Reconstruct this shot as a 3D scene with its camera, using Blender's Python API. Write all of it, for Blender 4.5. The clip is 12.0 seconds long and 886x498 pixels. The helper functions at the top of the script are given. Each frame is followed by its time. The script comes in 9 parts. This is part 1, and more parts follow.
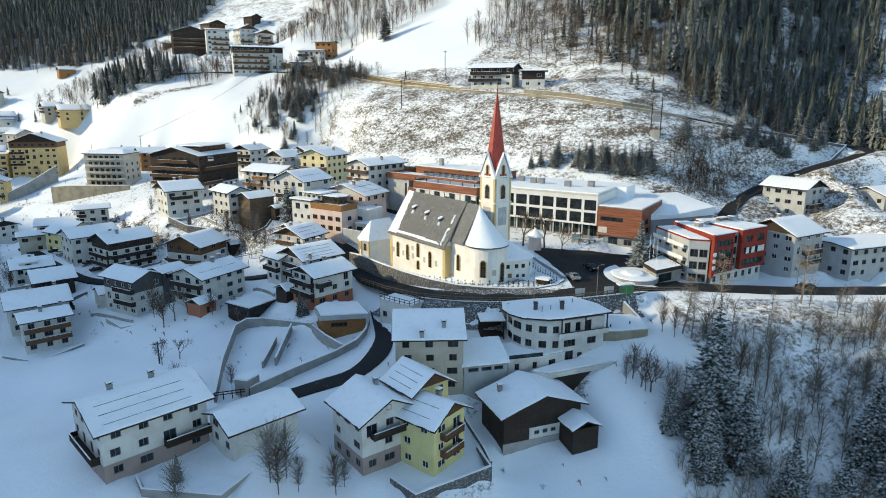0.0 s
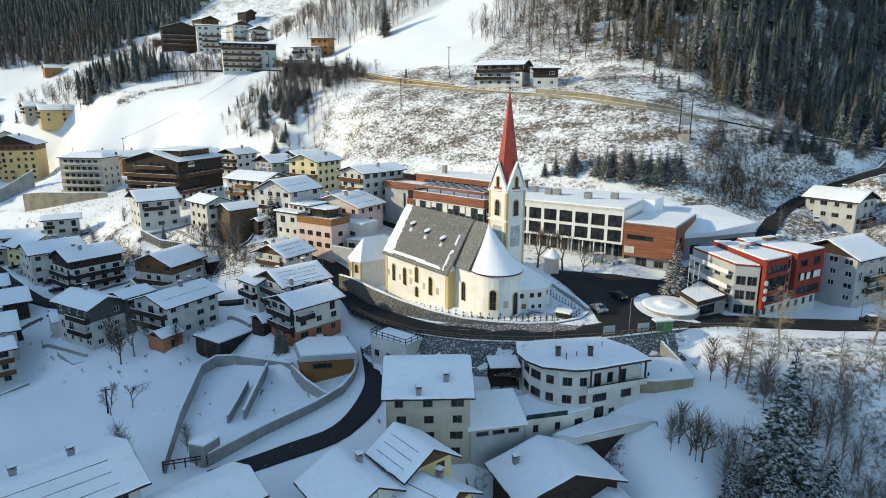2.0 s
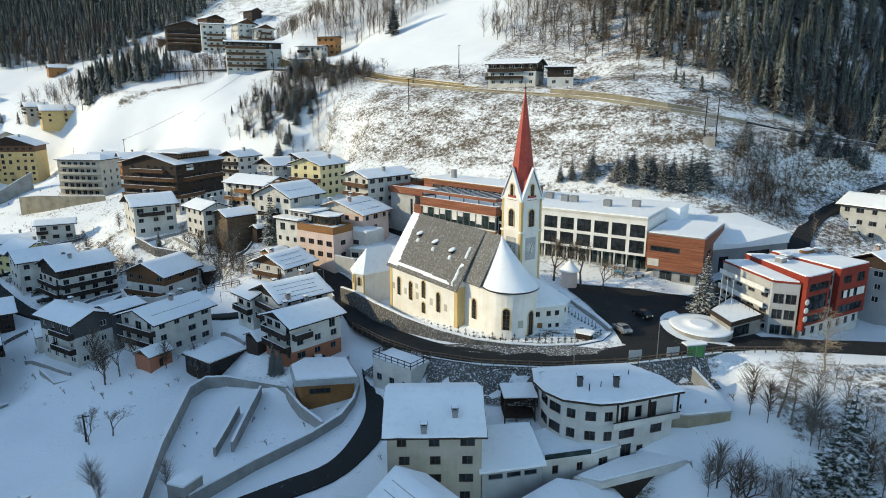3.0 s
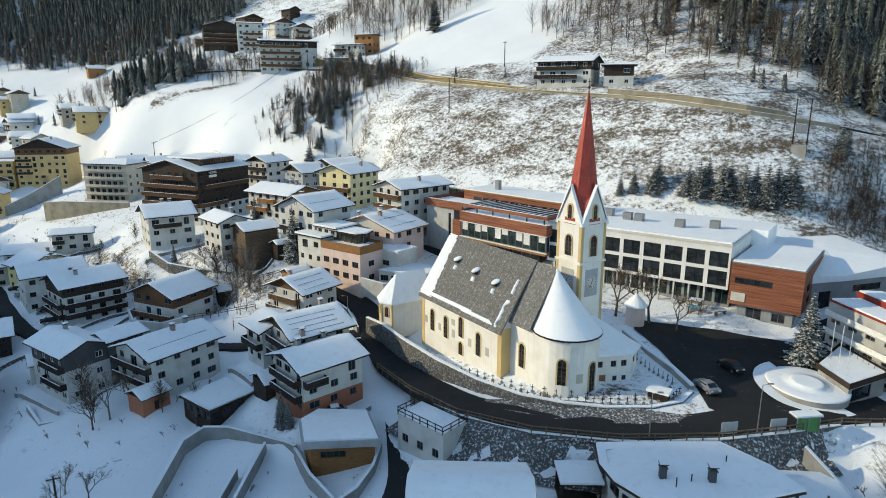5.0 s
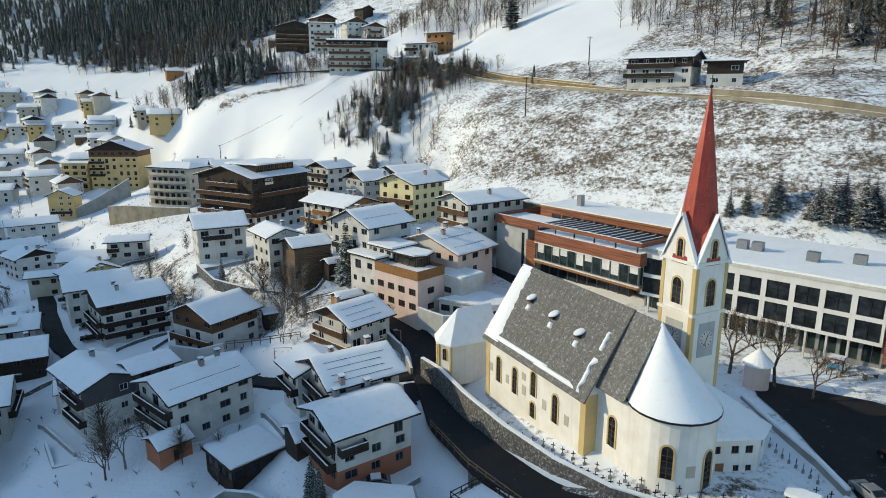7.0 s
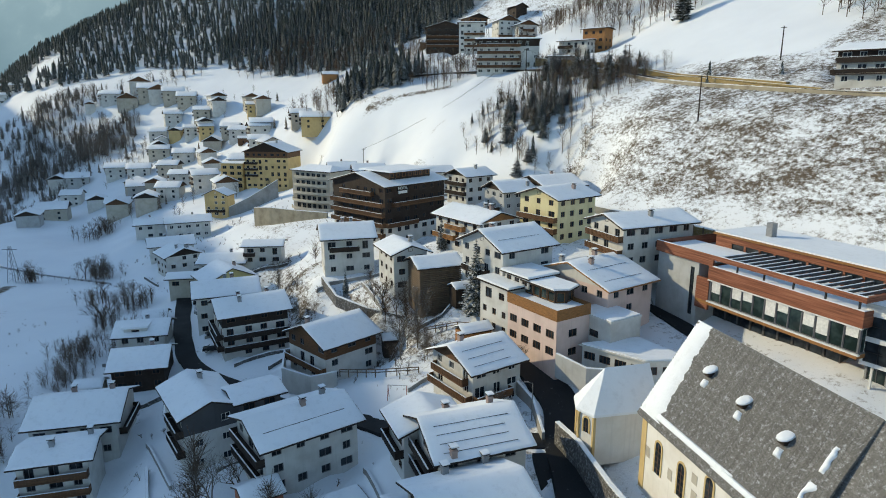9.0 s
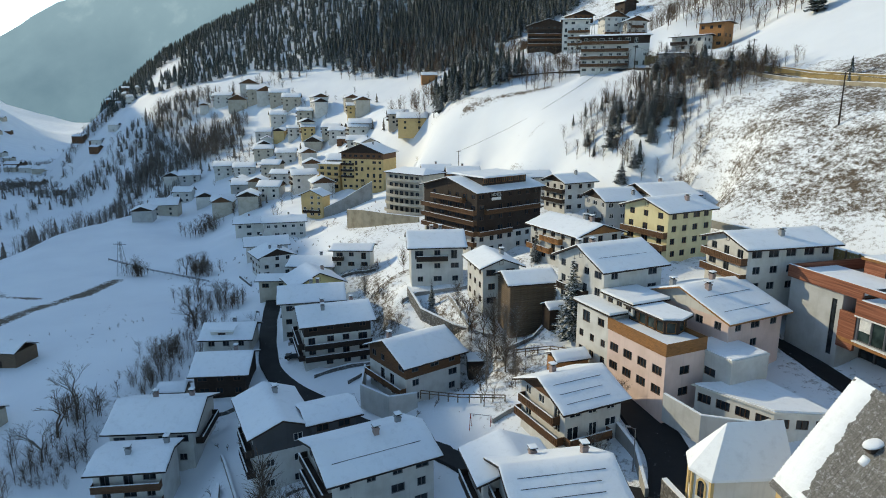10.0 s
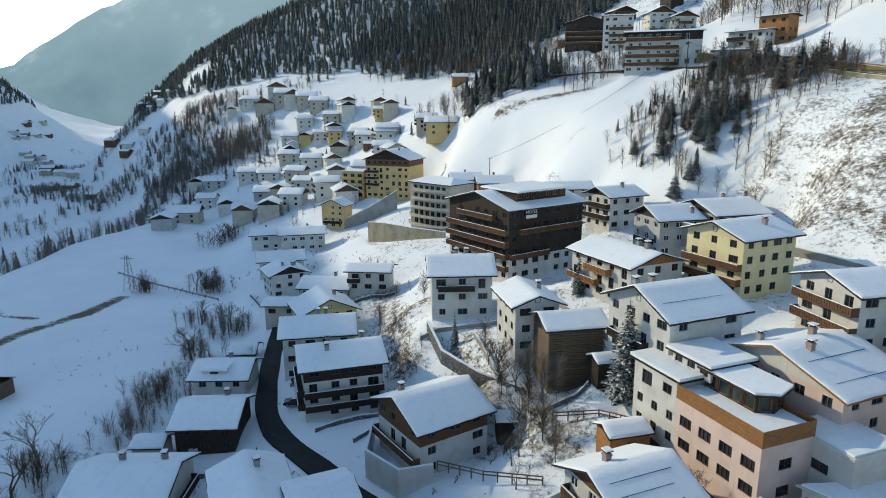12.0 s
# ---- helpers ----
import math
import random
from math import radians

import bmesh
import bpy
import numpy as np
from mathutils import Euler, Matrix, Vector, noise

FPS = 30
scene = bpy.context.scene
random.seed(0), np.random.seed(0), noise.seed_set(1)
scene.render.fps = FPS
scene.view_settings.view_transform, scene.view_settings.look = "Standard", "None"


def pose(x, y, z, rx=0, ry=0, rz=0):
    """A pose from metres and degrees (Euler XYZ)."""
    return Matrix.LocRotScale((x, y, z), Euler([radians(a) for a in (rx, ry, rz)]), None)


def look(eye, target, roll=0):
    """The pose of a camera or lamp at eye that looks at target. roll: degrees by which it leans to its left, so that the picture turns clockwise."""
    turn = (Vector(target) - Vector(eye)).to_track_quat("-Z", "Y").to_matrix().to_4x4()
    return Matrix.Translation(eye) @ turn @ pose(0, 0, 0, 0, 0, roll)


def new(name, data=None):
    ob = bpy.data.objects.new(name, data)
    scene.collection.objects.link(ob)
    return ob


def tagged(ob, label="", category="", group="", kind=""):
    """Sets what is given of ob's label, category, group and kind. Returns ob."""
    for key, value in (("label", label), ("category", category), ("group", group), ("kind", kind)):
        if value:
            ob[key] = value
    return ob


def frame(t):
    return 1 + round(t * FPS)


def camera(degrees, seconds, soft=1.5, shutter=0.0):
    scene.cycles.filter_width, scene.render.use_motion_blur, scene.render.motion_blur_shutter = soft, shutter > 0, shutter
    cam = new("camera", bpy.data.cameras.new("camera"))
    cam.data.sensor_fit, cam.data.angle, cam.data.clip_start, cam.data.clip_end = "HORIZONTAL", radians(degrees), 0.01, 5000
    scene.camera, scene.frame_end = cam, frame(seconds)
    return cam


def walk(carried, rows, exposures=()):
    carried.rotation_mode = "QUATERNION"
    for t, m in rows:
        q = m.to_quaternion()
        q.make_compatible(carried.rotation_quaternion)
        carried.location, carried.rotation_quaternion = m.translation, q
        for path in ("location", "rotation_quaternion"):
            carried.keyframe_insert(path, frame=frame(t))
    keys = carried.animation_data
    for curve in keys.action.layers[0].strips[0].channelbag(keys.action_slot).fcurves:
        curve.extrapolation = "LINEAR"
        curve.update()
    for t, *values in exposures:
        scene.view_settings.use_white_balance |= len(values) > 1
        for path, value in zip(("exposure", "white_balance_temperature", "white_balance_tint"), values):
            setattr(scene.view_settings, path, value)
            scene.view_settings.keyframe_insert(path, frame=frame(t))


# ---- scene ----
cam = camera(69.8, 12.0, 1.0)
PATH = [
    (0, 0.208, 0.863, 44.269, -0.09, -13.56, 0.09),
    (0.5, 0.169, 6.871, 44.245, -0.03, -13.57, 0.11),
    (1, 0.243, 12.637, 44.226, -0.0, -13.57, 0.12),
    (1.5, 0.341, 18.227, 44.211, 0.09, -13.56, 0.14),
    (2, 0.411, 23.691, 44.202, 0.24, -13.56, 0.14),
    (2.5, 0.43, 29.067, 44.196, 0.65, -13.55, 0.15),
    (3, 0.389, 34.383, 44.196, 1.09, -13.54, 0.15),
    (5, -0.269, 55.313, 44.24, 4.87, -13.46, 0.12),
    (5.5, -0.545, 60.47, 44.263, 6.41, -13.44, 0.1),
    (6, -0.886, 65.587, 44.291, 7.92, -13.41, 0.07),
    (6.5, -1.317, 70.651, 44.323, 9.62, -13.38, 0.05),
    (8.5, -4.728, 90.21, 44.498, 20.54, -13.24, -0.09),
    (9, -6.22, 94.902, 44.553, 24.91, -13.19, -0.14),
    (9.5, -8.036, 99.52, 44.614, 29.25, -13.15, -0.19),
    (10, -10.183, 104.081, 44.678, 33.71, -13.1, -0.24),
    (10.5, -12.635, 108.607, 44.748, 36.19, -13.05, -0.3),
    (11, -15.329, 113.133, 44.822, 36.57, -12.99, -0.36),
    (11.5, -18.148, 117.703, 44.901, 36.59, -12.94, -0.42),
    (12, -20.913, 122.375, 44.984, 36.7, -12.88, -0.49),
]
EXPOSURES = [(0, 1.08, 7250, 0), (2, 1.0, 7250, 0), (4, 0.9, 7250, 0), (6, 0.78, 7150, 0), (9, 0.70, 7050, 0), (12, 0.72, 6850, 0)]
walk(cam, [(t, pose(x, y, z, 90 + pitch, 0, yaw) @ pose(0, 0, 0, 0, 0, roll)) for t, x, y, z, yaw, pitch, roll in PATH], EXPOSURES)

# ---- world, sun, exposure ----
SUN_DIR = Vector((-0.915, -0.08, 0.395)).normalized()   # towards the sun
world = bpy.data.worlds.new("winter_sky")
scene.world = world
world.use_nodes = True
wn = world.node_tree.nodes
sky = wn.new("ShaderNodeTexSky")
sky.sky_type = "NISHITA"
sky.sun_disc = False
sky.sun_elevation = math.asin(SUN_DIR.z)
sky.sun_rotation = math.atan2(SUN_DIR.x, SUN_DIR.y)
sky.altitude = 1200.0
sky.dust_density = 0.5
sky.ozone_density = 1.3
world.node_tree.links.new(sky.outputs[0], wn["Background"].inputs[0])
wn["Background"].inputs[1].default_value = 0.15
sun = new("sun", bpy.data.lights.new("sun", "SUN"))
sun.data.energy = 2.0
sun.data.angle = radians(0.5)
sun.data.color = (1.0, 0.85, 0.64)
sun.matrix_world = look((0, 0, 300), Vector((0, 0, 300)) - SUN_DIR)

# ---- materials ----
class Mat:
    """A node material with a short way to add nodes."""

    def __init__(self, name, rough=0.8, metal=0.0, spec=0.3):
        self.m = bpy.data.materials.new(name)
        self.m.use_nodes = True
        self.n, self.l = self.m.node_tree.nodes, self.m.node_tree.links
        self.p = self.n["Principled BSDF"]
        self.p.inputs["Roughness"].default_value = rough
        self.p.inputs["Metallic"].default_value = metal
        self.p.inputs["Specular IOR Level"].default_value = spec
        self.co = self.n.new("ShaderNodeTexCoord").outputs["Object"]

    def at(self, generated):
        self.co = generated
        return self

    def world_co(self):
        self.co = self.n.new("ShaderNodeNewGeometry").outputs["Position"]
        return self

    def noise(self, scale, detail=4.0, rough=0.6, stretch=None):
        t = self.n.new("ShaderNodeTexNoise")
        t.inputs["Scale"].default_value, t.inputs["Detail"].default_value, t.inputs["Roughness"].default_value = scale, detail, rough
        co = self.co
        if stretch:
            mp = self.n.new("ShaderNodeMapping")
            mp.inputs["Scale"].default_value = stretch
            self.l.new(co, mp.inputs["Vector"])
            co = mp.outputs[0]
        self.l.new(co, t.inputs["Vector"])
        return t.outputs["Fac"]

    def ramp(self, fac, *stops):
        r = self.n.new("ShaderNodeValToRGB")
        while len(r.color_ramp.elements) < len(stops):
            r.color_ramp.elements.new(0.5)
        for e, (pos, col) in zip(r.color_ramp.elements, stops):
            e.position, e.color = pos, (*col, 1.0) if len(col) == 3 else col
        self.l.new(fac, r.inputs[0])
        return r.outputs[0]

    def mix(self, fac, a, b, blend="MIX"):
        x = self.n.new("ShaderNodeMix")
        x.data_type, x.blend_type = "RGBA", blend
        for s, v in ((0, fac), (6, a), (7, b)):
            if isinstance(v, bpy.types.NodeSocket):
                self.l.new(v, x.inputs[s])
            elif s == 0:
                x.inputs[0].default_value = v
            else:
                x.inputs[s].default_value = (*v, 1.0)
        return x.outputs[2]

    def math(self, op, a, b=0.0):
        x = self.n.new("ShaderNodeMath")
        x.operation = op
        for s, v in ((0, a), (1, b)):
            if isinstance(v, bpy.types.NodeSocket):
                self.l.new(v, x.inputs[s])
            else:
                x.inputs[s].default_value = v
        return x.outputs[0]

    def up(self, low, high):
        """0 to 1 as the surface turns upwards."""
        g = self.n.new("ShaderNodeNewGeometry")
        s = self.n.new("ShaderNodeSeparateXYZ")
        self.l.new(g.outputs["Normal"], s.inputs[0])
        r = self.n.new("ShaderNodeMapRange")
        r.inputs["From Min"].default_value, r.inputs["From Max"].default_value = low, high
        self.l.new(s.outputs["Z"], r.inputs["Value"])
        return r.outputs[0]

    def vary(self, amount=0.12):
        """A grey that differs a little from object to object."""
        o = self.n.new("ShaderNodeObjectInfo")
        return self.ramp(o.outputs["Random"], (0.0, (1 - amount,) * 3), (1.0, (1, 1, 1)))

    def color(self, c):
        if isinstance(c, bpy.types.NodeSocket):
            self.l.new(c, self.p.inputs["Base Color"])
        else:
            self.p.inputs["Base Color"].default_value = (*c, 1.0)
        return self

    def bump(self, fac, strength=0.3, dist=0.05):
        b = self.n.new("ShaderNodeBump")
        b.inputs["Strength"].default_value, b.inputs["Distance"].default_value = strength, dist
        self.l.new(fac, b.inputs["Height"])
        self.l.new(b.outputs[0], self.p.inputs["Normal"])
        return self.m


def plaster(name, col, dirt=0.12):
    k = Mat(name, 0.9)
    k.world_co()
    big, fine = k.noise(0.35, 5), k.noise(9, 3)
    c = k.mix(k.ramp(big, (0.42, (0, 0, 0)), (0.7, (1, 1, 1))), col, tuple(v * (1 - dirt) * (0.97, 0.95, 0.92)[i] for i, v in enumerate(col)))
    streak = k.noise(1.0, 3, 0.5, (2.5, 2.5, 0.12))
    c = k.mix(k.ramp(streak, (0.55, (0, 0, 0)), (0.8, (0.5,) * 3)), c, tuple(v * 0.72 for v in col))
    c = k.mix(1.0, c, k.vary(0.08), "MULTIPLY")
    k.color(c)
    return k.bump(fine, 0.25, 0.02)


def timber(name, col, pale=1.5):
    k = Mat(name, 0.75)
    grain = k.noise(1.3, 6, 0.65, (1.0, 1.0, 9.0))
    big = k.noise(0.4, 3)
    c = k.ramp(grain, (0.3, tuple(v * 0.55 for v in col)), (0.55, col), (0.8, tuple(min(1, v * pale) for v in col)))
    c = k.mix(k.ramp(big, (0.45, (0, 0, 0)), (0.75, (0.6,) * 3)), c, tuple(v * 0.6 + 0.03 for v in col))
    c = k.mix(1.0, c, k.vary(0.25), "MULTIPLY")
    k.color(c)
    return k.bump(grain, 0.4, 0.02)


def snow_mat(name, col=(0.82, 0.85, 0.88), tracks=0.0):
    k = Mat(name, 0.65, spec=0.25)
    k.world_co()
    soft, grain = k.noise(0.12, 5, 0.55), k.noise(2.2, 6, 0.7)
    c = k.mix(k.ramp(soft, (0.35, (0, 0, 0)), (0.7, (1, 1, 1))), col, tuple(v * 0.94 for v in col))
    thin = k.ramp(k.noise(0.9, 6, 0.72), (0.52, (0, 0, 0)), (0.78, (0.55,) * 3))
    k.color(k.mix(thin, c, tuple(v * 0.72 for v in col)))
    return k.bump(k.mix(0.5, soft, grain), 0.45, 0.25)


def glass_mat(name, tint):
    k = Mat(name, 0.08, spec=0.32)
    k.world_co()
    n = k.noise(0.6, 2)
    k.color(k.mix(k.ramp(n, (0.4, (0, 0, 0)), (0.65, (1, 1, 1))), tint, tuple(v * 2.2 + 0.01 for v in tint)))
    return k.m


def plain(name, col, rough=0.6, metal=0.0, var=0.15, scale=3.0, bump=0.15):
    k = Mat(name, rough, metal)
    n = k.noise(scale, 5)
    c = k.ramp(n, (0.3, tuple(v * (1 - var) for v in col)), (0.7, tuple(min(1, v * (1 + var)) for v in col)))
    k.color(k.mix(1.0, c, k.vary(0.1), "MULTIPLY"))
    return k.bump(n, bump, 0.02)


SNOW = snow_mat("settled_snow")
ROOF_SNOW = snow_mat("roof_snow", (0.84, 0.87, 0.90))
WHITE = plaster("white_plaster", (0.63, 0.62, 0.585), 0.18)
BRIGHTW = plaster("bright_white_render", (0.76, 0.76, 0.75), 0.08)
CREAM = plaster("cream_church_plaster", (0.82, 0.795, 0.74), 0.10)
OCHRE = plaster("ochre_plaster", (0.62, 0.46, 0.22))
GREYW = plaster("pale_grey_plaster", (0.44, 0.45, 0.45), 0.18)
GREY = plaster("grey_plaster", (0.30, 0.31, 0.32))
DGREY = plaster("dark_grey_cladding", (0.09, 0.09, 0.095))
BEIGE = plaster("beige_plaster", (0.50, 0.46, 0.385), 0.18)
YELLOW = plaster("yellow_plaster", (0.72, 0.64, 0.38))
PALEYEL = plaster("pale_yellow_plaster", (0.70, 0.62, 0.30))
PINK = plaster("pale_pink_plaster", (0.72, 0.56, 0.50))
BRICKRED = plaster("terracotta_plaster", (0.42, 0.17, 0.10))
MAUVE = plaster("brownish_base_plaster", (0.33, 0.26, 0.24))
TANWALL = plaster("tan_wall_render", (0.34, 0.30, 0.22), 0.35)
CONCRETE = plaster("concrete", (0.33, 0.325, 0.31), 0.3)
DWOOD = timber("dark_brown_timber", (0.040, 0.026, 0.018), 2.0)
BWOOD = timber("brown_timber", (0.15, 0.075, 0.035))
OWOOD = timber("honey_timber", (0.36, 0.17, 0.06))
GWOOD = timber("weathered_grey_timber", (0.19, 0.135, 0.09), 1.8)
GLASS = glass_mat("window_glass", (0.012, 0.016, 0.020))
GREENGLASS = glass_mat("greenish_glass", (0.012, 0.022, 0.022))
FRAMEW = plain("white_frame", (0.70, 0.70, 0.68), 0.5)
FRAMEB = plain("brown_frame", (0.09, 0.05, 0.03), 0.5)
FRAMEG = plain("grey_frame", (0.14, 0.14, 0.15), 0.4)
METAL = plain("galvanised_metal", (0.30, 0.31, 0.32), 0.45, 0.7)
DMETAL = plain("dark_metal", (0.03, 0.03, 0.032), 0.5, 0.3)
BARK = plain("bark", (0.085, 0.065, 0.05), 0.95, 0, 0.35, 6, 0.5)
PALEBARK = plain("pale_bark", (0.30, 0.25, 0.19), 0.95, 0, 0.3, 6, 0.4)
REDPAINT = plaster("red_facade_panel", (0.27, 0.04, 0.026), 0.25)


def shingle_mat():
    k = Mat("grey_wooden_shingles", 0.9)
    g = k.noise(5.0, 5, 0.7, (1.0, 1.0, 1.0))
    b = k.noise(0.5, 4)
    c = k.ramp(g, (0.25, (0.085, 0.082, 0.077)), (0.5, (0.165, 0.16, 0.15)), (0.78, (0.26, 0.252, 0.24)))
    c = k.mix(k.ramp(b, (0.45, (0, 0, 0)), (0.75, (0.45,) * 3)), c, (0.07, 0.066, 0.06))
    c = k.mix(1.0, c, k.vary(0.14), "MULTIPLY")
    k.world_co()
    speck = k.ramp(k.noise(2.4, 9, 0.85), (0.53, (0, 0, 0)), (0.66, (0.75,) * 3))
    k.color(k.mix(speck, c, (0.66, 0.69, 0.73)))
    return k.bump(g, 0.7, 0.06)


def redwood_mat():
    k = Mat("red_brown_larch_boards", 0.7)
    k.world_co()
    boards = k.noise(1.2, 3, 0.6, (0.12, 0.12, 4.5))
    fine = k.noise(6, 4, 0.6, (0.3, 0.3, 3))
    c = k.ramp(boards, (0.3, (0.10, 0.036, 0.02)), (0.5, (0.23, 0.082, 0.045)), (0.72, (0.33, 0.145, 0.085)))
    c = k.mix(k.ramp(fine, (0.5, (0, 0, 0)), (0.8, (0.5,) * 3)), c, (0.20, 0.08, 0.05))
    k.color(c)
    return k.bump(boards, 0.3, 0.03)


def spire_mat():
    k = Mat("red_spire_tin", 0.42, 0.2, 0.5)
    n = k.noise(1.5, 5, 0.65, (1.5, 1.5, 0.25))
    f = k.noise(14, 3)
    c = k.ramp(n, (0.3, (0.20, 0.022, 0.014)), (0.7, (0.36, 0.05, 0.03)))
    fleck = k.ramp(k.noise(4.5, 5, 0.75), (0.63, (0, 0, 0)), (0.70, (0.8,) * 3))
    k.color(k.mix(fleck, c, (0.66, 0.66, 0.68)))
    return k.bump(f, 0.2, 0.03)


def rubble_mat():
    k = Mat("rubble_stone_wall", 0.95)
    k.world_co()
    v = k.n.new("ShaderNodeTexVoronoi")
    v.inputs["Scale"].default_value = 1.9
    k.l.new(k.co, v.inputs["Vector"])
    d = k.ramp(v.outputs["Distance"], (0.15, (1, 1, 1)), (0.55, (0, 0, 0)))
    c = k.mix(k.noise(0.8, 4), (0.10, 0.10, 0.10), (0.20, 0.19, 0.175))
    c = k.mix(k.math("MULTIPLY", k.ramp(k.noise(3.0, 5), (0.52, (0, 0, 0)), (0.62, (1, 1, 1))), k.up(-0.3, 0.6)), c, (0.8, 0.83, 0.87))
    k.color(k.mix(0.35, c, d, "MULTIPLY"))
    return k.bump(d, 0.8, 0.15)


def road_mat():
    k = Mat("wet_asphalt", 0.6, spec=0.15)
    k.world_co()
    g, b = k.noise(40, 3), k.noise(0.22, 5, 0.6)
    c = k.ramp(g, (0.3, (0.014, 0.015, 0.016)), (0.7, (0.030, 0.031, 0.033)))
    slush = k.ramp(k.noise(0.9, 6, 0.7), (0.64, (0, 0, 0)), (0.74, (0.55,) * 3))
    c = k.mix(slush, c, (0.42, 0.44, 0.47))
    k.color(c)
    r = k.n.new("ShaderNodeMapRange")
    r.inputs["To Min"].default_value, r.inputs["To Max"].default_value = 0.5, 0.95
    k.l.new(b, r.inputs["Value"])
    k.l.new(r.outputs[0], k.p.inputs["Roughness"])
    return k.bump(g, 0.15, 0.01)


def hill_mat():
    """Snow over grass and scrub: thin on the cleared slope behind the church, deep on the meadows."""
    k = Mat("snowy_ground", 0.75, spec=0.25)
    k.world_co()
    soft, grain = k.noise(0.05, 5, 0.55), k.noise(1.4, 6, 0.7)
    snow = k.mix(k.ramp(soft, (0.35, (0, 0, 0)), (0.7, (1, 1, 1))), (0.84, 0.87, 0.90), (0.78, 0.81, 0.85))
    at = k.n.new("ShaderNodeAttribute")
    at.attribute_name = "scrub"
    patch = k.noise(0.85, 9, 0.80, (1.0, 1.0, 1.6))
    streaks = k.noise(0.10, 5, 0.65, (1.0, 1.0, 3.0))
    amount = k.math("ADD", k.math("MULTIPLY", patch, 0.66), k.math("MULTIPLY", streaks, 0.34))
    edge = k.math("ADD", amount, k.math("SUBTRACT", k.math("MULTIPLY", at.outputs["Fac"], 0.33), 0.30))
    mask = k.ramp(edge, (0.48, (0, 0, 0)), (0.58, (1, 1, 1)))
    earth = k.ramp(k.noise(2.5, 5, 0.7), (0.3, (0.045, 0.034, 0.024)), (0.55, (0.12, 0.092, 0.064)), (0.8, (0.22, 0.175, 0.12)))
    k.color(k.mix(mask, snow, earth))
    return k.bump(k.mix(0.5, soft, grain), 0.6, 0.6)


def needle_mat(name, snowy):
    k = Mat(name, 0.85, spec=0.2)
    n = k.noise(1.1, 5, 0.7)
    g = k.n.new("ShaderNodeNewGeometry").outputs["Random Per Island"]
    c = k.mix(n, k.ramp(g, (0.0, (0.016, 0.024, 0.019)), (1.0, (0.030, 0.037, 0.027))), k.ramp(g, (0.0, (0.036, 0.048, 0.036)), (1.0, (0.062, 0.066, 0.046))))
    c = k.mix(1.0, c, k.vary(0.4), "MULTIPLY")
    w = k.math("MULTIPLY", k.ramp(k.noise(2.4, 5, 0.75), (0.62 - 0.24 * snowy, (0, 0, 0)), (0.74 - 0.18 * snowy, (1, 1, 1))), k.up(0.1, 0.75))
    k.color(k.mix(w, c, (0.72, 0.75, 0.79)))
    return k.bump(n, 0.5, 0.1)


def brush_mat(name, a, b, snowy=0.25):
    k = Mat(name, 0.95, spec=0.1)
    k.world_co()
    n = k.noise(0.5, 5, 0.7)
    c = k.mix(n, a, b)
    w = k.math("MULTIPLY", k.ramp(k.noise(3.0, 4, 0.7), (0.6 - 0.1 * snowy, (0, 0, 0)), (0.66, (1, 1, 1))), snowy * 2)
    k.color(k.mix(w, c, (0.7, 0.73, 0.77)))
    return k.m


SHINGLE, REDWOOD, SPIRE, RUBBLE, ROAD, GROUND = shingle_mat(), redwood_mat(), spire_mat(), rubble_mat(), road_mat(), hill_mat()
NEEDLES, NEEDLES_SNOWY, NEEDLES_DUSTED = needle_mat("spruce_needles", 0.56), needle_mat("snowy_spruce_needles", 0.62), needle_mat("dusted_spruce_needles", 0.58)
TWIGS = brush_mat("bare_brown_twigs", (0.06, 0.042, 0.03), (0.15, 0.105, 0.07))
TWIGS_FROST = brush_mat("frosted_twigs", (0.10, 0.085, 0.07), (0.22, 0.19, 0.16), 0.4)
DRYGRASS = brush_mat("dry_yellow_grass", (0.22, 0.16, 0.07), (0.36, 0.28, 0.13), 0.2)

# ---- small building tools ----
def quad_box(bm, x0, y0, z0, x1, y1, z1):
    vs = [bm.verts.new(c) for c in ((x0, y0, z0), (x1, y0, z0), (x1, y1, z0), (x0, y1, z0), (x0, y0, z1), (x1, y0, z1), (x1, y1, z1), (x0, y1, z1))]
    for f in ((0, 3, 2, 1), (4, 5, 6, 7), (0, 1, 5, 4), (1, 2, 6, 5), (2, 3, 7, 6), (3, 0, 4, 7)):
        bm.faces.new([vs[i] for i in f])
    return vs


def beam(bm, a, b, r, sides=6, r2=None):
    """A straight round bar from a to b."""
    a, b = Vector(a), Vector(b)
    r2 = r if r2 is None else r2
    q = (b - a).to_track_quat("Z", "Y")
    rings = []
    for p, rad in ((a, r), (b, r2)):
        rings.append([bm.verts.new(p + q @ Vector((rad * math.cos(2 * math.pi * k / sides), rad * math.sin(2 * math.pi * k / sides), 0))) for k in range(sides)])
    for k in range(sides):
        bm.faces.new((rings[0][k], rings[0][(k + 1) % sides], rings[1][(k + 1) % sides], rings[1][k]))
    bm.faces.new(rings[1])
    bm.faces.new(rings[0][::-1])


def prism(bm, ring, z0, z1):
    """An upright prism over a counter-clockwise ring of (x, y)."""
    lo = [bm.verts.new((x, y, z0)) for x, y in ring]
    hi = [bm.verts.new((x, y, z1)) for x, y in ring]
    n = len(ring)
    for k in range(n):
        bm.faces.new((lo[k], lo[(k + 1) % n], hi[(k + 1) % n], hi[k]))
    bm.faces.new(hi)
    bm.faces.new(lo[::-1])


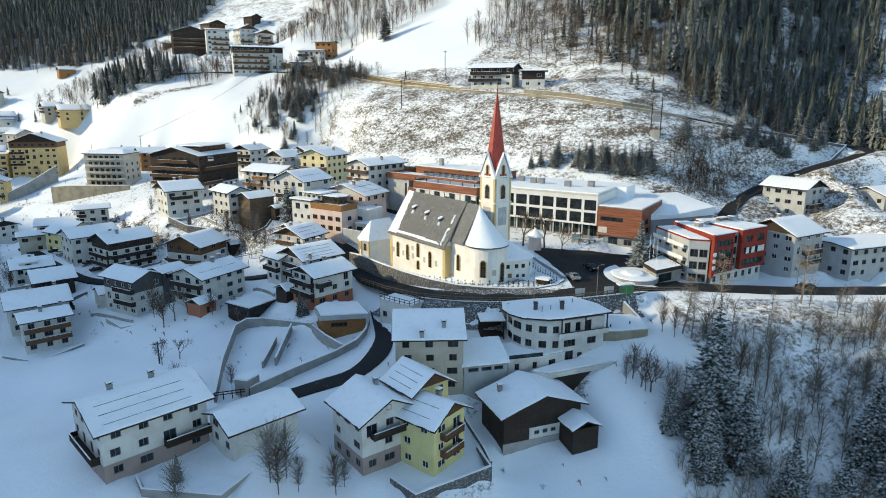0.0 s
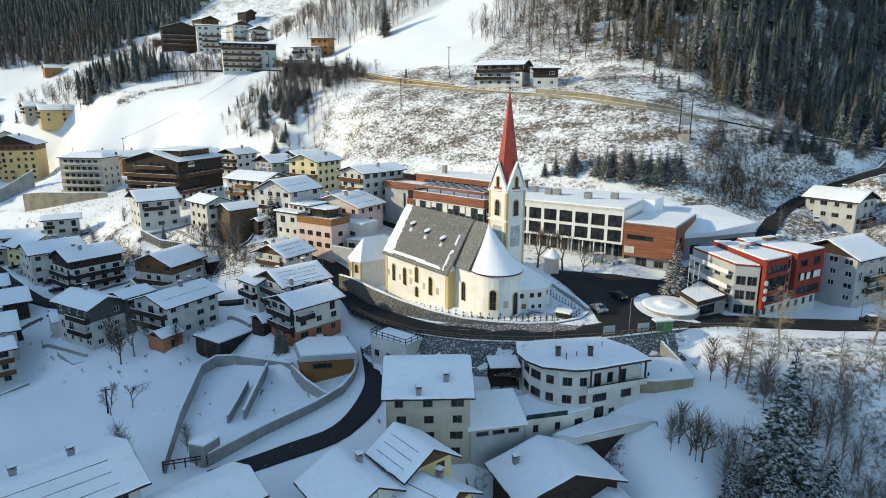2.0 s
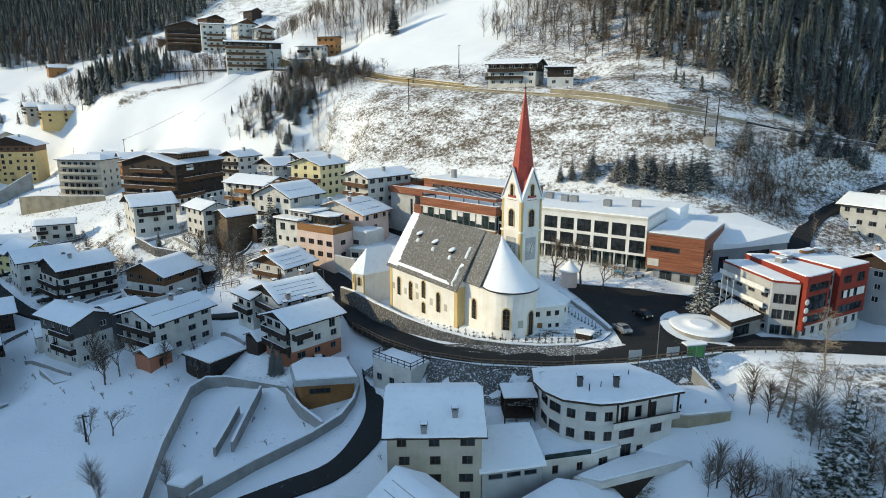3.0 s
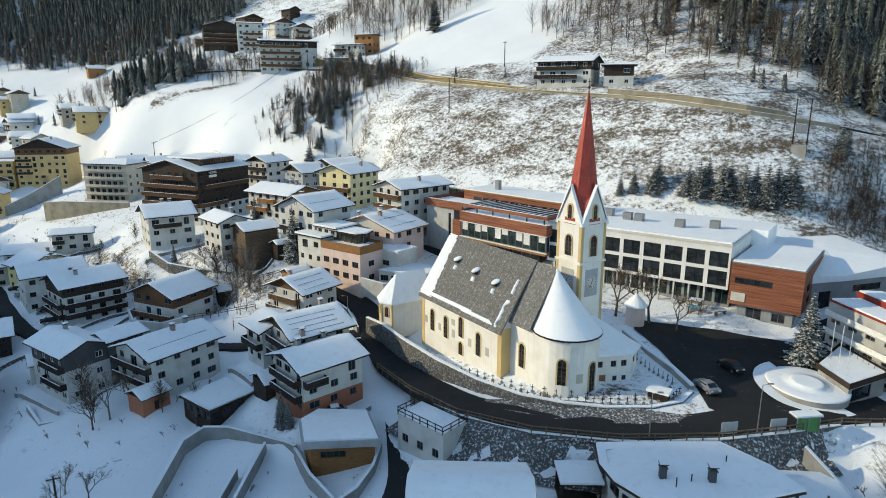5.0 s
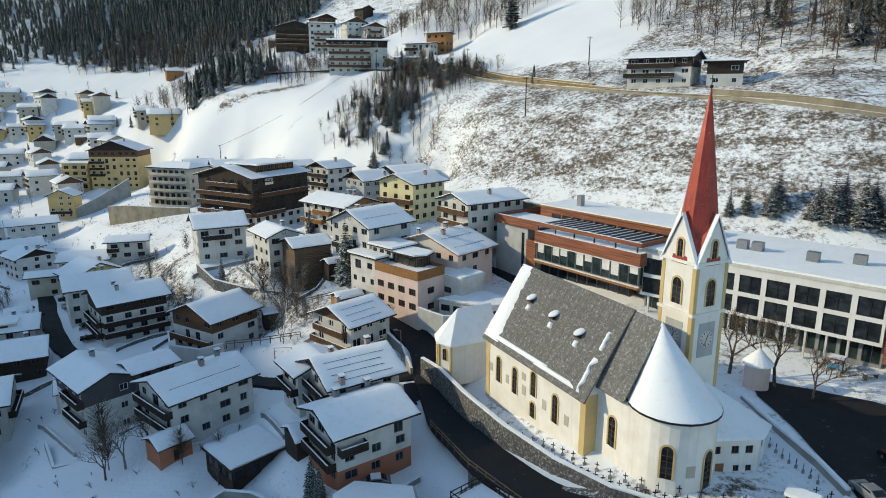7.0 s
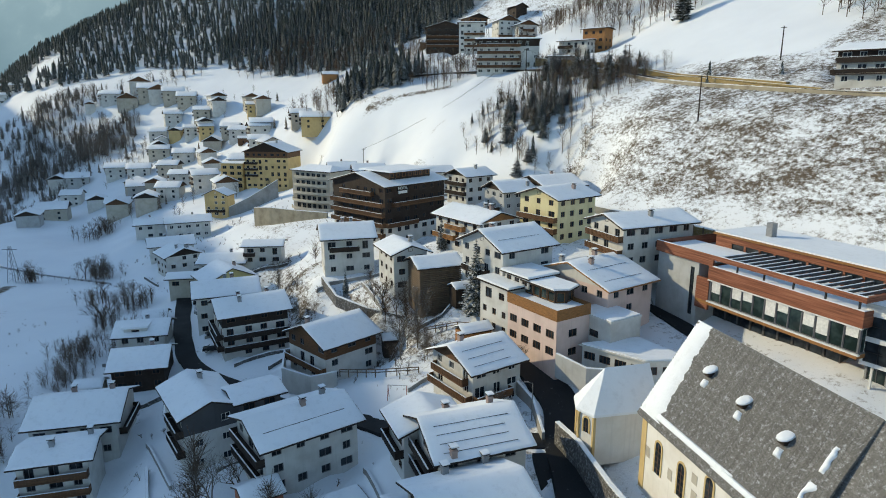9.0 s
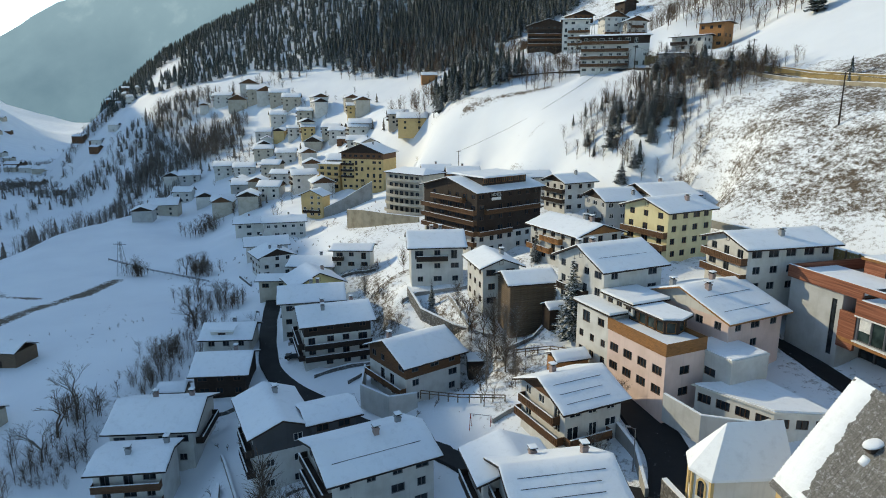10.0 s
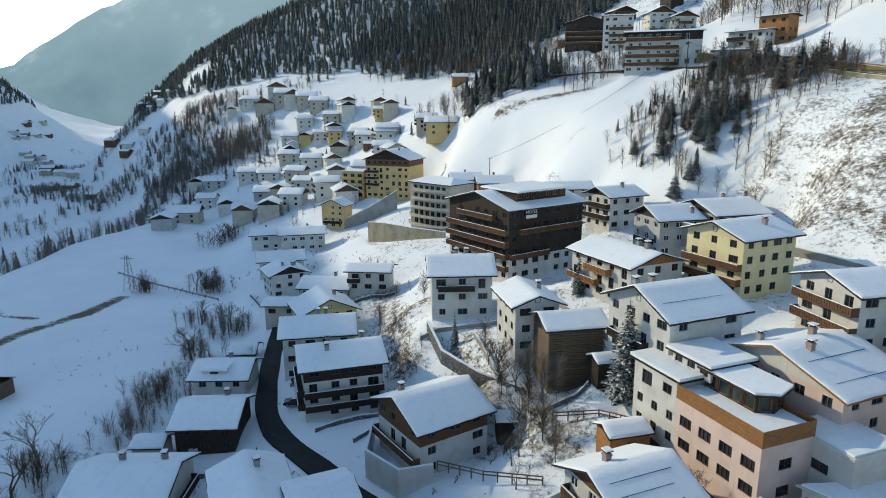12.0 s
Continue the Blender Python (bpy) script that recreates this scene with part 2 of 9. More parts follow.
def part(name, bm, material, parent=None, label="", m=None, smooth=False):
    """Links a bmesh (or a ready mesh) as ONE mesh object under a thing or a part."""
    if isinstance(bm, bmesh.types.BMesh):
        bmesh.ops.recalc_face_normals(bm, faces=bm.faces)
        me = bpy.data.meshes.new(name)
        bm.to_mesh(me)
        bm.free()
        if smooth:
            me.polygons.foreach_set("use_smooth", [True] * len(me.polygons))
    else:
        me = bm
    if material and not me.materials:
        me.materials.append(material)
    ob = new(name, me)
    if parent:
        ob.parent = parent
    if m:
        ob.matrix_basis = m
    if label:
        ob["label"] = label
    return ob


def thing(name, x, y, z, yaw, label, category, group="", kind=""):
    """An empty at a thing's base that carries its parts."""
    return tagged(place(new(name), x, y, z, yaw), label, category, group, kind)


def place(ob, x, y, z, yaw=0.0):
    ob.matrix_basis = pose(x, y, z, 0, 0, yaw)
    return ob


def B():
    return bmesh.new()


MESHES = {}


def shared(key, build):
    """A mesh that alike pieces share."""
    if key not in MESHES:
        bm = bmesh.new()
        build(bm)
        bmesh.ops.recalc_face_normals(bm, faces=bm.faces)
        me = bpy.data.meshes.new(str(key[0]))
        bm.to_mesh(me)
        bm.free()
        MESHES[key] = me
    return MESHES[key]

# ---- the lie of the land: q runs uphill, s along the valley ----
UPHILL, ALONG = (0.53, 0.848), (-0.848, 0.53)
LEVELS = []


def level(x, y, z, r=8.0):
    """The ground lies at z about here."""
    LEVELS.append((x, y, z, r))


def bend(s):
    """How far the mountain swings into the valley, down along it."""
    f = np.clip((s - 470) / 560, 0, 1)
    return 275 * f * f * (3 - 2 * f)


def landform(x, y):
    q0, s = UPHILL[0] * x + UPHILL[1] * y, ALONG[0] * x + ALONG[1] * y
    q = q0 + bend(s) * np.clip((q0 + 150) / 150, 0, 1)
    profile = np.interp(q, (-120, 20, 60, 100, 127, 160, 190, 204, 220, 252, 285, 330, 500, 900, 1500, 2500),
                        (-40, -17, -12.5, -9, 0, 5, 11, 22, 36, 49, 66, 92, 205, 480, 880, 1300))
    low = np.clip((190 - q) / 90, 0, 1) * np.clip(q / 118, 0.3, 1)
    z = profile - 0.055 * np.clip(s, 0, 330) * low
    # the spur ends down the valley
    z = np.where(z > -10, -10 + (z + 10) * np.interp(s, (760, 1000, 1250, 1560), (1.0, 0.82, 0.60, 0.0)), z)
    # below the village bench the land drops to the river
    crest = np.clip(23 + (s - 392) * 0.47, -80, 112)
    fall = np.clip(crest - q0, 0, 400)
    floor = np.interp(q0, (-1100, -700, -520, -330, -230, -60, 60), (330, 130, 40, -22, -46, -50, -44))
    z = np.where(q0 < crest, np.maximum(np.minimum(z, floor), z - 0.5 * fall ** 2 / (fall + 14)) * np.clip((s - 120) / 120, 0, 1) + (z - 0.1 * fall) * (1 - np.clip((s - 120) / 120, 0, 1)), z)
    z = np.where(q0 < -230, np.maximum(z, floor), z)
    # a dark shoulder on the far side, down the valley
    z = z + 210 * np.exp(-(((s - 1750) / 300) ** 2 + ((q0 + 420) / 190) ** 2))
    # the wooded ravine below the road
    e = np.clip((x - 36) / 40, 0, 1) * np.clip((126 - y) / 26, 0, 1)
    z = z - 15 * e - 0.35 * np.clip(105 - y, 0, 120) * np.clip((x + 5) / 60, 0, 1)
    # the side valley to the east
    z = z - 1.1 * np.clip(60 - s, 0, 48) * np.clip((q - 240) / 50, 0, 1)
    z = z - 16 * np.exp(-(((x - 120) / 45) ** 2 + ((y - 205) / 60) ** 2)) - 10 * np.exp(-(((x - 88) / 30) ** 2 + ((y - 165) / 35) ** 2))
    return z


def relief(x, y):
    """Low swells and hollows."""
    return (np.sin(x * 0.071 + 1.3 * np.sin(y * 0.043)) * np.cos(y * 0.063 + 0.8 * np.sin(x * 0.037))) * 0.8 + np.sin(x * 0.21 + y * 0.13) * np.sin(y * 0.17 - x * 0.09) * 0.25


def ground_z(x, y):
    x, y = np.atleast_1d(np.asarray(x, float)), np.atleast_1d(np.asarray(y, float))
    base = landform(x, y)
    far = np.clip((np.hypot(x + 60, y - 170) - 330) / 500, 0, 1)
    base = base + far * (np.sin(x * 0.011 + 2 * np.sin(y * 0.007)) * np.sin(y * 0.013 + 1.0) * 9 + np.sin(x * 0.031) * np.cos(y * 0.027) * 5)
    lv = np.array(LEVELS)
    lx, ly, lz, lr = lv.T
    diff = lz - landform(lx, ly)
    num, den = np.zeros_like(x), np.full_like(x, (1 / 34.0) ** 4)
    if len(x) < 64:
        w = 1.0 / ((x[:, None] - lx) ** 2 + (y[:, None] - ly) ** 2 + (lr - 4.0) ** 2) ** 2
        num, den = w @ diff, den + w.sum(1)
    for k in range(len(lv) if len(x) >= 64 else 0):
        d2 = (x - lx[k]) ** 2 + (y - ly[k]) ** 2
        w = 1.0 / (d2 + (lr[k] - 4.0) ** 2) ** 2
        num += w * diff[k]
        den += w
    share = np.clip(1 - (den - (1 / 34.0) ** 4) / (1 / 12.0) ** 4, 0, 1)
    return base + num / den + relief(x, y) * share


def gz(x, y):
    return float(ground_z(x, y)[0])

# ---- plots: one for every gabled house; the ground is levelled round them ----
PLOTS = []


def plot(label, x, y, yaw, length, width, eave, base, pitch=20.0, **style):
    style.update(label=label, x=x, y=y, yaw=yaw, L=length, W=width, eave=eave, base=base, pitch=pitch)
    PLOTS.append(style)
    c, s = math.cos(radians(yaw)), math.sin(radians(yaw))
    for a, b in ((0, 0), (-1, -1), (1, -1), (1, 1), (-1, 1), (0, -1), (0, 1)):
        u, v = a * length * 0.42, b * width * 0.42
        level(x + u * c - v * s, y + u * s + v * c, base + style.get("rise", 0.0) * (b + 1) / 2, 6.5)


# below the road
plot("big white chalet with snowy roof and dark wooden balcony", -46.6, 90.9, 44.6, 17.5, 15.0, -1.7, -9.5, 20, wall=WHITE, base_wall=MAUVE, balcony=[("F", 1, 0.55, 1.0), ("L", 1, 0.1, 0.9)], chim=[(-0.2, 0.1), (0.15, 0.1)], seams=3)
plot("white garage shed with a snowy roof", -29.5, 92.3, 43.0, 13.0, 10.0, -4.3, -8.3, 20, wall=WHITE, plain_front=True)
plot("white farmhouse with gable balcony", -10.9, 95.3, -52.8, 11.5, 12.0, -4.6, -13.2, 27, wall=WHITE, balcony=[("R", 2, 0.15, 0.85)], chim=[(-0.1, 0.1)], base_wall=MAUVE)
plot("yellow house wing with wooden gable balconies", -1.5, 94.0, -38, 9.5, 10.0, -5.2, -13.5, 30, wall=PALEYEL, balcony=[("R", 1, 0.2, 0.8), ("R", 2, 0.2, 0.8)], gable=BWOOD, chim=[(-0.3, 0.15), (0.0, 0.2)], seams=2)
plot("brown gabled rear wing of a yellow house", -3.8, 99.5, -50, 9.0, 9.5, -2.6, -12.5, 32, wall=PALEYEL, gable=BWOOD, seams=3)
plot("beige apartment house with a wide snowy roof", -2.4, 115.6, 2.8, 13.7, 15.9, 1.4, -8.8, 22, wall=BEIGE, chim=[(-0.1, -0.45), (0.2, -0.3)], oh=0.7)
plot("dark wooden barn on a white plastered base", 16.0, 104.0, -69.3, 11.0, 17.0, -8.0, -13.8, 19, wall=DWOOD, barn=True, chim=[(-0.2, -0.3)])
# around the car park and the lane
plot("white house with terracotta base and dark timber gable", -29.2, 151.2, 47.2, 13.2, 11.4, 2.6, -4.8, 19, wall=WHITE, base_wall=BRICKRED, gable=DWOOD, balcony=[("L", 1, 0.05, 0.95), ("L", 2, 0.05, 0.95), ("F", 2, 0.0, 0.35)], chim=[(-0.1, 0.35), (0.3, 0.4)])
plot("dark timber chalet with ribbed snowy roof", -34.2, 162.1, 44.6, 13.2, 13.0, 3.9, -3.2, 23, wall=WHITE, gable=DWOOD, balcony=[("L", 1, 0.05, 0.95), ("L", 2, 0.05, 0.95)], chim=[(-0.3, -0.45), (0.3, 0.15)], seams=4)
plot("small dark timber cottage", -41.0, 164.3, -43.6, 8.5, 10.5, 3.1, -3.4, 20, wall=WHITE, gable=DWOOD, balcony=[("F", 1, 0.0, 1.0)], chim=[(0.2, 0.2)])
plot("white chalet with carved brown balconies", -41.4, 183.1, 58.9, 11.4, 12.8, 4.8, -2.2, 23, wall=WHITE, gable=BWOOD, balcony=[("L", 1, 0.0, 1.0), ("L", 2, 0.1, 0.9), ("F", 1, 0.0, 0.75)], chim=[(-0.15, 0.15)], seams=3)
plot("white three-storey house with plain windows", -61.3, 162.6, 61.1, 16.0, 13.0, -0.8, -8.2, 19, wall=WHITE, balcony=[("L", 1, 0.0, 1.0), ("L", 2, 0.0, 1.0)], chim=[(0.05, -0.05), (0.3, 0.1)], seams=1)
plot("white house with grey-brown clad top floor", -82.8, 164.9, -29.9, 15.0, 10.5, -2.7, -12.2, 21, wall=WHITE, gable=DGREY, top=DGREY, balcony=[("F", 1, 0.4, 1.0), ("F", 2, 0.4, 1.0), ("F", 3, 0.1, 1.0)], chim=[(-0.2, 0.1)])
plot("grey-clad wing with snowy roof", -75.5, 169.5, 60, 9.0, 8.0, -2.2, -10.5, 15, wall=DGREY)
plot("white chalet with brown timber gable and terrace", -75.8, 192.8, 70.0, 14.0, 14.5, 0.0, -7.4, 23, wall=WHITE, top=BWOOD, gable=BWOOD, balcony=[("L", 1, 0.0, 1.0)], chim=[(-0.2, 0.3)])
plot("dark timber apartment house with long balconies", -101.9, 198.8, 53.0, 16.0, 13.5, 0.0, -9.6, 21, wall=WHITE, top=DWOOD, gable=DWOOD, balcony=[("F", 1, 0.0, 1.0), ("F", 2, 0.0, 1.0), ("L", 1, 0, 1), ("L", 2, 0, 1)], chim=[(-0.15, -0.15), (-0.1, 0.3), (0.3, 0.3)])
plot("white apartment house behind a timber one", -117.5, 208.0, 46.0, 16.0, 13.5, -0.5, -9.6, 20, wall=WHITE, chim=[(0.0, 0.1), (0.1, 0.1)])
plot("long white house with shallow snowy roof", -107.3, 161.5, 37.8, 15.5, 14.5, -8.4, -14.8, 21, wall=WHITE, balcony=[("R", 1, 0.1, 0.9)], chim=[(-0.1, 0.1), (0.3, 0.1)])
plot("white house with stacked terraces below a long house", -99.5, 151.5, 40, 12.0, 10.0, -9.2, -17.2, 14, wall=WHITE, balcony=[("F", 1, 0.0, 1.0), ("F", 2, 0.0, 1.0)], gable=BWOOD, chim=[(-0.05, -0.1), (0.35, 0.2)])
plot("low dark timber house with snowy roof", -114.2, 180.0, 39.1, 11.8, 13.0, -7.4, -12.2, 21, wall=DWOOD, chim=[(0.1, 0.35)])
plot("small house with a dormer", -127.7, 192.1, 37.2, 12.2, 11.5, -7.1, -12.4, 21, wall=WHITE, gable=BWOOD, chim=[(0.0, 0.3)], dormer=True)
plot("beige cottage beside the lane", -138, 204, 40, 6.5, 7.5, -9.0, -12.2, 22, wall=BEIGE)
# the middle of the village
plot("white house with flat lower wing", -93.5, 225.5, 39.3, 14.0, 14.0, 12.0, 3.2, 22, wall=WHITE, gable=DWOOD, chim=[(-0.05, 0.1), (0.1, 0.1)], balcony=[("F", 2, 0.1, 0.7)])
plot("narrow white house with snowy gable roof", -71.0, 213.3, -42.1, 12.5, 9.5, 13.0, 5.0, 21, wall=WHITE, chim=[(0.0, 0.2)])
plot("old weathered log barn", -61.5, 209.5, 46.6, 10.5, 9.0, 11.7, 1.5, 20, wall=GWOOD, logs=True)
plot("white house with broad snowy roof and two chimneys", -45.9, 210.0, 57.9, 14.2, 15.0, 17.4, 9.5, 23, wall=WHITE, balcony=[("L", 1, 0.1, 0.7)], chim=[(-0.3, 0.2), (-0.1, 0.2)], seams=1)
plot("cream house with timber balconies and patchy snow", -62.0, 233.7, -29.6, 19.0, 13.4, 17.4, 10.0, 18, wall=WHITE, gable=OWOOD, balcony=[("F", 1, 0.0, 0.5), ("R", 1, 0.0, 1.0), ("F", 2, 0.3, 0.7)], chim=[(0.1, 0.1), (0.3, 0.0)])
plot("pale yellow house with wooden balconies", -44.1, 240.5, 61.3, 14.5, 14.2, 22.7, 12.8, 18, wall=YELLOW, bmat=BWOOD, balcony=[("L", 1, 0, 1), ("L", 2, 0, 1)], chim=[(0.15, -0.2)])
plot("white guesthouse with carved balconies", -22.5, 222.5, 47.0, 18.5, 12.5, 21.3, 13.6, 17, wall=WHITE, bmat=BWOOD, balcony=[("L", 1, 0, 1), ("L", 2, 0, 1)], chim=[(0.0, -0.2)])
plot("white house with dark balconies near the slope", -84.6, 284.6, 61.4, 13.0, 12.0, 21.0, 12.5, 20, wall=WHITE, gable=DWOOD, balcony=[("L", 1, 0, 1), ("L", 2, 0, 1)], chim=[(0.1, -0.1)])
plot("grey house with balcony at its gable", -65.0, 266.5, 50, 12.0, 13.0, 19.6, 11.5, 22, wall=GREYW, gable=DWOOD, balcony=[("L", 1, 0.2, 0.8)], chim=[(0.3, -0.3)])
plot("broad pale house with deep snow on its roof", -56.0, 277.0, 50, 15.0, 17.0, 20.5, 12.5, 17, wall=GREYW, gable=DWOOD, chim=[(0.1, 0.1)])
plot("orange timber house under a gable roof", -146, 322, 38, 14.0, 12.0, 16.5, 8.5, 22, wall=OWOOD, gable=BWOOD, chim=[(0, 0.1)])
plot("brown timber house under a gable roof", -163, 328, 38, 13.0, 12.0, 16.0, 7.5, 22, wall=BWOOD, gable=BWOOD, chim=[(0, 0.1)])
plot("snowy-roofed house at the meadow's foot", -104, 297, 40, 14.0, 10.0, 20.0, 13.0, 20, wall=WHITE)
plot("tall ochre guesthouse with a dark timber gable", -222, 354, -76, 18.0, 25.0, 19.4, 1.5, 21, wall=OCHRE, gable=DWOOD, top=BWOOD, balcony=[("R", 4, 0.0, 0.3), ("R", 3, 0.0, 0.3), ("R", 2, 0.0, 0.3)], chim=[(0, 0.1)])
plot("small ochre house below a tall one", -219, 312, -72, 10.0, 12.5, 3.0, -6.7, 24, wall=OCHRE, gable=OCHRE, balcony=[("R", 1, 0.1, 0.9)])
plot("white house below the wall", -135, 243, 30, 13.0, 9.0, 2.0, -3.5, 16, wall=WHITE, balcony=[("F", 1, 0.0, 0.3)])
plot("white house with a flat snowy roof", -146, 238, 29, 15.0, 13.0, -2.8, -8.5, 16, wall=WHITE, chim=[(0.1, 0.1)])
plot("yellow gabled house with a broad roof", -131, 222, -28, 13.0, 15.0, -2.4, -9.5, 25, wall=PALEYEL, chim=[(-0.1, 0.2)])
plot("low beige house with snowy roof", -146, 222, 35, 10.0, 8.0, -4.0, -10.0, 14, wall=BEIGE)
plot("white gabled house with many chimneys", -178, 249, -25, 13.0, 13.5, -6.5, -13.5, 22, wall=WHITE, gable=DWOOD, chim=[(0.1, 0.2), (0.2, -0.1), (0.3, 0.1)])
plot("long house with pale roof beside the lane", -197, 263, 52, 17.0, 13.0, -7.5, -13.5, 20, wall=WHITE, chim=[(-0.1, 0.2)])
plot("row house with snowy roof", -233, 285, 48, 13.5, 12.0, -6.5, -12.5, 20, wall=WHITE, chim=[(0.0, 0.1)])
plot("longer row house with snowy roof", -214, 288, 48, 19.0, 12.0, -4.5, -11.0, 20, wall=WHITE, chim=[(0.1, 0.1)])
plot("dark timber hotel with stacked balconies on a white base", -98.5, 256.0, 71, 25.0, 25.0, 21.8, 5.5, 14, wall=DWOOD, base_wall=WHITE, base_levels=2, balcony=[("L", 1, 0.1, 1), ("L", 2, 0, 1), ("L", 3, 0, 1), ("L", 4, 0, 1), ("L", 5, 0.2, 0.8), ("F", 2, 0, 0.5), ("F", 4, 0.1, 0.95)], chim=[(0.0, 0.2)], hotel=True, bmat=BWOOD)
plot("white gabled hotel wing with an orange timber edge", -28.6, 208.0, 59.6, 13.5, 19.5, 13.4, 5.2, 18, wall=PINK, gable=WHITE, roof=OWOOD, chim=[(-0.2, -0.1), (0.1, 0.05), (-0.3, 0.2)], seams=2)
plot("white house with a snowy gable roof by the hill road", 113.0, 203.6, -54.0, 15.5, 13.9, 16.1, 7.5, 21, wall=GREYW, gable=DWOOD, balcony=[("R", 1, 0.1, 0.9)], chim=[(0.0, 0.1)])
plot("pale grey house beside a red block", 89.5, 162.5, 30, 14.0, 15.0, 10.4, 0.4, 24, wall=GREYW, gable=DWOOD, balcony=[("F", 1, 0.3, 0.9), ("F", 2, 0.3, 0.9)], chim=[(0.1, 0.2)])
plot("grey garage house below a parking deck", 112, 166, 20, 22.0, 13.0, 6.5, -1.5, 5, wall=GREYW, snow=0.2)
plot("snow-roofed house at the edge of the meadow", 143, 204, 20, 18.0, 14.0, 14.0, 7.5, 18, wall=GREYW)
plot("white and dark house above the hillside road", 22.0, 271.0, -23.5, 19.5, 12.5, 55.0, 47.5, 17, wall=WHITE, gable=DWOOD, top=DWOOD, balcony=[("F", 1, 0.0, 0.75), ("F", 2, 0.0, 0.75), ("L", 1, 0.0, 1.0)])
plot("dark-roofed side wing above the hillside road", 37.0, 265.5, -10, 11.0, 10.0, 53.8, 47.5, 6, wall=WHITE, top=DWOOD, snow=0.12)
# the upper hamlet
plot("broad white apartment house with curved balconies", -104, 374, 21.0, 29.0, 15.0, 70.0, 55.5, 9, wall=WHITE, top=DWOOD, balcony=[("F", 1, 0.0, 0.7), ("F", 2, 0.0, 0.7), ("F", 3, 0.0, 0.7), ("F", 4, 0.0, 0.7), ("R", 2, 0, 1)], bmat=BWOOD, chim=[(0.1, 0.1)])
plot("slim white apartment house", -146, 434, 23.2, 16.0, 14.0, 85.0, 69.5, 9, wall=WHITE, balcony=[("F", 1, 0.2, 1.0), ("F", 2, 0.2, 1.0), ("F", 3, 0.2, 1.0)], bmat=BWOOD)
plot("dark timber chalet block", -172, 456, -62, 15.0, 25.0, 85.5, 72.5, 17, wall=DWOOD, gable=DWOOD, balcony=[("R", 1, 0, 1), ("R", 2, 0, 1), ("R", 3, 0, 1)], bmat=BWOOD)
plot("white chalet with a steep snowy roof", -133, 452, -50.0, 13.0, 14.0, 87.0, 76.0, 24, wall=WHITE, gable=BWOOD, balcony=[("R", 1, 0, 1)], chim=[(0, 0.1)])
plot("white chalet next to another", -121, 449, -48.0, 13.0, 13.0, 84.0, 74.5, 22, wall=WHITE, gable=BWOOD, balcony=[("R", 1, 0, 1), ("R", 2, 0.2, 0.8)], chim=[(0, 0.1)])
plot("white house with a timber top floor on the upper meadow", -73, 376, -14, 15.0, 12.0, 68.5, 63.0, 7, wall=WHITE, balcony=[("F", 1, 0.0, 0.5)])
plot("flat timber-clad studio on the upper meadow", -66, 381, -14, 12.0, 10.0, 73.6, 64.5, 6, wall=OWOOD, gable=OWOOD, snow=0.25)
plot("brown chalet behind the hamlet", -166, 486, -40, 14.0, 15.0, 94.0, 88.5, 20, wall=BWOOD, gable=DWOOD)
plot("small dark chalet behind the hamlet", -135, 478, -35, 11.0, 10.0, 98.0, 93.0, 24, wall=DWOOD)
plot("low snow-roofed garage below the hamlet", -77, 362, 15, 12.0, 7.0, 61.6, 57.8, 8, wall=GREYW, snow=0.2)

# roads: middle line as (x, y, z), width
ROADS = []


def road_line(name, label, width, *pts):
    pts = [Vector(p) for p in pts]
    # a smooth line through the points
    dense = []
    for k in range(len(pts) - 1):
        a, b, c, d = pts[max(k - 1, 0)], pts[k], pts[k + 1], pts[min(k + 2, len(pts) - 1)]
        n = max(2, int((c - b).length / 2.0))
        for i in range(n):
            t = i / n
            dense.append(0.5 * ((2 * b) + (c - a) * t + (2 * a - 5 * b + 4 * c - d) * t * t + (3 * b - a - 3 * c + d) * t ** 3))
    dense.append(pts[-1])
    ROADS.append((name, label, width, dense))
    for k, p in enumerate(dense):
        q = dense[min(k + 1, len(dense) - 1)] - dense[max(k - 1, 0)]
        n = Vector((-q.y, q.x, 0)).normalized()
        for o in (-0.6, 0.0, 0.6):
            level(p.x + n.x * width * o, p.y + n.y * width * o, p.z, 6)


road_line("road", "wet black asphalt road with slush curving below the church", 6.0, (-44, 198, 2.6), (-36, 192, 1.2), (-28, 184, -0.6), (-24, 174, -2.0), (-18.5, 161, -2.4), (-12, 150.5, -1.4), (-4, 142, -0.4), (6, 136.2, 0.6), (17, 134, 1.3), (28, 134.5, 1.9), (40, 138, 2.2), (54, 141.5, 1.4), (70, 142.5, 0.4), (90, 144.5, -0.6), (115, 150, -2.0), (150, 160, -4.0), (200, 176, -8.0))
road_line("road", "narrow wet lane running down past the car park", 4.2, (-26, 171, -2.2), (-21.5, 162, -4.0), (-16.5, 150.5, -5.6), (-13.2, 138, -6.8), (-12.6, 127, -7.8), (-16.5, 117, -8.9), (-24, 111.8, -9.6), (-34, 106, -10.5))
road_line("road", "narrow cleared lane between village houses", 4.0, (-152, 226, -10.0), (-141, 216, -9.8), (-130, 205, -10.0), (-120, 196, -10.2), (-112, 189.5, -10.5), (-103, 185, -10.6), (-90, 182, -10.2), (-76, 178.5, -9.4), (-62, 177, -7.6), (-50, 172.5, -5.2), (-38, 172.5, -3.4), (-27, 174, -2.2))
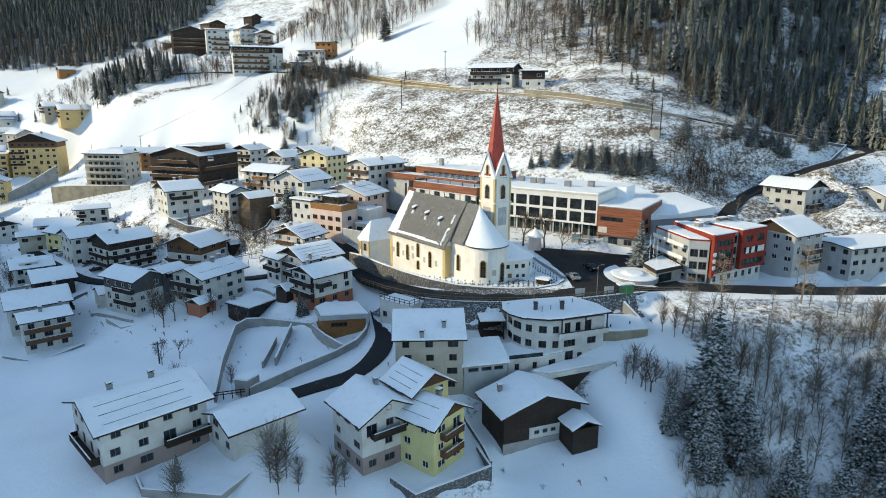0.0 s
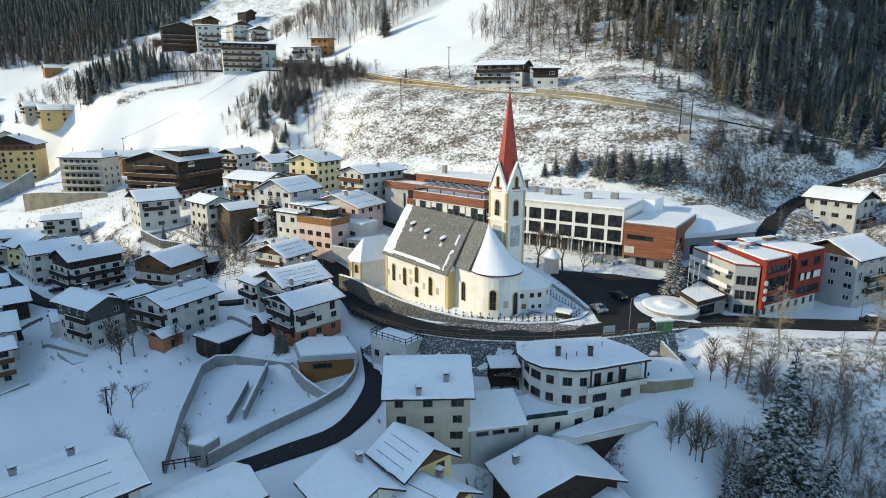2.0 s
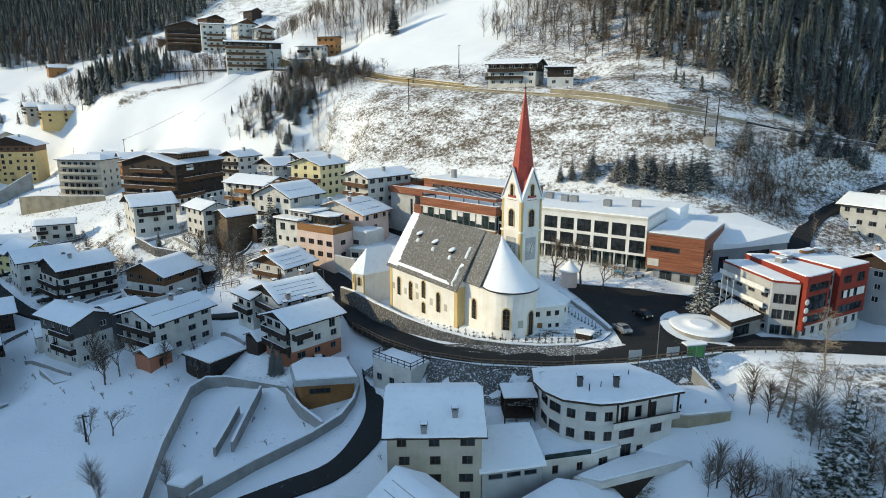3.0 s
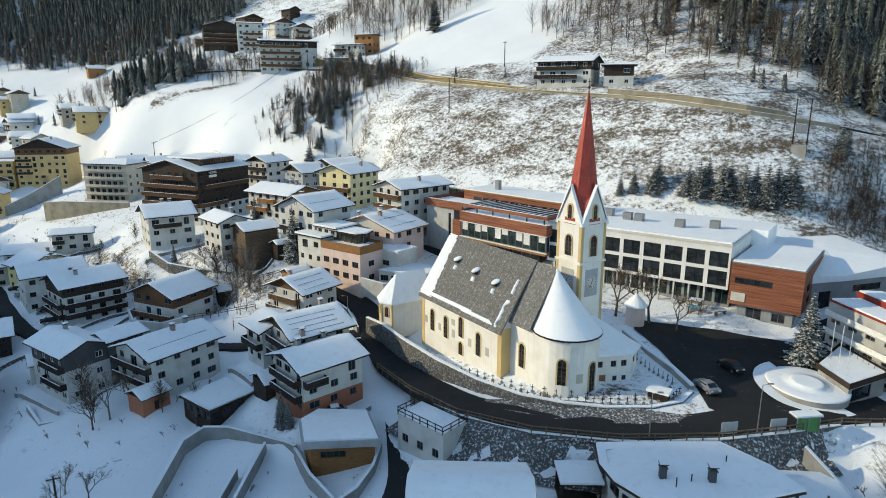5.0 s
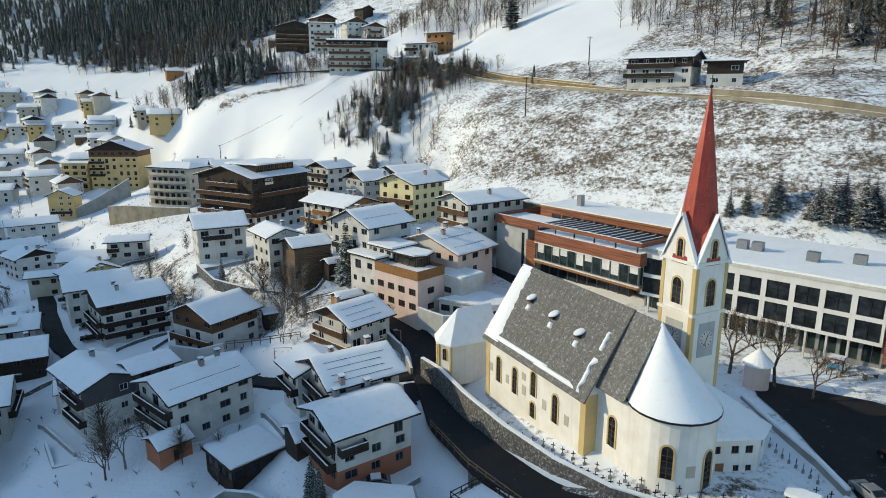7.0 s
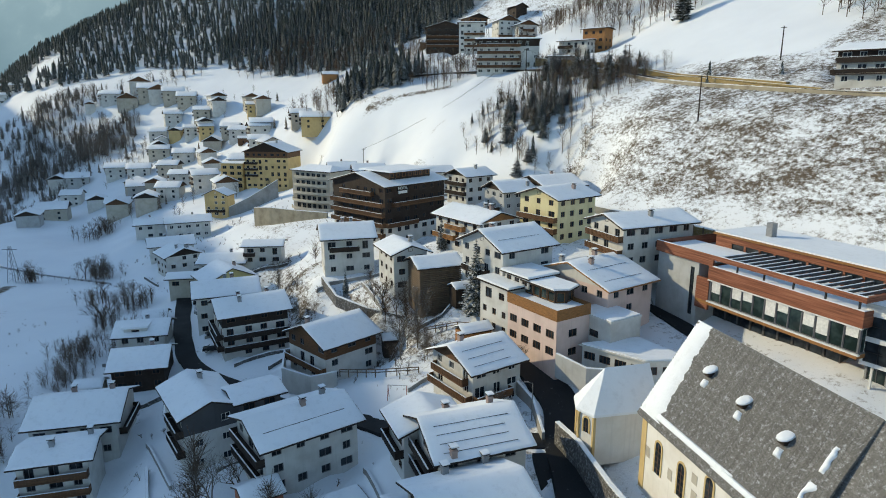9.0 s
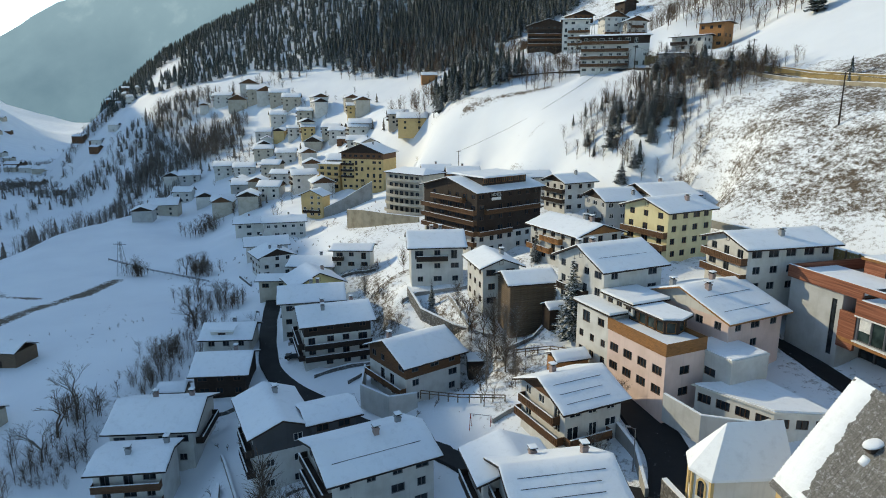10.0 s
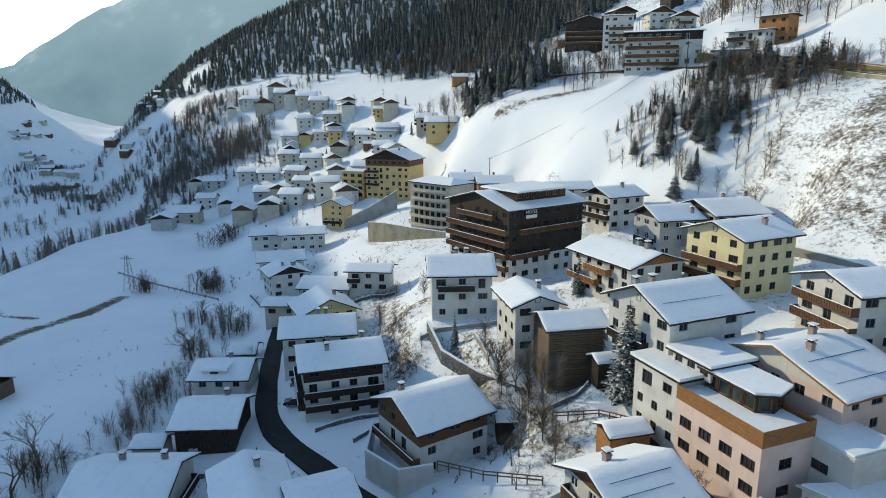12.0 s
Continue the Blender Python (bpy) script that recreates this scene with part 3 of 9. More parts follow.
road_line("road", "hillside road above the cleared slope", 4.5, (-165, 388, 56), (-135, 382, 57), (-98, 368, 57), (-55, 338, 55), (-28, 305, 50), (0, 276, 47), (28, 252, 45), (45, 237, 43.4), (61, 226.5, 40.8), (82, 226.3, 37.5), (103, 228.4, 33.4), (125, 231.7, 30), (139, 233.5, 27.3), (147, 230, 26.6), (149.5, 225, 25.8), (141, 221, 23.4), (127, 217.5, 20.3), (114, 213.9, 17), (99, 205, 13.2), (89, 194, 10.3), (83, 185, 7.8), (76, 175, 5.6), (68, 167, 4.0))
road_line("road", "dark sunken street between hotel and town hall", 3.6, (-20.5, 218.1, 6.6), (-15.6, 211.9, 6.1), (-10.3, 205.5, 5.6), (-5.7, 200.6, 5.2))
# the land drops away steeply on the outer side of the road below the church
for p, q in zip(ROADS[0][3], ROADS[0][3][1:]):
    if -10 < p.x < 44:
        n = Vector((q.y - p.y, p.x - q.x, 0)).normalized()
        level(p.x + n.x * 7.5, p.y + n.y * 7.5, p.z - 4.6, 5)
# open squares and yards
for x, y, z in ((36, 146, 2.2), (46, 150, 2.4), (38, 158, 3.0), (50, 158, 3.2), (60, 158, 2.8), (34, 170, 3.8), (46, 166, 3.9), (58, 172, 4.2), (66, 168, 3.8), (74, 170, 3.8), (28, 178, 4.6), (36, 176, 4.6), (20, 190, 5.4), (70, 182, 4.6), (76, 176, 4.4), (30, 150, 2.4)):
    level(x, y, z, 9)
for x, y in ((-13, 168), (-4, 164), (4, 158), (0, 150), (10, 150), (18, 150), (22, 150), (14, 143), (24, 144), (-18, 170), (8, 141.5), (0, 146), (-8, 157)):
    level(x, y, 1.5, 8)
for x, y, z in ((-46, 142, -8.9), (-40, 128, -9.3), (-40, 112, -9.6), (-36, 140, -8.8), (-30, 132, -8.6), (-24, 128, -8.4), (-32, 118, -9.2), (-20, 133, -7.6), (-24, 140, -7.0), (-20, 141, -6.8), (-50, 134, -10.4), (-46, 118, -10.6), (-62, 130, -12.5), (-75, 140, -15.0), (-70, 120, -14.5), (-60, 105, -13.0), (-85, 120, -18), (-60, 80, -13), (-37, 73, -13.5), (-20, 80, -13.5), (-45, 70, -14), (0, 84, -15.5), (15, 88, -16.5), (30, 92, -19), (-8, 107, -10.0), (8, 100, -13.2)):
    level(x, y, z, 12)
for x, y, z in ((12, 112, -9), (22, 110, -9.4), (34, 112, -9.2), (14, 122, -8.5), (26, 124, -8.0), (42, 118, -7.6), (40, 124, -5.5), (50, 128, -4.5), (64, 130, -5.0), (90, 132, -7), (60, 118, -13), (80, 118, -15), (50, 108, -19), (70, 104, -22), (100, 116, -18), (0, 128, -4.5), (10, 128, -5.0), (-6, 130, -5.0), (20, 128, -4.0), (30, 128.5, -3.0)):
    level(x, y, z, 12)
for x, y, z in ((-38, 82, -10.2), (-34, 85, -10.2), (-31.5, 81, -10.2), (-36, 87, -10.2), (0, 87.5, -13.4), (4, 91, -13.4), (3, 94.5, -13.4), (-3.5, 87, -13.4), (-0.5, 81.5, -17.5), (5, 85, -18), (11, 88, -18.2), (12, 95, -16.5), (-8, 82, -16.0)):
    level(x, y, z, 5)
# the town hall stands level with the square
for x, y, z in ((-22, 211, 6.4), (-17, 208.5, 6.2), (-11, 203, 6.0), (-4, 197, 5.8), (3, 190.5, 5.6), (9, 186, 5.4), (-16, 203, 6.0), (-8, 196, 5.6), (0, 189, 5.4), (8, 181, 5.2), (-14, 198, 5.6), (14, 186, 5.5), (-6, 203, 6.2), (4, 195, 6.0)):
    level(x, y, z, 6)
# foot of the cleared slope, behind the school
for x, y, z in ((-14, 236, 14.5), (-4, 226, 14), (10, 214, 13.5), (26, 203, 13), (44, 194, 12.5), (62, 190, 12.5), (78, 190, 11), (-30, 250, 15.5), (-46, 258, 16.5), (-16, 268, 37), (-25, 305, 49), (30, 262, 46), (70, 214, 34), (0, 262, 40), (40, 222, 30), (20, 232, 30), (-104, 308, 27), (-86, 345, 46)):
    level(x, y, z, 14)

# ---- ground: one sheet to the horizon ----
def graded(lo, hi, fine_lo, fine_hi, step, grow=1.13, cap=90.0):
    mid = list(np.arange(fine_lo, fine_hi + 0.01, step))
    right, left, d = [], [], step
    x = fine_hi
    while x < hi:
        d = min(d * grow, cap)
        x += d
        right.append(x)
    x, d = fine_lo, step
    while x > lo:
        d = min(d * grow, cap)
        x -= d
        left.append(x)
    return np.array(left[::-1] + mid + right)


def zone(value, lo, hi, soft):
    return np.clip((value - lo) / soft, 0, 1) * np.clip((hi - value) / soft, 0, 1)


def sq(x, y):
    return ALONG[0] * x + ALONG[1] * y, UPHILL[0] * x + UPHILL[1] * y


# ditches, hedges and trodden banks: line, half width, bareness
BRUSH_LINES = [
    ([(-196, 160), (-206, 176), (-216, 190), (-221, 207), (-231, 222)], 3.4, 1.25),
    ([(-289, 203), (-262, 192), (-238, 190), (-227, 195)], 2.0, 1.1),
    ([(-141, 156), (-146, 162), (-161, 174), (-173, 184), (-200, 203)], 0.9, 0.95),
    ([(-150, 196), (-162, 214), (-177, 226)], 7.0, 0.75),
    ([(-137, 178), (-148, 194)], 6.0, 0.8),
    ([(-123, 150), (-130, 166)], 6.0, 0.8),
    ([(-100, 232), (-110, 224), (-118, 216)], 6.0, 1.0),
    ([(-82, 214), (-78, 203), (-70, 196)], 6.0, 0.95),
    ([(-62, 190), (-56, 184)], 5.0, 0.7),
]
BRUSH_LINES += [
    ([(-149, 258), (-127, 240), (-107, 219), (-94, 209)], 5.0, 1.05),
    ([(-216, 307), (-187, 295), (-153, 272)], 4.0, 0.85),
    ([(-69, 202), (-62, 200), (-54, 194), (-63, 197)], 5.0, 0.95),
    ([(-129, 335), (-117, 329), (-108, 333), (-103, 343)], 0.8, 0.95),
    ([(-170, 363), (-149, 360), (-131, 361), (-122, 365)], 3.0, 1.1),
    ([(-71, 203), (-62, 199), (-54, 190)], 6.0, 0.85),
]
BRUSH_LINES += [
    ([(-12.5, 160.5), (-7.5, 154.5), (-2.3, 148.6), (1.6, 144.9), (5.8, 142.4), (9.8, 141.4), (15, 142), (19, 144.2)], 1.0, 1.0),
    ([(26, 171), (36, 172), (48, 168)], 3.5, 0.75),
    ([(-48, 186), (-40, 178)], 4.0, 0.7),
    ([(-96, 186), (-84, 183)], 3.0, 0.7),
    ([(-58, 160), (-48, 150)], 4.0, 0.6),
    ([(-140, 236), (-128, 230), (-112, 232)], 6.0, 0.75),
    ([(-120, 262), (-135, 275), (-120, 284)], 6.0, 0.8),
]


def build_ground():
    xs = graded(-4200, 1800, -260, 130, 2.0, 1.10, 60.0)
    ys = graded(-900, 3600, 70, 300, 2.0, 1.10, 60.0)
    gx, gy = np.meshgrid(xs, ys)
    z = ground_z(gx.ravel(), gy.ravel())
    co = np.stack([gx.ravel(), gy.ravel(), z], 1)
    nx, ny = len(xs), len(ys)
    i = np.arange(ny - 1)[:, None] * nx + np.arange(nx - 1)[None, :]
    faces = np.stack([i, i + 1, i + nx + 1, i + nx], -1).reshape(-1, 4)
    me = bpy.data.meshes.new("ground")
    me.from_pydata(co.tolist(), [], faces.tolist())
    s, q = sq(co[:, 0], co[:, 1])
    qb = q + bend(s)
    gz2 = z.reshape(ny, nx)
    steep = np.hypot(np.gradient(gz2, xs, axis=1), np.gradient(gz2, ys, axis=0)).ravel()
    scrub = 1.02 * zone(q, 197, 262, 4) * zone(s, -120, 205, 25) + 0.62 * zone(q, 203, 262, 6) * zone(s, 185, 245, 12)
    scrub = np.maximum(scrub, 0.9 * zone(co[:, 0], 44, 260, 6) * zone(co[:, 1], 40, 138, 4))
    scrub = np.maximum(scrub, 1.0 * np.clip((q - 345) / 30, 0, 1) * (s < 330))
    scrub = np.maximum(scrub, 1.0 * zone(q, 250, 900, 12) * zone(s, -500, 160, 12))
    scrub = np.maximum(scrub, 0.9 * np.clip((qb - 318) / 20, 0, 1) * (s > 322))
    scrub = np.maximum(scrub, 0.8 * zone(q, 208, 260, 8) * zone(s, 325, 400, 12))
    scrub = np.maximum(scrub, 0.85 * np.clip((steep - 0.42) / 0.4, 0, 1) * zone(q, 60, 215, 10) * zone(s, -20, 330, 20))
    scrub = np.maximum(scrub, 0.76 * zone(q, 118, 206, 8) * zone(s, 20, 300, 15))
    scrub = np.maximum(scrub, 0.62 * zone(q, 70, 124, 8) * zone(s, 60, 240, 15))
    for line, wide, much in BRUSH_LINES:
        d = np.full(len(s), 1e9)
        for (ax, ay), (bx, by) in zip(line, line[1:]):
            f = np.clip(((co[:, 0] - ax) * (bx - ax) + (co[:, 1] - ay) * (by - ay)) / ((bx - ax) ** 2 + (by - ay) ** 2), 0, 1)
            d = np.minimum(d, np.hypot(co[:, 0] - ax - f * (bx - ax), co[:, 1] - ay - f * (by - ay)))
        scrub = np.maximum(scrub, much * np.clip(1.5 - d / wide, 0, 1))
    at = me.attributes.new("scrub", "FLOAT", "POINT")
    at.data.foreach_set("value", scrub.astype(np.float32))
    me.polygons.foreach_set("use_smooth", [True] * len(me.polygons))
    me.materials.append(GROUND)
    return tagged(new("ground", me), "snow-covered alpine hillside with patches of dry scrub", "ground", kind="structure")


build_ground()


def build_roads():
    for name, label, width, line in ROADS:
        bm = B()
        rows = []
        for k, p in enumerate(line):
            q = line[min(k + 1, len(line) - 1)] - line[max(k - 1, 0)]
            n = Vector((-q.y, q.x, 0)).normalized()
            w = width * (1 + 0.05 * math.sin(k * 0.9))
            rows.append([bm.verts.new((p.x + n.x * w * o, p.y + n.y * w * o, p.z + h)) for o, h in ((-0.52, -0.5), (-0.5, 0.26), (-0.2, 0.32), (0.2, 0.32), (0.5, 0.26), (0.52, -0.5))])
        for a, b in zip(rows, rows[1:]):
            for j in range(5):
                bm.faces.new((a[j], a[j + 1], b[j + 1], b[j]))
        tagged(part(name, bm, ROAD), label, "road", kind="structure")


build_roads()

# ---- gabled houses ----
def panel(bm, m, width, z0, z1, holes=(), depth=0.2):
    """An upright wall face with real openings; x along the wall, y inwards."""
    xs = sorted({-width / 2, width / 2, *(v for h in holes for v in (h[0] - h[2] / 2, h[0] + h[2] / 2))})
    zs = sorted({z0, z1, *(v for h in holes for v in (h[1], h[1] + h[3]))})
    grid = {}

    def vert(x, y, z):
        key = (round(x, 4), y, round(z, 4))
        if key not in grid:
            grid[key] = bm.verts.new(m @ Vector((x, y, z)))
        return grid[key]

    for xa, xb in zip(xs, xs[1:]):
        for za, zb in zip(zs, zs[1:]):
            cx, cz = (xa + xb) / 2, (za + zb) / 2
            if not any(abs(cx - h[0]) < h[2] / 2 and h[1] < cz < h[1] + h[3] for h in holes):
                bm.faces.new((vert(xa, 0, za), vert(xb, 0, za), vert(xb, 0, zb), vert(xa, 0, zb)))
    for x, z, w, h in holes:
        c = ((x - w / 2, z), (x + w / 2, z), (x + w / 2, z + h), (x - w / 2, z + h))
        for (ax, az), (bx, bz) in zip(c, c[1:] + c[:1]):
            bm.faces.new([bm.verts.new(m @ Vector(v)) for v in ((ax, 0, az), (bx, 0, bz), (bx, depth, bz), (ax, depth, az))])


def lattice(bm, xs, zs, y0, y1, solid):
    """One connected plate of cells between the cuts xs and zs; solid(i, k) says which cells are filled."""
    grid = {}

    def vert(i, k, y):
        if (i, k, y) not in grid:
            grid[i, k, y] = bm.verts.new((xs[i], y, zs[k]))
        return grid[i, k, y]

    nx, nz = len(xs) - 1, len(zs) - 1
    full = {(i, k) for i in range(nx) for k in range(nz) if solid(i, k)}
    for i, k in full:
        for y, o in ((y0, 1), (y1, -1)):
            bm.faces.new([vert(*c, y) for c in ((i, k), (i + 1, k), (i + 1, k + 1), (i, k + 1))[::o]])
        for c, d, n in (((i, k), (i + 1, k), (i, k - 1)), ((i + 1, k), (i + 1, k + 1), (i + 1, k)), ((i + 1, k + 1), (i, k + 1), (i, k + 1)), ((i, k + 1), (i, k), (i - 1, k))):
            if n not in full:
                bm.faces.new((vert(*c, y0), vert(*c, y1), vert(*d, y1), vert(*d, y0)))


def window_frame(w, h, mull=1, bars=0):
    def build(bm):
        t = 0.09
        xs, zs = [-w / 2, -w / 2 + t], [0, t]
        for k in range(mull):
            x = -w / 2 + w * (k + 1) / (mull + 1)
            xs += [x - 0.04, x + 0.04]
        for k in range(bars):
            z = h * (k + 1) / (bars + 1)
            zs += [z - 0.04, z + 0.04]
        xs += [w / 2 - t, w / 2]
        zs += [h - t, h]
        lattice(bm, xs, zs, 0.07, 0.2, lambda i, k: i % 2 == 0 or k % 2 == 0)
    return shared(("window", w, h, mull, bars), build)


def pane_mesh(w, h):
    def build(bm):
        quad_box(bm, -w / 2 + 0.02, 0.15, 0.02, w / 2 - 0.02, 0.18, h - 0.02)
    return shared(("pane", w, h), build)


def own(me, mat):
    """The mesh's copy in another material."""
    key = (me.name, mat.name)
    if key not in MESHES:
        MESHES[key] = me.copy()
        MESHES[key].materials.clear()
        MESHES[key].materials.append(mat)
    return MESHES[key]


def add_window(parent, m, x, z, w, h, frame_mat=None, mull=1, glass=None, bars=0):
    w, h = round(w, 2), round(h, 2)
    ob = part("window", own(window_frame(w, h, mull, bars), frame_mat or FRAMEW), None, parent, m=m @ Matrix.Translation((x, 0, z)))
    part("pane", own(pane_mesh(w, h), glass or GLASS), None, ob)
    return ob


def roof_prism(bm, L, W, H, rise, thick):
    ring = [(-W / 2, H), (0, H + rise), (W / 2, H), (W / 2, H + thick), (0, H + rise + thick), (-W / 2, H + thick)]
    a = [bm.verts.new((-L / 2, y, z)) for y, z in ring]
    b = [bm.verts.new((L / 2, y, z)) for y, z in ring]
    for k in range(6):
        j = (k + 1) % 6
        bm.faces.new((a[k], a[j], b[j], b[k]))
    bm.faces.new((a[0], a[5], a[4], a[1]))
    bm.faces.new((a[1], a[4], a[3], a[2]))
    bm.faces.new((b[0], b[1], b[4], b[5]))
    bm.faces.new((b[1], b[2], b[3], b[4]))


def snow_sheet(bm, L, W, height, thick, seed, nx=14, ny=14):
    """A soft layer of snow over a roof whose surface is height(y)."""
    rows = []
    eu, ev = 0.16 / (L / 2), 0.16 / (W / 2)
    us = [-1, -1 + eu, *(((i + 0.5) / (nx - 3) * 2 - 1) * (1 - 2 * eu) for i in range(nx - 3)), 1 - eu, 1]
    vs = [-1, -1 + ev, *((j / (ny - 4) * 2 - 1) * (1 - 2 * ev) for j in range(ny - 3)), 1 - ev, 1]
    for u in us:
        row = []
        for v in vs:
            edge = 0.0 if abs(u) == 1 or abs(v) == 1 else 1.0
            x, y = u * (L / 2 - 0.06), v * (W / 2 - 0.04)
            wob = noise.noise(Vector((x * 0.35, y * 0.35, seed * 7.3)))
            if abs(u) == 1:
                x += u * 0.10 * noise.noise(Vector((y * 0.9, seed, 0)))
            if abs(v) == 1:
                y += v * 0.12 * noise.noise(Vector((x * 0.7, seed, 5)))
            row.append(bm.verts.new((x, y, height(y) + thick * (0.45 + 0.55 * edge) * (1 + 0.3 * wob))))
        rows.append(row)
    for a, b in zip(rows, rows[1:]):
        for j in range(ny):
            bm.faces.new((a[j], b[j], b[j + 1], a[j + 1]))
    rim = [r[0] for r in rows] + rows[-1][1:] + [r[-1] for r in rows[-2::-1]] + rows[0][-2:0:-1]
    low = [bm.verts.new((v.co.x, v.co.y, height(v.co.y) - 0.02)) for v in rim]
    for k in range(len(rim)):
        j = (k + 1) % len(rim)
        bm.faces.new((rim[k], low[k], low[j], rim[j]))


def rail_boards(bm, x0, x1, y, back, z, h, step=0.22):
    """A board railing round a balcony, its front boards set forward and back by turns."""
    n = max(2, int((x1 - x0) / step))
    d = (x1 - x0) / n
    line = [(x0, back)]
    for k in range(n):
        o = 0.03 if k % 2 else -0.03
        line += [(x0 + k * d, y + o), (x0 + (k + 1) * d, y + o)]
    line.append((x1, back))
    last = len(line) - 1
    inner = [(a + (0.06 if k < 2 else -0.06 if k > last - 2 else 0.0), b + (0.06 if 0 < k < last else 0.0)) for k, (a, b) in enumerate(line)]
    lo, hi, lo2, hi2 = ([bm.verts.new((a, b, zz)) for a, b in pts] for pts, zz in ((line, z + 0.06), (line, z + h), (inner, z + 0.06), (inner, z + h)))
    for k in range(last):
        bm.faces.new((lo[k], lo[k + 1], hi[k + 1], hi[k]))
        bm.faces.new((lo2[k + 1], lo2[k], hi2[k], hi2[k + 1]))
        bm.faces.new((hi[k], hi[k + 1], hi2[k + 1], hi2[k]))
    bm.faces.new((lo[0], hi[0], hi2[0], lo2[0]))
    bm.faces.new((lo[-1], lo2[-1], hi2[-1], hi[-1]))


def add_balcony(parent, m, x0, x1, z, mat, depth=1.25):
    bm = B()
    quad_box(bm, x0, -depth, z - 0.22, x1, 0.02, z)
    ob = part("balcony", bm, mat, parent, m=m)
    bm = B()
    rail_boards(bm, x0, x1, -depth + 0.04, -0.02, z, 1.0)
    part("railing", bm, mat, ob)
    bm = B()
    quad_box(bm, x0 + 0.02, -depth - 0.05, z + 1.003, x1 - 0.02, -depth + 0.13, z + 1.07)
    part("snow_cap", bm, ROOF_SNOW, ob, "strip of snow on the rail")
    return ob


def add_chimney(parent, x, y, z0, z1, mat=None):
    bm = B()
    r, c = 0.36, 0.44
    rings = [[bm.verts.new((x + sx * w, y + sy * w, z)) for sx, sy in ((-1, -1), (1, -1), (1, 1), (-1, 1))] for w, z in ((r, z0), (r, z1 - 0.3), (c, z1 - 0.28), (c, z1 - 0.14), (r, z1 - 0.12), (r, z1))]
    for a, b in zip(rings, rings[1:]):
        for k in range(4):
            bm.faces.new((a[k], a[(k + 1) % 4], b[(k + 1) % 4], b[k]))
    bm.faces.new(rings[-1])
    ob = part("chimney", bm, mat or (GREY if int(abs(x * 7 + y * 3)) % 3 else MAUVE), parent)
    bm = B()
    quad_box(bm, x - 0.22, y - 0.22, z1, x + 0.22, y + 0.22, z1 + 0.25)
    part("flue", bm, DMETAL, ob)
    bm = B()
    quad_box(bm, x - 0.5, y - 0.5, z1 + 0.25, x + 0.5, y + 0.5, z1 + 0.31)
    part("cowl", bm, DMETAL, ob)
    bm = B()
    quad_box(bm, x - 0.46, y - 0.46, z1 + 0.315, x + 0.46, y + 0.46, z1 + 0.47)
    part("snow_cap", bm, ROOF_SNOW, ob)


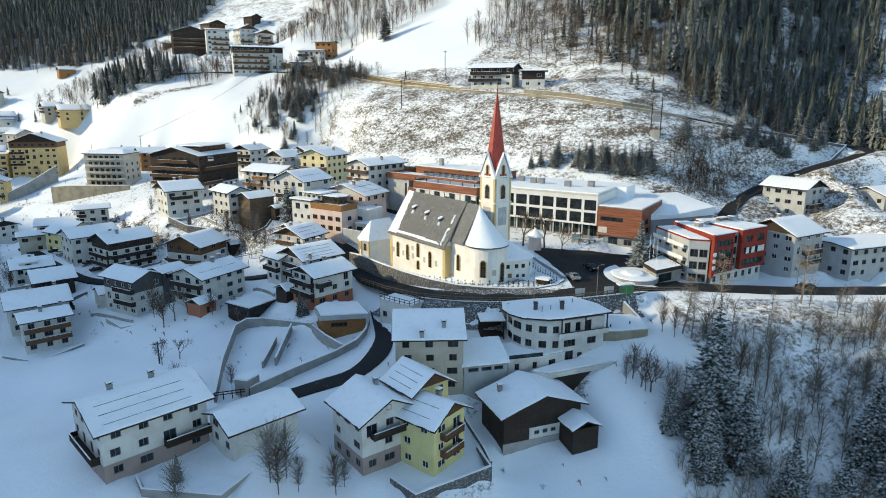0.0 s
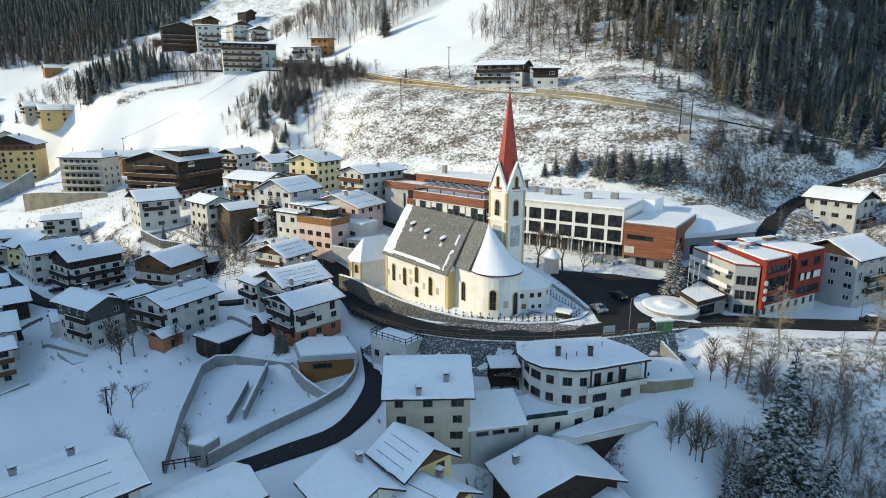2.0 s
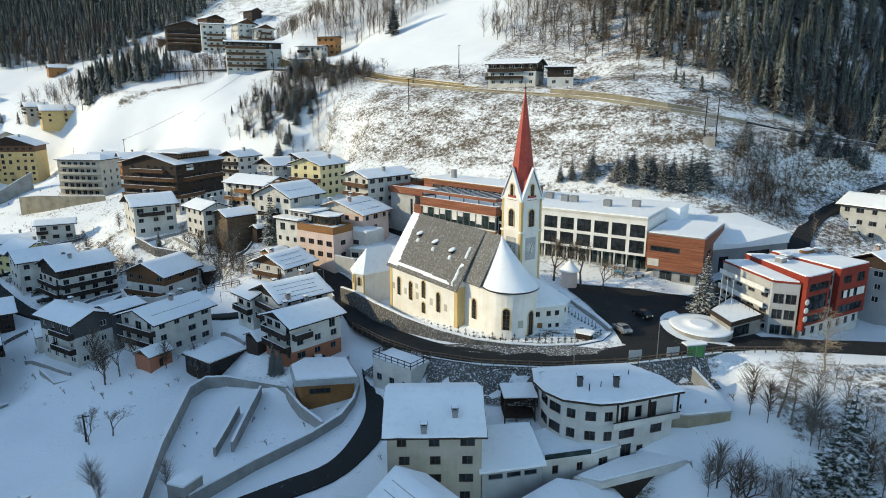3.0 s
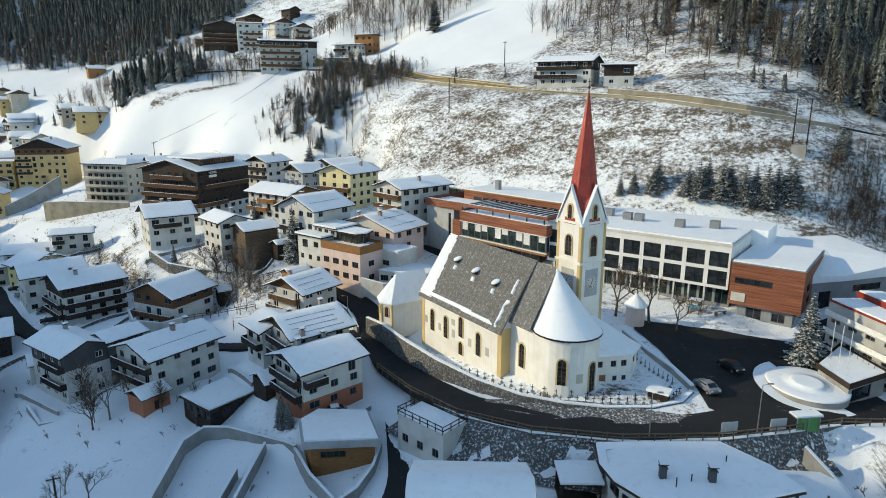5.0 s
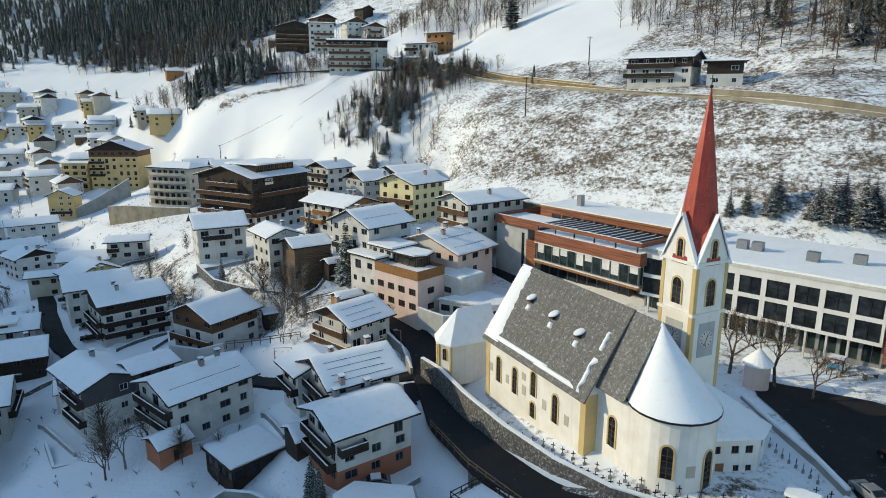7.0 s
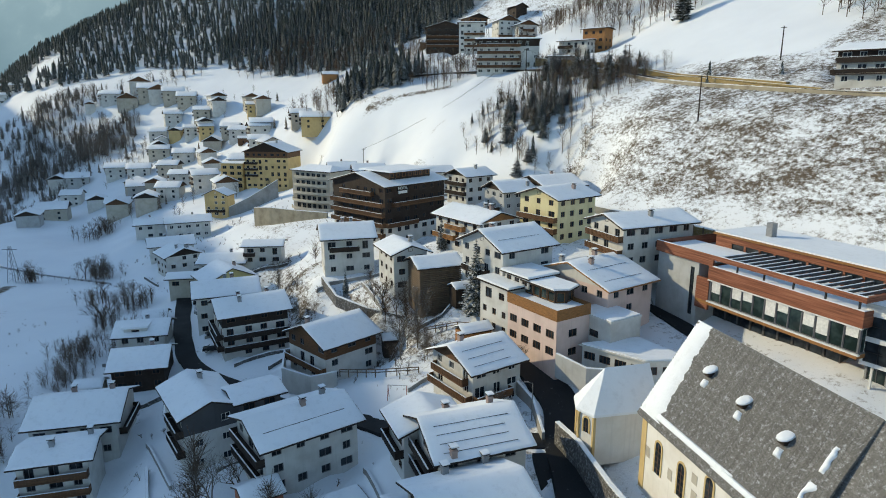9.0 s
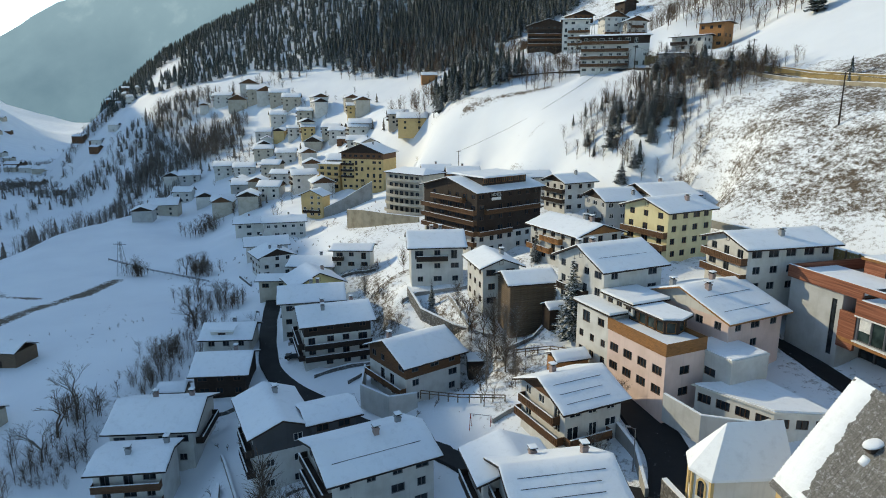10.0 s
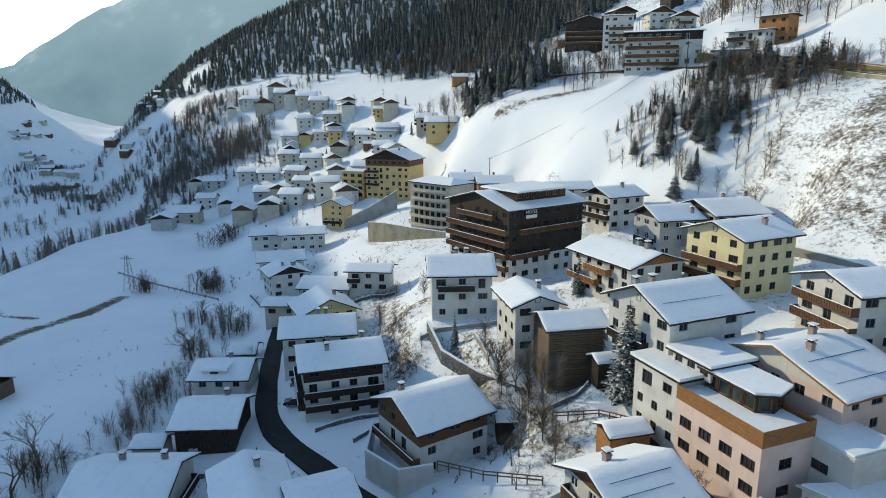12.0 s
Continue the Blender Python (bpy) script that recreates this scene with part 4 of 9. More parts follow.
def chalet(p, k):
    rng = random.Random(100 + k)
    L, W, pitch = p["L"], p["W"], math.tan(radians(p["pitch"]))
    oh = p.get("oh", 1.05)
    H = p["eave"] - p["base"]
    rise = W / 2 * pitch
    hl, hw = L / 2 - oh, W / 2 - oh
    top = H + oh * pitch - 0.02
    wall, gable = p["wall"], p.get("gable") or p["wall"]
    house = thing("house" if not p.get("barn") and not p.get("logs") else "barn", p["x"], p["y"], p["base"], p["yaw"], p["label"], "house" if not p.get("barn") and not p.get("logs") else "barn", "village houses")
    sides = {"F": (pose(0, -hw, 0), 2 * hl), "B": (pose(0, hw, 0, 0, 0, 180), 2 * hl), "R": (pose(hl, 0, 0, 0, 0, 90), 2 * hw), "L": (pose(-hl, 0, 0, 0, 0, -90), 2 * hw)}
    n = max(1, round(top / 2.85))
    sh = top / n
    bands = []
    for f in range(n):
        mat = wall
        if f < p.get("base_levels", 1) and p.get("base_wall") and n > 1:
            mat = p["base_wall"]
        if f == n - 1 and p.get("top"):
            mat = p["top"]
        bands.append((f * sh, (f + 1) * sh, mat))
    meshes = {}
    frame_mat = FRAMEB if wall in (DWOOD, BWOOD, GWOOD, OWOOD) else rng.choice((FRAMEB, FRAMEG, FRAMEB, FRAMEW))
    for side, (m, width) in sides.items():
        for f, (z0, z1, mat) in enumerate(bands):
            holes = []
            out = m.to_3x3() @ Vector((0, -1, 0))
            out.rotate(Matrix.Rotation(radians(p["yaw"]), 3, "Z"))
            blind = out.x * UPHILL[0] + out.y * UPHILL[1] > 0.5 or (p["x"] < -60 and out.x * ALONG[0] + out.y * ALONG[1] > 0.6)
            skip = blind or p.get("logs") or (p.get("barn") and f > 0) or (p.get("plain_front") and side in "FB")
            if not skip:
                count = max(1, int(width / 3.1))
                for c in range(count):
                    x = (c + 0.5) / count * width - width / 2 + rng.uniform(-0.2, 0.2)
                    if rng.random() < 0.12:
                        continue
                    tall = any(b[0] == side and b[1] == f for b in p.get("balcony", ())) and rng.random() < 0.5
                    w = rng.choice((1.25, 1.4, 1.4, 1.9))
                    h = 2.0 if tall else 1.25
                    if p.get("barn"):
                        w, h = 0.9, 0.7
                    zs = z0 + (0.12 if tall else min(0.95, sh - h - 0.3))
                    if zs + h < z1 - 0.1:
                        holes.append((x, zs, w, h))
                        add_window(house, m, x, zs, w, h, frame_mat)
            bm = meshes.setdefault(mat, B())
            panel(bm, m, width, z0 - (3.0 if f == 0 else 0), z1, holes)
        if side in "LR":
            joined = gable is bands[-1][2]
            bm = meshes.setdefault(gable, B()) if joined else B()
            a, b, c = (m @ Vector(v) for v in ((-hw, 0, top), (hw, 0, top), (0, 0, top + hw * pitch)))
            bm.faces.new([bm.verts.new(v) for v in (a, b, c)])
            if not joined:
                part("gable", bm, gable, house, gable.name.replace("_", " "))
            if gable is wall and not p.get("barn") and not p.get("logs"):
                part("gable_window", own(window_frame(0.9, 0.9, 0), frame_mat), None, house, m=m @ Matrix.Translation((0, -0.1, top + 0.35 * hw * pitch - 0.3)))
                part("gable_pane", own(pane_mesh(0.9, 0.9), GLASS), None, house, m=m @ Matrix.Translation((0, -0.14, top + 0.35 * hw * pitch - 0.3)))
    if p.get("logs"):
        for side in "FL":
            m, width = sides[side]
            log = own(shared(("log", width), lambda bm: beam(bm, (-width / 2 - 0.3, 0, 0), (width / 2 + 0.3, 0, 0), 0.17, 6)), wall)
            for j in range(int((top - 0.2) / 0.40)):
                part("log", log, None, house, m=m @ Matrix.Translation((0, -0.08, 0.25 + 0.40 * j + (0.2 if side == "L" else 0.0))))
    for mat, bm in meshes.items():
        bmesh.ops.remove_doubles(bm, verts=bm.verts, dist=0.001)
        part("wall", bm, mat, house, "" if mat is wall else mat.name.replace("_", " "))
    bm = B()
    roof_prism(bm, L, W, H, rise, 0.24)
    part("roof", bm, p.get("roof", DWOOD), house, "dark timber roof edge")
    bm = B()
    snow_sheet(bm, L, W, lambda y: H + rise + 0.245 - abs(y) * pitch, p.get("snow", 0.15), k)
    part("roof_snow", bm, ROOF_SNOW, house, "layer of snow", smooth=True)
    for i in range(p.get("seams", 0)):
        y = -W / 2 * (0.2 + 0.75 * (i + 0.5) / p["seams"]) + 0.2
        bm = B()
        z = H + rise + 0.26 - abs(y) * pitch + 0.22
        quad_box(bm, -hl * 0.9, y - 0.025, z - 0.2, hl * rng.uniform(0.6, 0.9), y + 0.025, z - 0.045)
        part("snow_guard", bm, DMETAL, house)
    for cx, cy in p.get("chim", ()):
        x, y = cx * L, cy * W
        z = H + rise - abs(y) * pitch
        add_chimney(house, x, y, z - 0.2, z + 1.35)
    bmat = p.get("bmat") or (gable if gable in (DWOOD, BWOOD, OWOOD) else DWOOD)
    for side, f, a, b in p.get("balcony", ()):
        if f < n:
            m, width = sides[side]
            add_balcony(house, m, -width / 2 + a * width, -width / 2 + b * width, f * sh + 0.05, bmat)
    if p.get("hotel"):
        bm = B()
        quad_box(bm, -L * 0.28, -W * 0.34, H + 0.4, L * 0.34, W * 0.1, H + rise + 0.4)
        part("roof_storey", bm, DWOOD, house, "dark timber roof storey")
        bm = B()
        snow_sheet(bm, L * 0.68, W * 0.56, lambda y: 0.0, 0.4, 77)
        part("roof_storey_snow", bm, ROOF_SNOW, house, m=pose(L * 0.03, -W * 0.12, H + rise + 0.42))
        for i in range(7):
            add_window(house, pose(-L * 0.25 + i * L * 0.09, -W * 0.34 - 0.2, 0), 0, H + 2.0, 1.4, 1.2, OWOOD)
        cu = bpy.data.curves.new("sign_text", "FONT")
        cu.body, cu.size, cu.extrude, cu.align_x = "HOTEL", 1.1, 0.05, "CENTER"
        cu.materials.append(FRAMEW)
        sign = new("sign_letters", cu)
        sign.parent, sign.matrix_basis = house, sides["F"][0] @ pose(-L * 0.2, -0.2, H - 1.0, 90, 0, 0)
        bm = B()
        quad_box(bm, -1.6, -0.2, H - 2.1, 1.6, -0.08, H - 1.35)
        part("sign_bar", bm, FRAMEW, house, m=sides["F"][0] @ Matrix.Translation((-L * 0.2, 0, 0)))
    if p.get("barn"):
        m, width = sides["R"]
        for nm, x0, x1, z0, z1, out, mat in (("plinth", -width / 2 - 0.1, width / 2 + 0.1, -3.0, 0.9, 0.12, CONCRETE), ("white_band", -2.6, 5.2, 0.95, 3.0, 0.07, WHITE)):
            bm = B()
            quad_box(bm, x0, -out, z0, x1, 0.02, z1)
            part(nm, bm, mat, house, m=m)
        for x in (-1.2, 0.4, 2.0, 4.0):
            add_window(house, m @ Matrix.Translation((0, -0.24, 0)), x, 1.7, 0.9, 0.7, FRAMEG)
        for x in [k * 0.42 - width / 2 for k in range(int(width / 0.42))]:
            bm = B()
            quad_box(bm, x, -0.05, 3.1, x + 0.36, 0.0, 3.1 + max(1.2, top - 3.1))
            part("board", bm, DWOOD, house, m=m)
    if p.get("dormer"):
        bm = B()
        quad_box(bm, -L * 0.28, -W * 0.36, H + 0.3, L * 0.12, -W * 0.02, H + rise * 0.86)
        part("dormer", bm, wall, house)
        bm = B()
        quad_box(bm, -L * 0.31, -W * 0.41, H + rise * 0.86 + 0.003, L * 0.15, 0.0, H + rise * 0.86 + 0.42)
        part("dormer_snow", bm, ROOF_SNOW, house)
        add_window(house, pose(-L * 0.08, -W * 0.36 - 0.16, 0), 0, H + 0.75, 1.6, 0.7, FRAMEB)
    return house


for k, p in enumerate(PLOTS):
    chalet(p, k)

# ---- buildings over any outline ----
def edge_frame(a, b):
    """The frame of a wall from a to b: x along it, y inwards (to the left)."""
    a, b = Vector((*a, 0)), Vector((*b, 0))
    return Matrix.Translation((a + b) / 2) @ Matrix.Rotation(math.atan2(b.y - a.y, b.x - a.x), 4, "Z"), (b - a).length


def ring_walls(parent, ring, z0, z1, mat, openings=None, frame_mat=None, glass=None, label="", deep=0.25):
    """Walls over a counter-clockwise ring. openings: {edge: [(x from 0 to 1, z, w, h, mullions), ...]}"""
    bm = B()
    n = len(ring)
    for k in range(n):
        m, width = edge_frame(ring[k], ring[(k + 1) % n])
        holes = []
        for o in (openings or {}).get(k, ()):
            x = (o[0] - 0.5) * width
            holes.append((x, o[1], o[2], o[3]))
            add_window(parent, m, x, o[1], o[2], o[3], frame_mat, o[4] if len(o) > 4 else 1, glass, o[5] if len(o) > 5 else 0)
        panel(bm, m, width, z0, z1, holes, deep)
    bmesh.ops.remove_doubles(bm, verts=bm.verts, dist=0.001)
    return part("wall", bm, mat, parent, label)


def grow(ring, d):
    """The ring pushed outwards by d."""
    out = []
    n = len(ring)
    for k in range(n):
        p, q, r = (Vector(ring[i % n]) for i in (k - 1, k, k + 1))
        e, f = (q - p).normalized(), (r - q).normalized()
        a, b = Vector((e.y, -e.x)), Vector((f.y, -f.x))
        s = (a + b)
        s = s / max(0.35, s.length_squared / 2)
        out.append((q.x + s.x * d, q.y + s.y * d))
    return out


def slab(parent, name, ring, z0, z1, mat, label=""):
    bm = B()
    prism(bm, ring, z0, z1)
    return part(name, bm, mat, parent, label)


def row(z, w, h, count, a=0.0, b=1.0, mull=1, bars=0):
    return [(a + (b - a) * (k + 0.5) / count, z, w, h, mull, bars) for k in range(count)]


def arch_outline(w, h, steps=6):
    """Half-round headed opening as (x, z)."""
    r = w / 2
    pts = [(-r, 0), (r, 0), (r, h - r)]
    pts += [(r * math.cos(math.pi * k / steps), h - r + r * math.sin(math.pi * k / steps)) for k in range(1, steps)]
    return pts + [(-r, h - r)]


def arch_plate(bm, w, h, y0, y1, m=None):
    ring = arch_outline(w, h)
    m = m or Matrix()
    a = [bm.verts.new(m @ Vector((x, y0, z))) for x, z in ring]
    b = [bm.verts.new(m @ Vector((x, y1, z))) for x, z in ring]
    n = len(ring)
    bm.faces.new(a)
    bm.faces.new(b[::-1])
    for k in range(n):
        bm.faces.new((a[k], b[k], b[(k + 1) % n], a[(k + 1) % n]))


def arch_band(bm, w, h, t, y0, y1):
    """A raised surround round an arched window."""
    inner, outer = arch_outline(w, h), arch_outline(w + 2 * t, h + t)
    inner, outer = inner[1:] + inner[:1], outer[1:] + outer[:1]
    loops = [[bm.verts.new((x, y, z)) for x, z in r] for y in (y0, y1) for r in (inner, outer)]
    for k in range(len(inner) - 1):
        bm.faces.new((loops[0][k], loops[0][k + 1], loops[1][k + 1], loops[1][k]))
        bm.faces.new((loops[1][k], loops[1][k + 1], loops[3][k + 1], loops[3][k]))
        bm.faces.new((loops[0][k + 1], loops[0][k], loops[2][k], loops[2][k + 1]))


def arch_window(parent, m, w, h, split=False):
    def glass(bm):
        arch_plate(bm, w, h, -0.05, 0.02)

    def band(bm):
        arch_band(bm, w, h, 0.22, -0.10, 0.0)

    def bars(bm):
        xs, zs = [-w / 2, -0.05, 0.05, w / 2], [0.0]
        for k in range(1, int(h / 0.7)):
            zs += [k * 0.7 - 0.03, k * 0.7 + 0.03]
        zs.append(h - 0.3)
        lattice(bm, xs, zs, -0.08, -0.04, lambda i, k: i == 1 or k % 2 == 1)
    ob = part("window", own(shared(("arch_band", w, h), band), OCHRE), None, parent, m=m, label="arched window in an ochre surround")
    part("pane", own(shared(("arch_glass", w, h), glass), GLASS), None, ob)
    part("window_grille", own(shared(("arch_bars", w, h), bars), FRAMEB), None, ob)
    return ob


# ---- the church ----
CH = (-13.6, 166.7, 1.3, -51.9)


def build_church():
    church = thing("church", *CH, "cream parish church with grey shingle roof and red spire", "church")
    NL, NW, NH, NR = 23.6, 13.0, 8.2, 18.0
    ring = [(0, 0), (NL, 0), (NL, NW), (0, NW)]
    bm = B()
    for k in range(4):
        m, width = edge_frame(ring[k], ring[(k + 1) % 4])
        panel(bm, m, width, -2.5, NH)
    for x in (0, NL):
        bm.faces.new([bm.verts.new(v) for v in ((x, 0, NH), (x, NW, NH), (x, NW / 2, NR - 0.3))])
    bmesh.ops.remove_doubles(bm, verts=bm.verts, dist=0.001)
    nave = part("nave_wall", bm, CREAM, church)
    # the nave roof, bare grey shingles with a snowy verge
    bm = B()
    slope = (NR - NH) / (NW / 2)
    o = 0.6

    def roof_side(x0, x1, y0, z0, y1, z1):
        t = 0.25
        vs = [bm.verts.new(c) for c in ((x0, y0, z0), (x1, y0, z0), (x1, y1, z1), (x0, y1, z1), (x0, y0, z0 + t), (x1, y0, z0 + t), (x1, y1, z1 + t), (x0, y1, z1 + t))]
        for f in ((0, 3, 2, 1), (4, 5, 6, 7), (0, 1, 5, 4), (1, 2, 6, 5), (2, 3, 7, 6), (3, 0, 4, 7)):
            bm.faces.new([vs[i] for i in f])

    roof_side(-0.35, NL + 0.4, -o, NH - o * slope, NW / 2, NR)
    roof = part("roof", bm, SHINGLE, church, "weathered grey shingle roof slope")
    bm = B()
    roof_side(-0.35, NL + 0.4, NW + o, NH - o * slope, NW / 2, NR)
    part("roof", bm, SHINGLE, church)
    # courses of shingles on the sunny slope
    lx, up = NL + 0.75, math.hypot(NW / 2 + o, (NW / 2 + o) * slope)
    rows_n, cols_n = 34, 8
    turn = Matrix.Translation((-0.35, -o, NH - o * slope + 0.25)) @ Matrix.Rotation(math.atan(slope), 4, "X")
    rng = random.Random(5)
    variants = []
    for v in range(5):
        b2 = B()
        cw, chh = lx / cols_n, up / rows_n
        xs = [0.0]
        while xs[-1] < cw - 0.45:
            xs.append(xs[-1] + rng.uniform(0.22, 0.42))
        xs.append(cw)
        # one strip of uneven shingles
        for a, b in zip(xs, xs[1:]):
            lift, drop = rng.uniform(0.05, 0.10), rng.uniform(-0.05, 0.05)
            vs = [b2.verts.new(c) for c in ((a + 0.01, -drop - 0.06, 0.0), (b - 0.01, -drop - 0.06, 0.0), (b - 0.01, chh, 0.0), (a + 0.01, chh, 0.0), (a + 0.01, -drop - 0.06, lift), (b - 0.01, -drop - 0.06, lift), (b - 0.01, chh, 0.015), (a + 0.01, chh, 0.015))]
            for f in ((4, 5, 6, 7), (0, 1, 5, 4), (1, 2, 6, 5), (3, 0, 4, 7)):
                b2.faces.new([vs[i] for i in f])
        me = bpy.data.meshes.new("shingle_course")
        b2.to_mesh(me)
        b2.free()
        me.materials.append(SHINGLE)
        variants.append(me)
    for r in range(rows_n):
        for c in range(cols_n):
            part("shingle_course", rng.choice(variants), None, roof, m=turn @ Matrix.Translation((c * lx / cols_n, r * up / rows_n, 0.0)))

    def on_roof(x, u, h=0.26):
        return turn @ Vector((x, u * up, h - 0.25))

    def snow_patch(name, xs, us, thick, wob, seed):
        """A drift of snow that lies on the nave roof between the lines xs and us."""
        b = B()
        nx, nu = 5, 22
        g = []
        for j in range(nu + 1):
            u = us[0] + (us[1] - us[0]) * j / nu
            line = []
            for i in range(nx + 1):
                f = i / nx
                x0 = xs[0](u) if callable(xs[0]) else xs[0]
                x1 = (xs[1](u) if callable(xs[1]) else xs[1]) + wob * noise.noise(Vector((u * 14, seed, 0)))
                e = (1 - abs(2 * f - 1) ** 4) * (1 - abs(2 * j / nu - 1) ** 8)
                line.append(b.verts.new(on_roof(x0 + (x1 - x0) * f, u, 0.30 + thick * e)))
            g.append(line)
        for p, q in zip(g, g[1:]):
            for i in range(nx):
                b.faces.new((p[i], p[i + 1], q[i + 1], q[i]))
        part(name, b, ROOF_SNOW, church, "snow left on the shingles", smooth=True)

    snow_patch("verge_snow", (0.0, lambda u: 2.6 + 1.2 * (1 - u)), (0.04, 1.0), 0.28, 0.9, 1)
    snow_patch("eave_snow", (2.5, 15.0), (0.06, 0.115), 0.25, 2.0, 2)
    snow_patch("eave_snow", (13.0, 21.5), (0.05, 0.10), 0.25, 2.5, 3)
    snow_patch("snow_streak", (lambda u: 22.2 - 0.2 * u, lambda u: 22.75), (0.05, 0.42), 0.25, 0.7, 4)
    snow_patch("snow_streak", (lambda u: 22.3, lambda u: 22.9), (0.50, 0.70), 0.25, 0.5, 6)
    # three small roof hatches capped with snow
    for x, u in ((6.2, 0.66), (12.2, 0.60), (18.2, 0.55)):
        b = B()
        p = on_roof(x, u, 0.3)
        quad_box(b, p.x - 0.42, p.y - 0.6, p.z - 0.3, p.x + 0.42, p.y + 0.5, p.z + 0.34)
        hatch = part("roof_hatch", b, DWOOD, church)
        b = B()
        bmesh.ops.create_uvsphere(b, u_segments=12, v_segments=6, radius=1.0, matrix=Matrix.Translation((p.x, p.y - 0.1, p.z + 0.4)) @ Matrix.Rotation(0.35, 4, "X") @ Matrix.Diagonal((0.72, 0.92, 0.22, 1.0)))
        part("snow_cap", b, ROOF_SNOW, hatch, smooth=True)
        snow_patch("slid_snow", (x - 0.35, x + 0.45), (u - 0.14, u - 0.07), 0.3, 0.3, x)
    # windows along the nave
    for k, x in enumerate((3.6, 8.0, 12.6, 17.6)):
        if k != 2:
            arch_window(church, pose(x, 0, 1.6), 1.15, 4.0)
        else:
            arch_window(church, pose(x, 0, 3.2), 1.15, 3.6)
            arch_window(church, pose(x, 0, 0.0), 1.1, 2.3)
    for x, z, w, h in ((1.5, 2.6, 0.8, 1.3), (6.0, 2.4, 0.8, 1.3), (10.3, 2.4, 0.9, 1.4), (15.2, 2.4, 0.9, 1.4), (20.0, 2.4, 0.9, 1.4), (10.2, 4.6, 0.9, 1.1)):
        b = B()
        quad_box(b, x - w / 2, -0.05, z, x + w / 2, -0.003, z + h)
        part("wall_painting", b, BEIGE, church, "faded painted panel")
    # ochre corner strips
    for x, y in ((0.0, 0.0), (NL - 0.9, 0.0)):
        b = B()
        quad_box(b, x - 0.04, y - 0.07, -2.0, x + 0.95, y + 0.003, NH - 0.3)
        part("corner_strip", b, OCHRE, church)
    b = B()
    quad_box(b, NL - 0.06, -0.06, -2.0, NL + 0.07, 1.75, NH - 0.2)
    part("corner_strip", b, OCHRE, church)
    # chancel, apse and the tall snow-covered half cone
    cy, cr, ax = NW / 2, 4.7, 31.2
    ring = [(NL, cy - cr), (ax, cy - cr)]
    ring += [(ax + cr * math.sin(math.pi * k / 14), cy - cr * math.cos(math.pi * k / 14)) for k in range(1, 14)]
    ring += [(ax, cy + cr), (NL, cy + cr)]
    b = B()
    for p, q in zip(ring, ring[1:]):
        m, width = edge_frame(p, q)
        panel(b, m, width, -2.5, 9.2)
    bmesh.ops.remove_doubles(b, verts=b.verts, dist=0.001)
    part("apse_wall", b, CREAM, church, smooth=False)
    b = B()
    for x in (NL + 0.3,):
        lo = [b.verts.new((xx, yy, zz)) for xx, yy, zz in ((NL, cy - cr - 0.5, 9.0), (ax - 2.7, cy - cr - 0.5, 9.0), (ax - 2.7, cy, NR - 0.2), (NL, cy, NR - 0.2))]
        hi = [b.verts.new(v.co + Vector((0, 0, 0.25))) for v in lo]
        b.faces.new(hi)
        b.faces.new(lo[::-1])
        for k in range(4):
            b.faces.new((lo[k], lo[(k + 1) % 4], hi[(k + 1) % 4], hi[k]))
    part("chancel_roof", b, SHINGLE, church, "grey shingle roof of the chancel")
    b = B()
    apex = Vector((ax - 2.9, cy, NR + 0.2))
    N = 28
    rings = []
    for j in range(9):
        t = j / 8
        flare = t ** 1.12
        rr = []
        for k in range(N):
            a = 2 * math.pi * k / N
            rim = Vector((ax - 0.2 + (cr + 0.5) * math.cos(a), cy + (cr + 0.5) * math.sin(a), 9.25))
            v = apex.lerp(rim, flare)
            v.z = apex.z + (9.25 - apex.z) * t + (0.10 * noise.noise(Vector((a * 2, t * 4, 3))) if 0 < j < 8 else 0)
            rr.append(b.verts.new(v) if j else None)
        rings.append(rr)
    top = b.verts.new(apex)
    for k in range(N):
        b.faces.new((top, rings[1][k], rings[1][(k + 1) % N]))
        for j in range(1, 8):
            b.faces.new((rings[j][k], rings[j + 1][k], rings[j + 1][(k + 1) % N], rings[j][(k + 1) % N]))
    part("cone_snow", b, ROOF_SNOW, church, "snow-covered conical apse roof", smooth=True)
    b = B()
    for z0, z1, r0 in ((9.0, 9.22, 0.55),):
        prism(b, [(ax - 0.2 + (cr + r0) * math.cos(2 * math.pi * k / N), cy + (cr + r0) * math.sin(2 * math.pi * k / N)) for k in range(N)], z0, z1)
    part("cone_eave", b, DMETAL, church)
    arch_window(church, pose(NL + 2.8, cy - cr, 2.4), 1.15, 3.9)
    for ang, w, h, z in ((38, 1.25, 4.0, 2.2), (98, 1.3, 4.6, 0.8)):
        a = radians(ang)
        d = cr * math.cos(math.pi / 28) - 0.02
        arch_window(church, pose(ax + d * math.sin(a), cy - d * math.cos(a), z, 0, 0, ang), w, h)
    a = radians(70)
    b = B()
    quad_box(b, -0.5, -0.1, 2.6, 0.5, 0.05, 4.0)
    part("wall_painting", b, BEIGE, church, "faded painted panel", m=pose(ax + cr * math.sin(a) * 0.99, cy - cr * math.cos(a) * 0.99, 0, 0, 0, 70))
    # sacristy with its hipped snowy roof
    S = [(31.0, 9.4), (33.4, 9.8), (35.8, 15.6), (34.4, 18.6), (28.2, 18.6)]
    ring_walls(church, S, -2.5, 4.9, CREAM, {1: [(0.2, 2.9, 0.9, 1.0), (0.55, 2.9, 0.9, 1.0), (0.82, 2.9, 0.9, 1.0), (0.6, 0.6, 0.7, 0.8), (0.84, 0.6, 0.7, 0.8)], 2: [(0.5, 2.9, 0.9, 1.0)]}, FRAMEB)
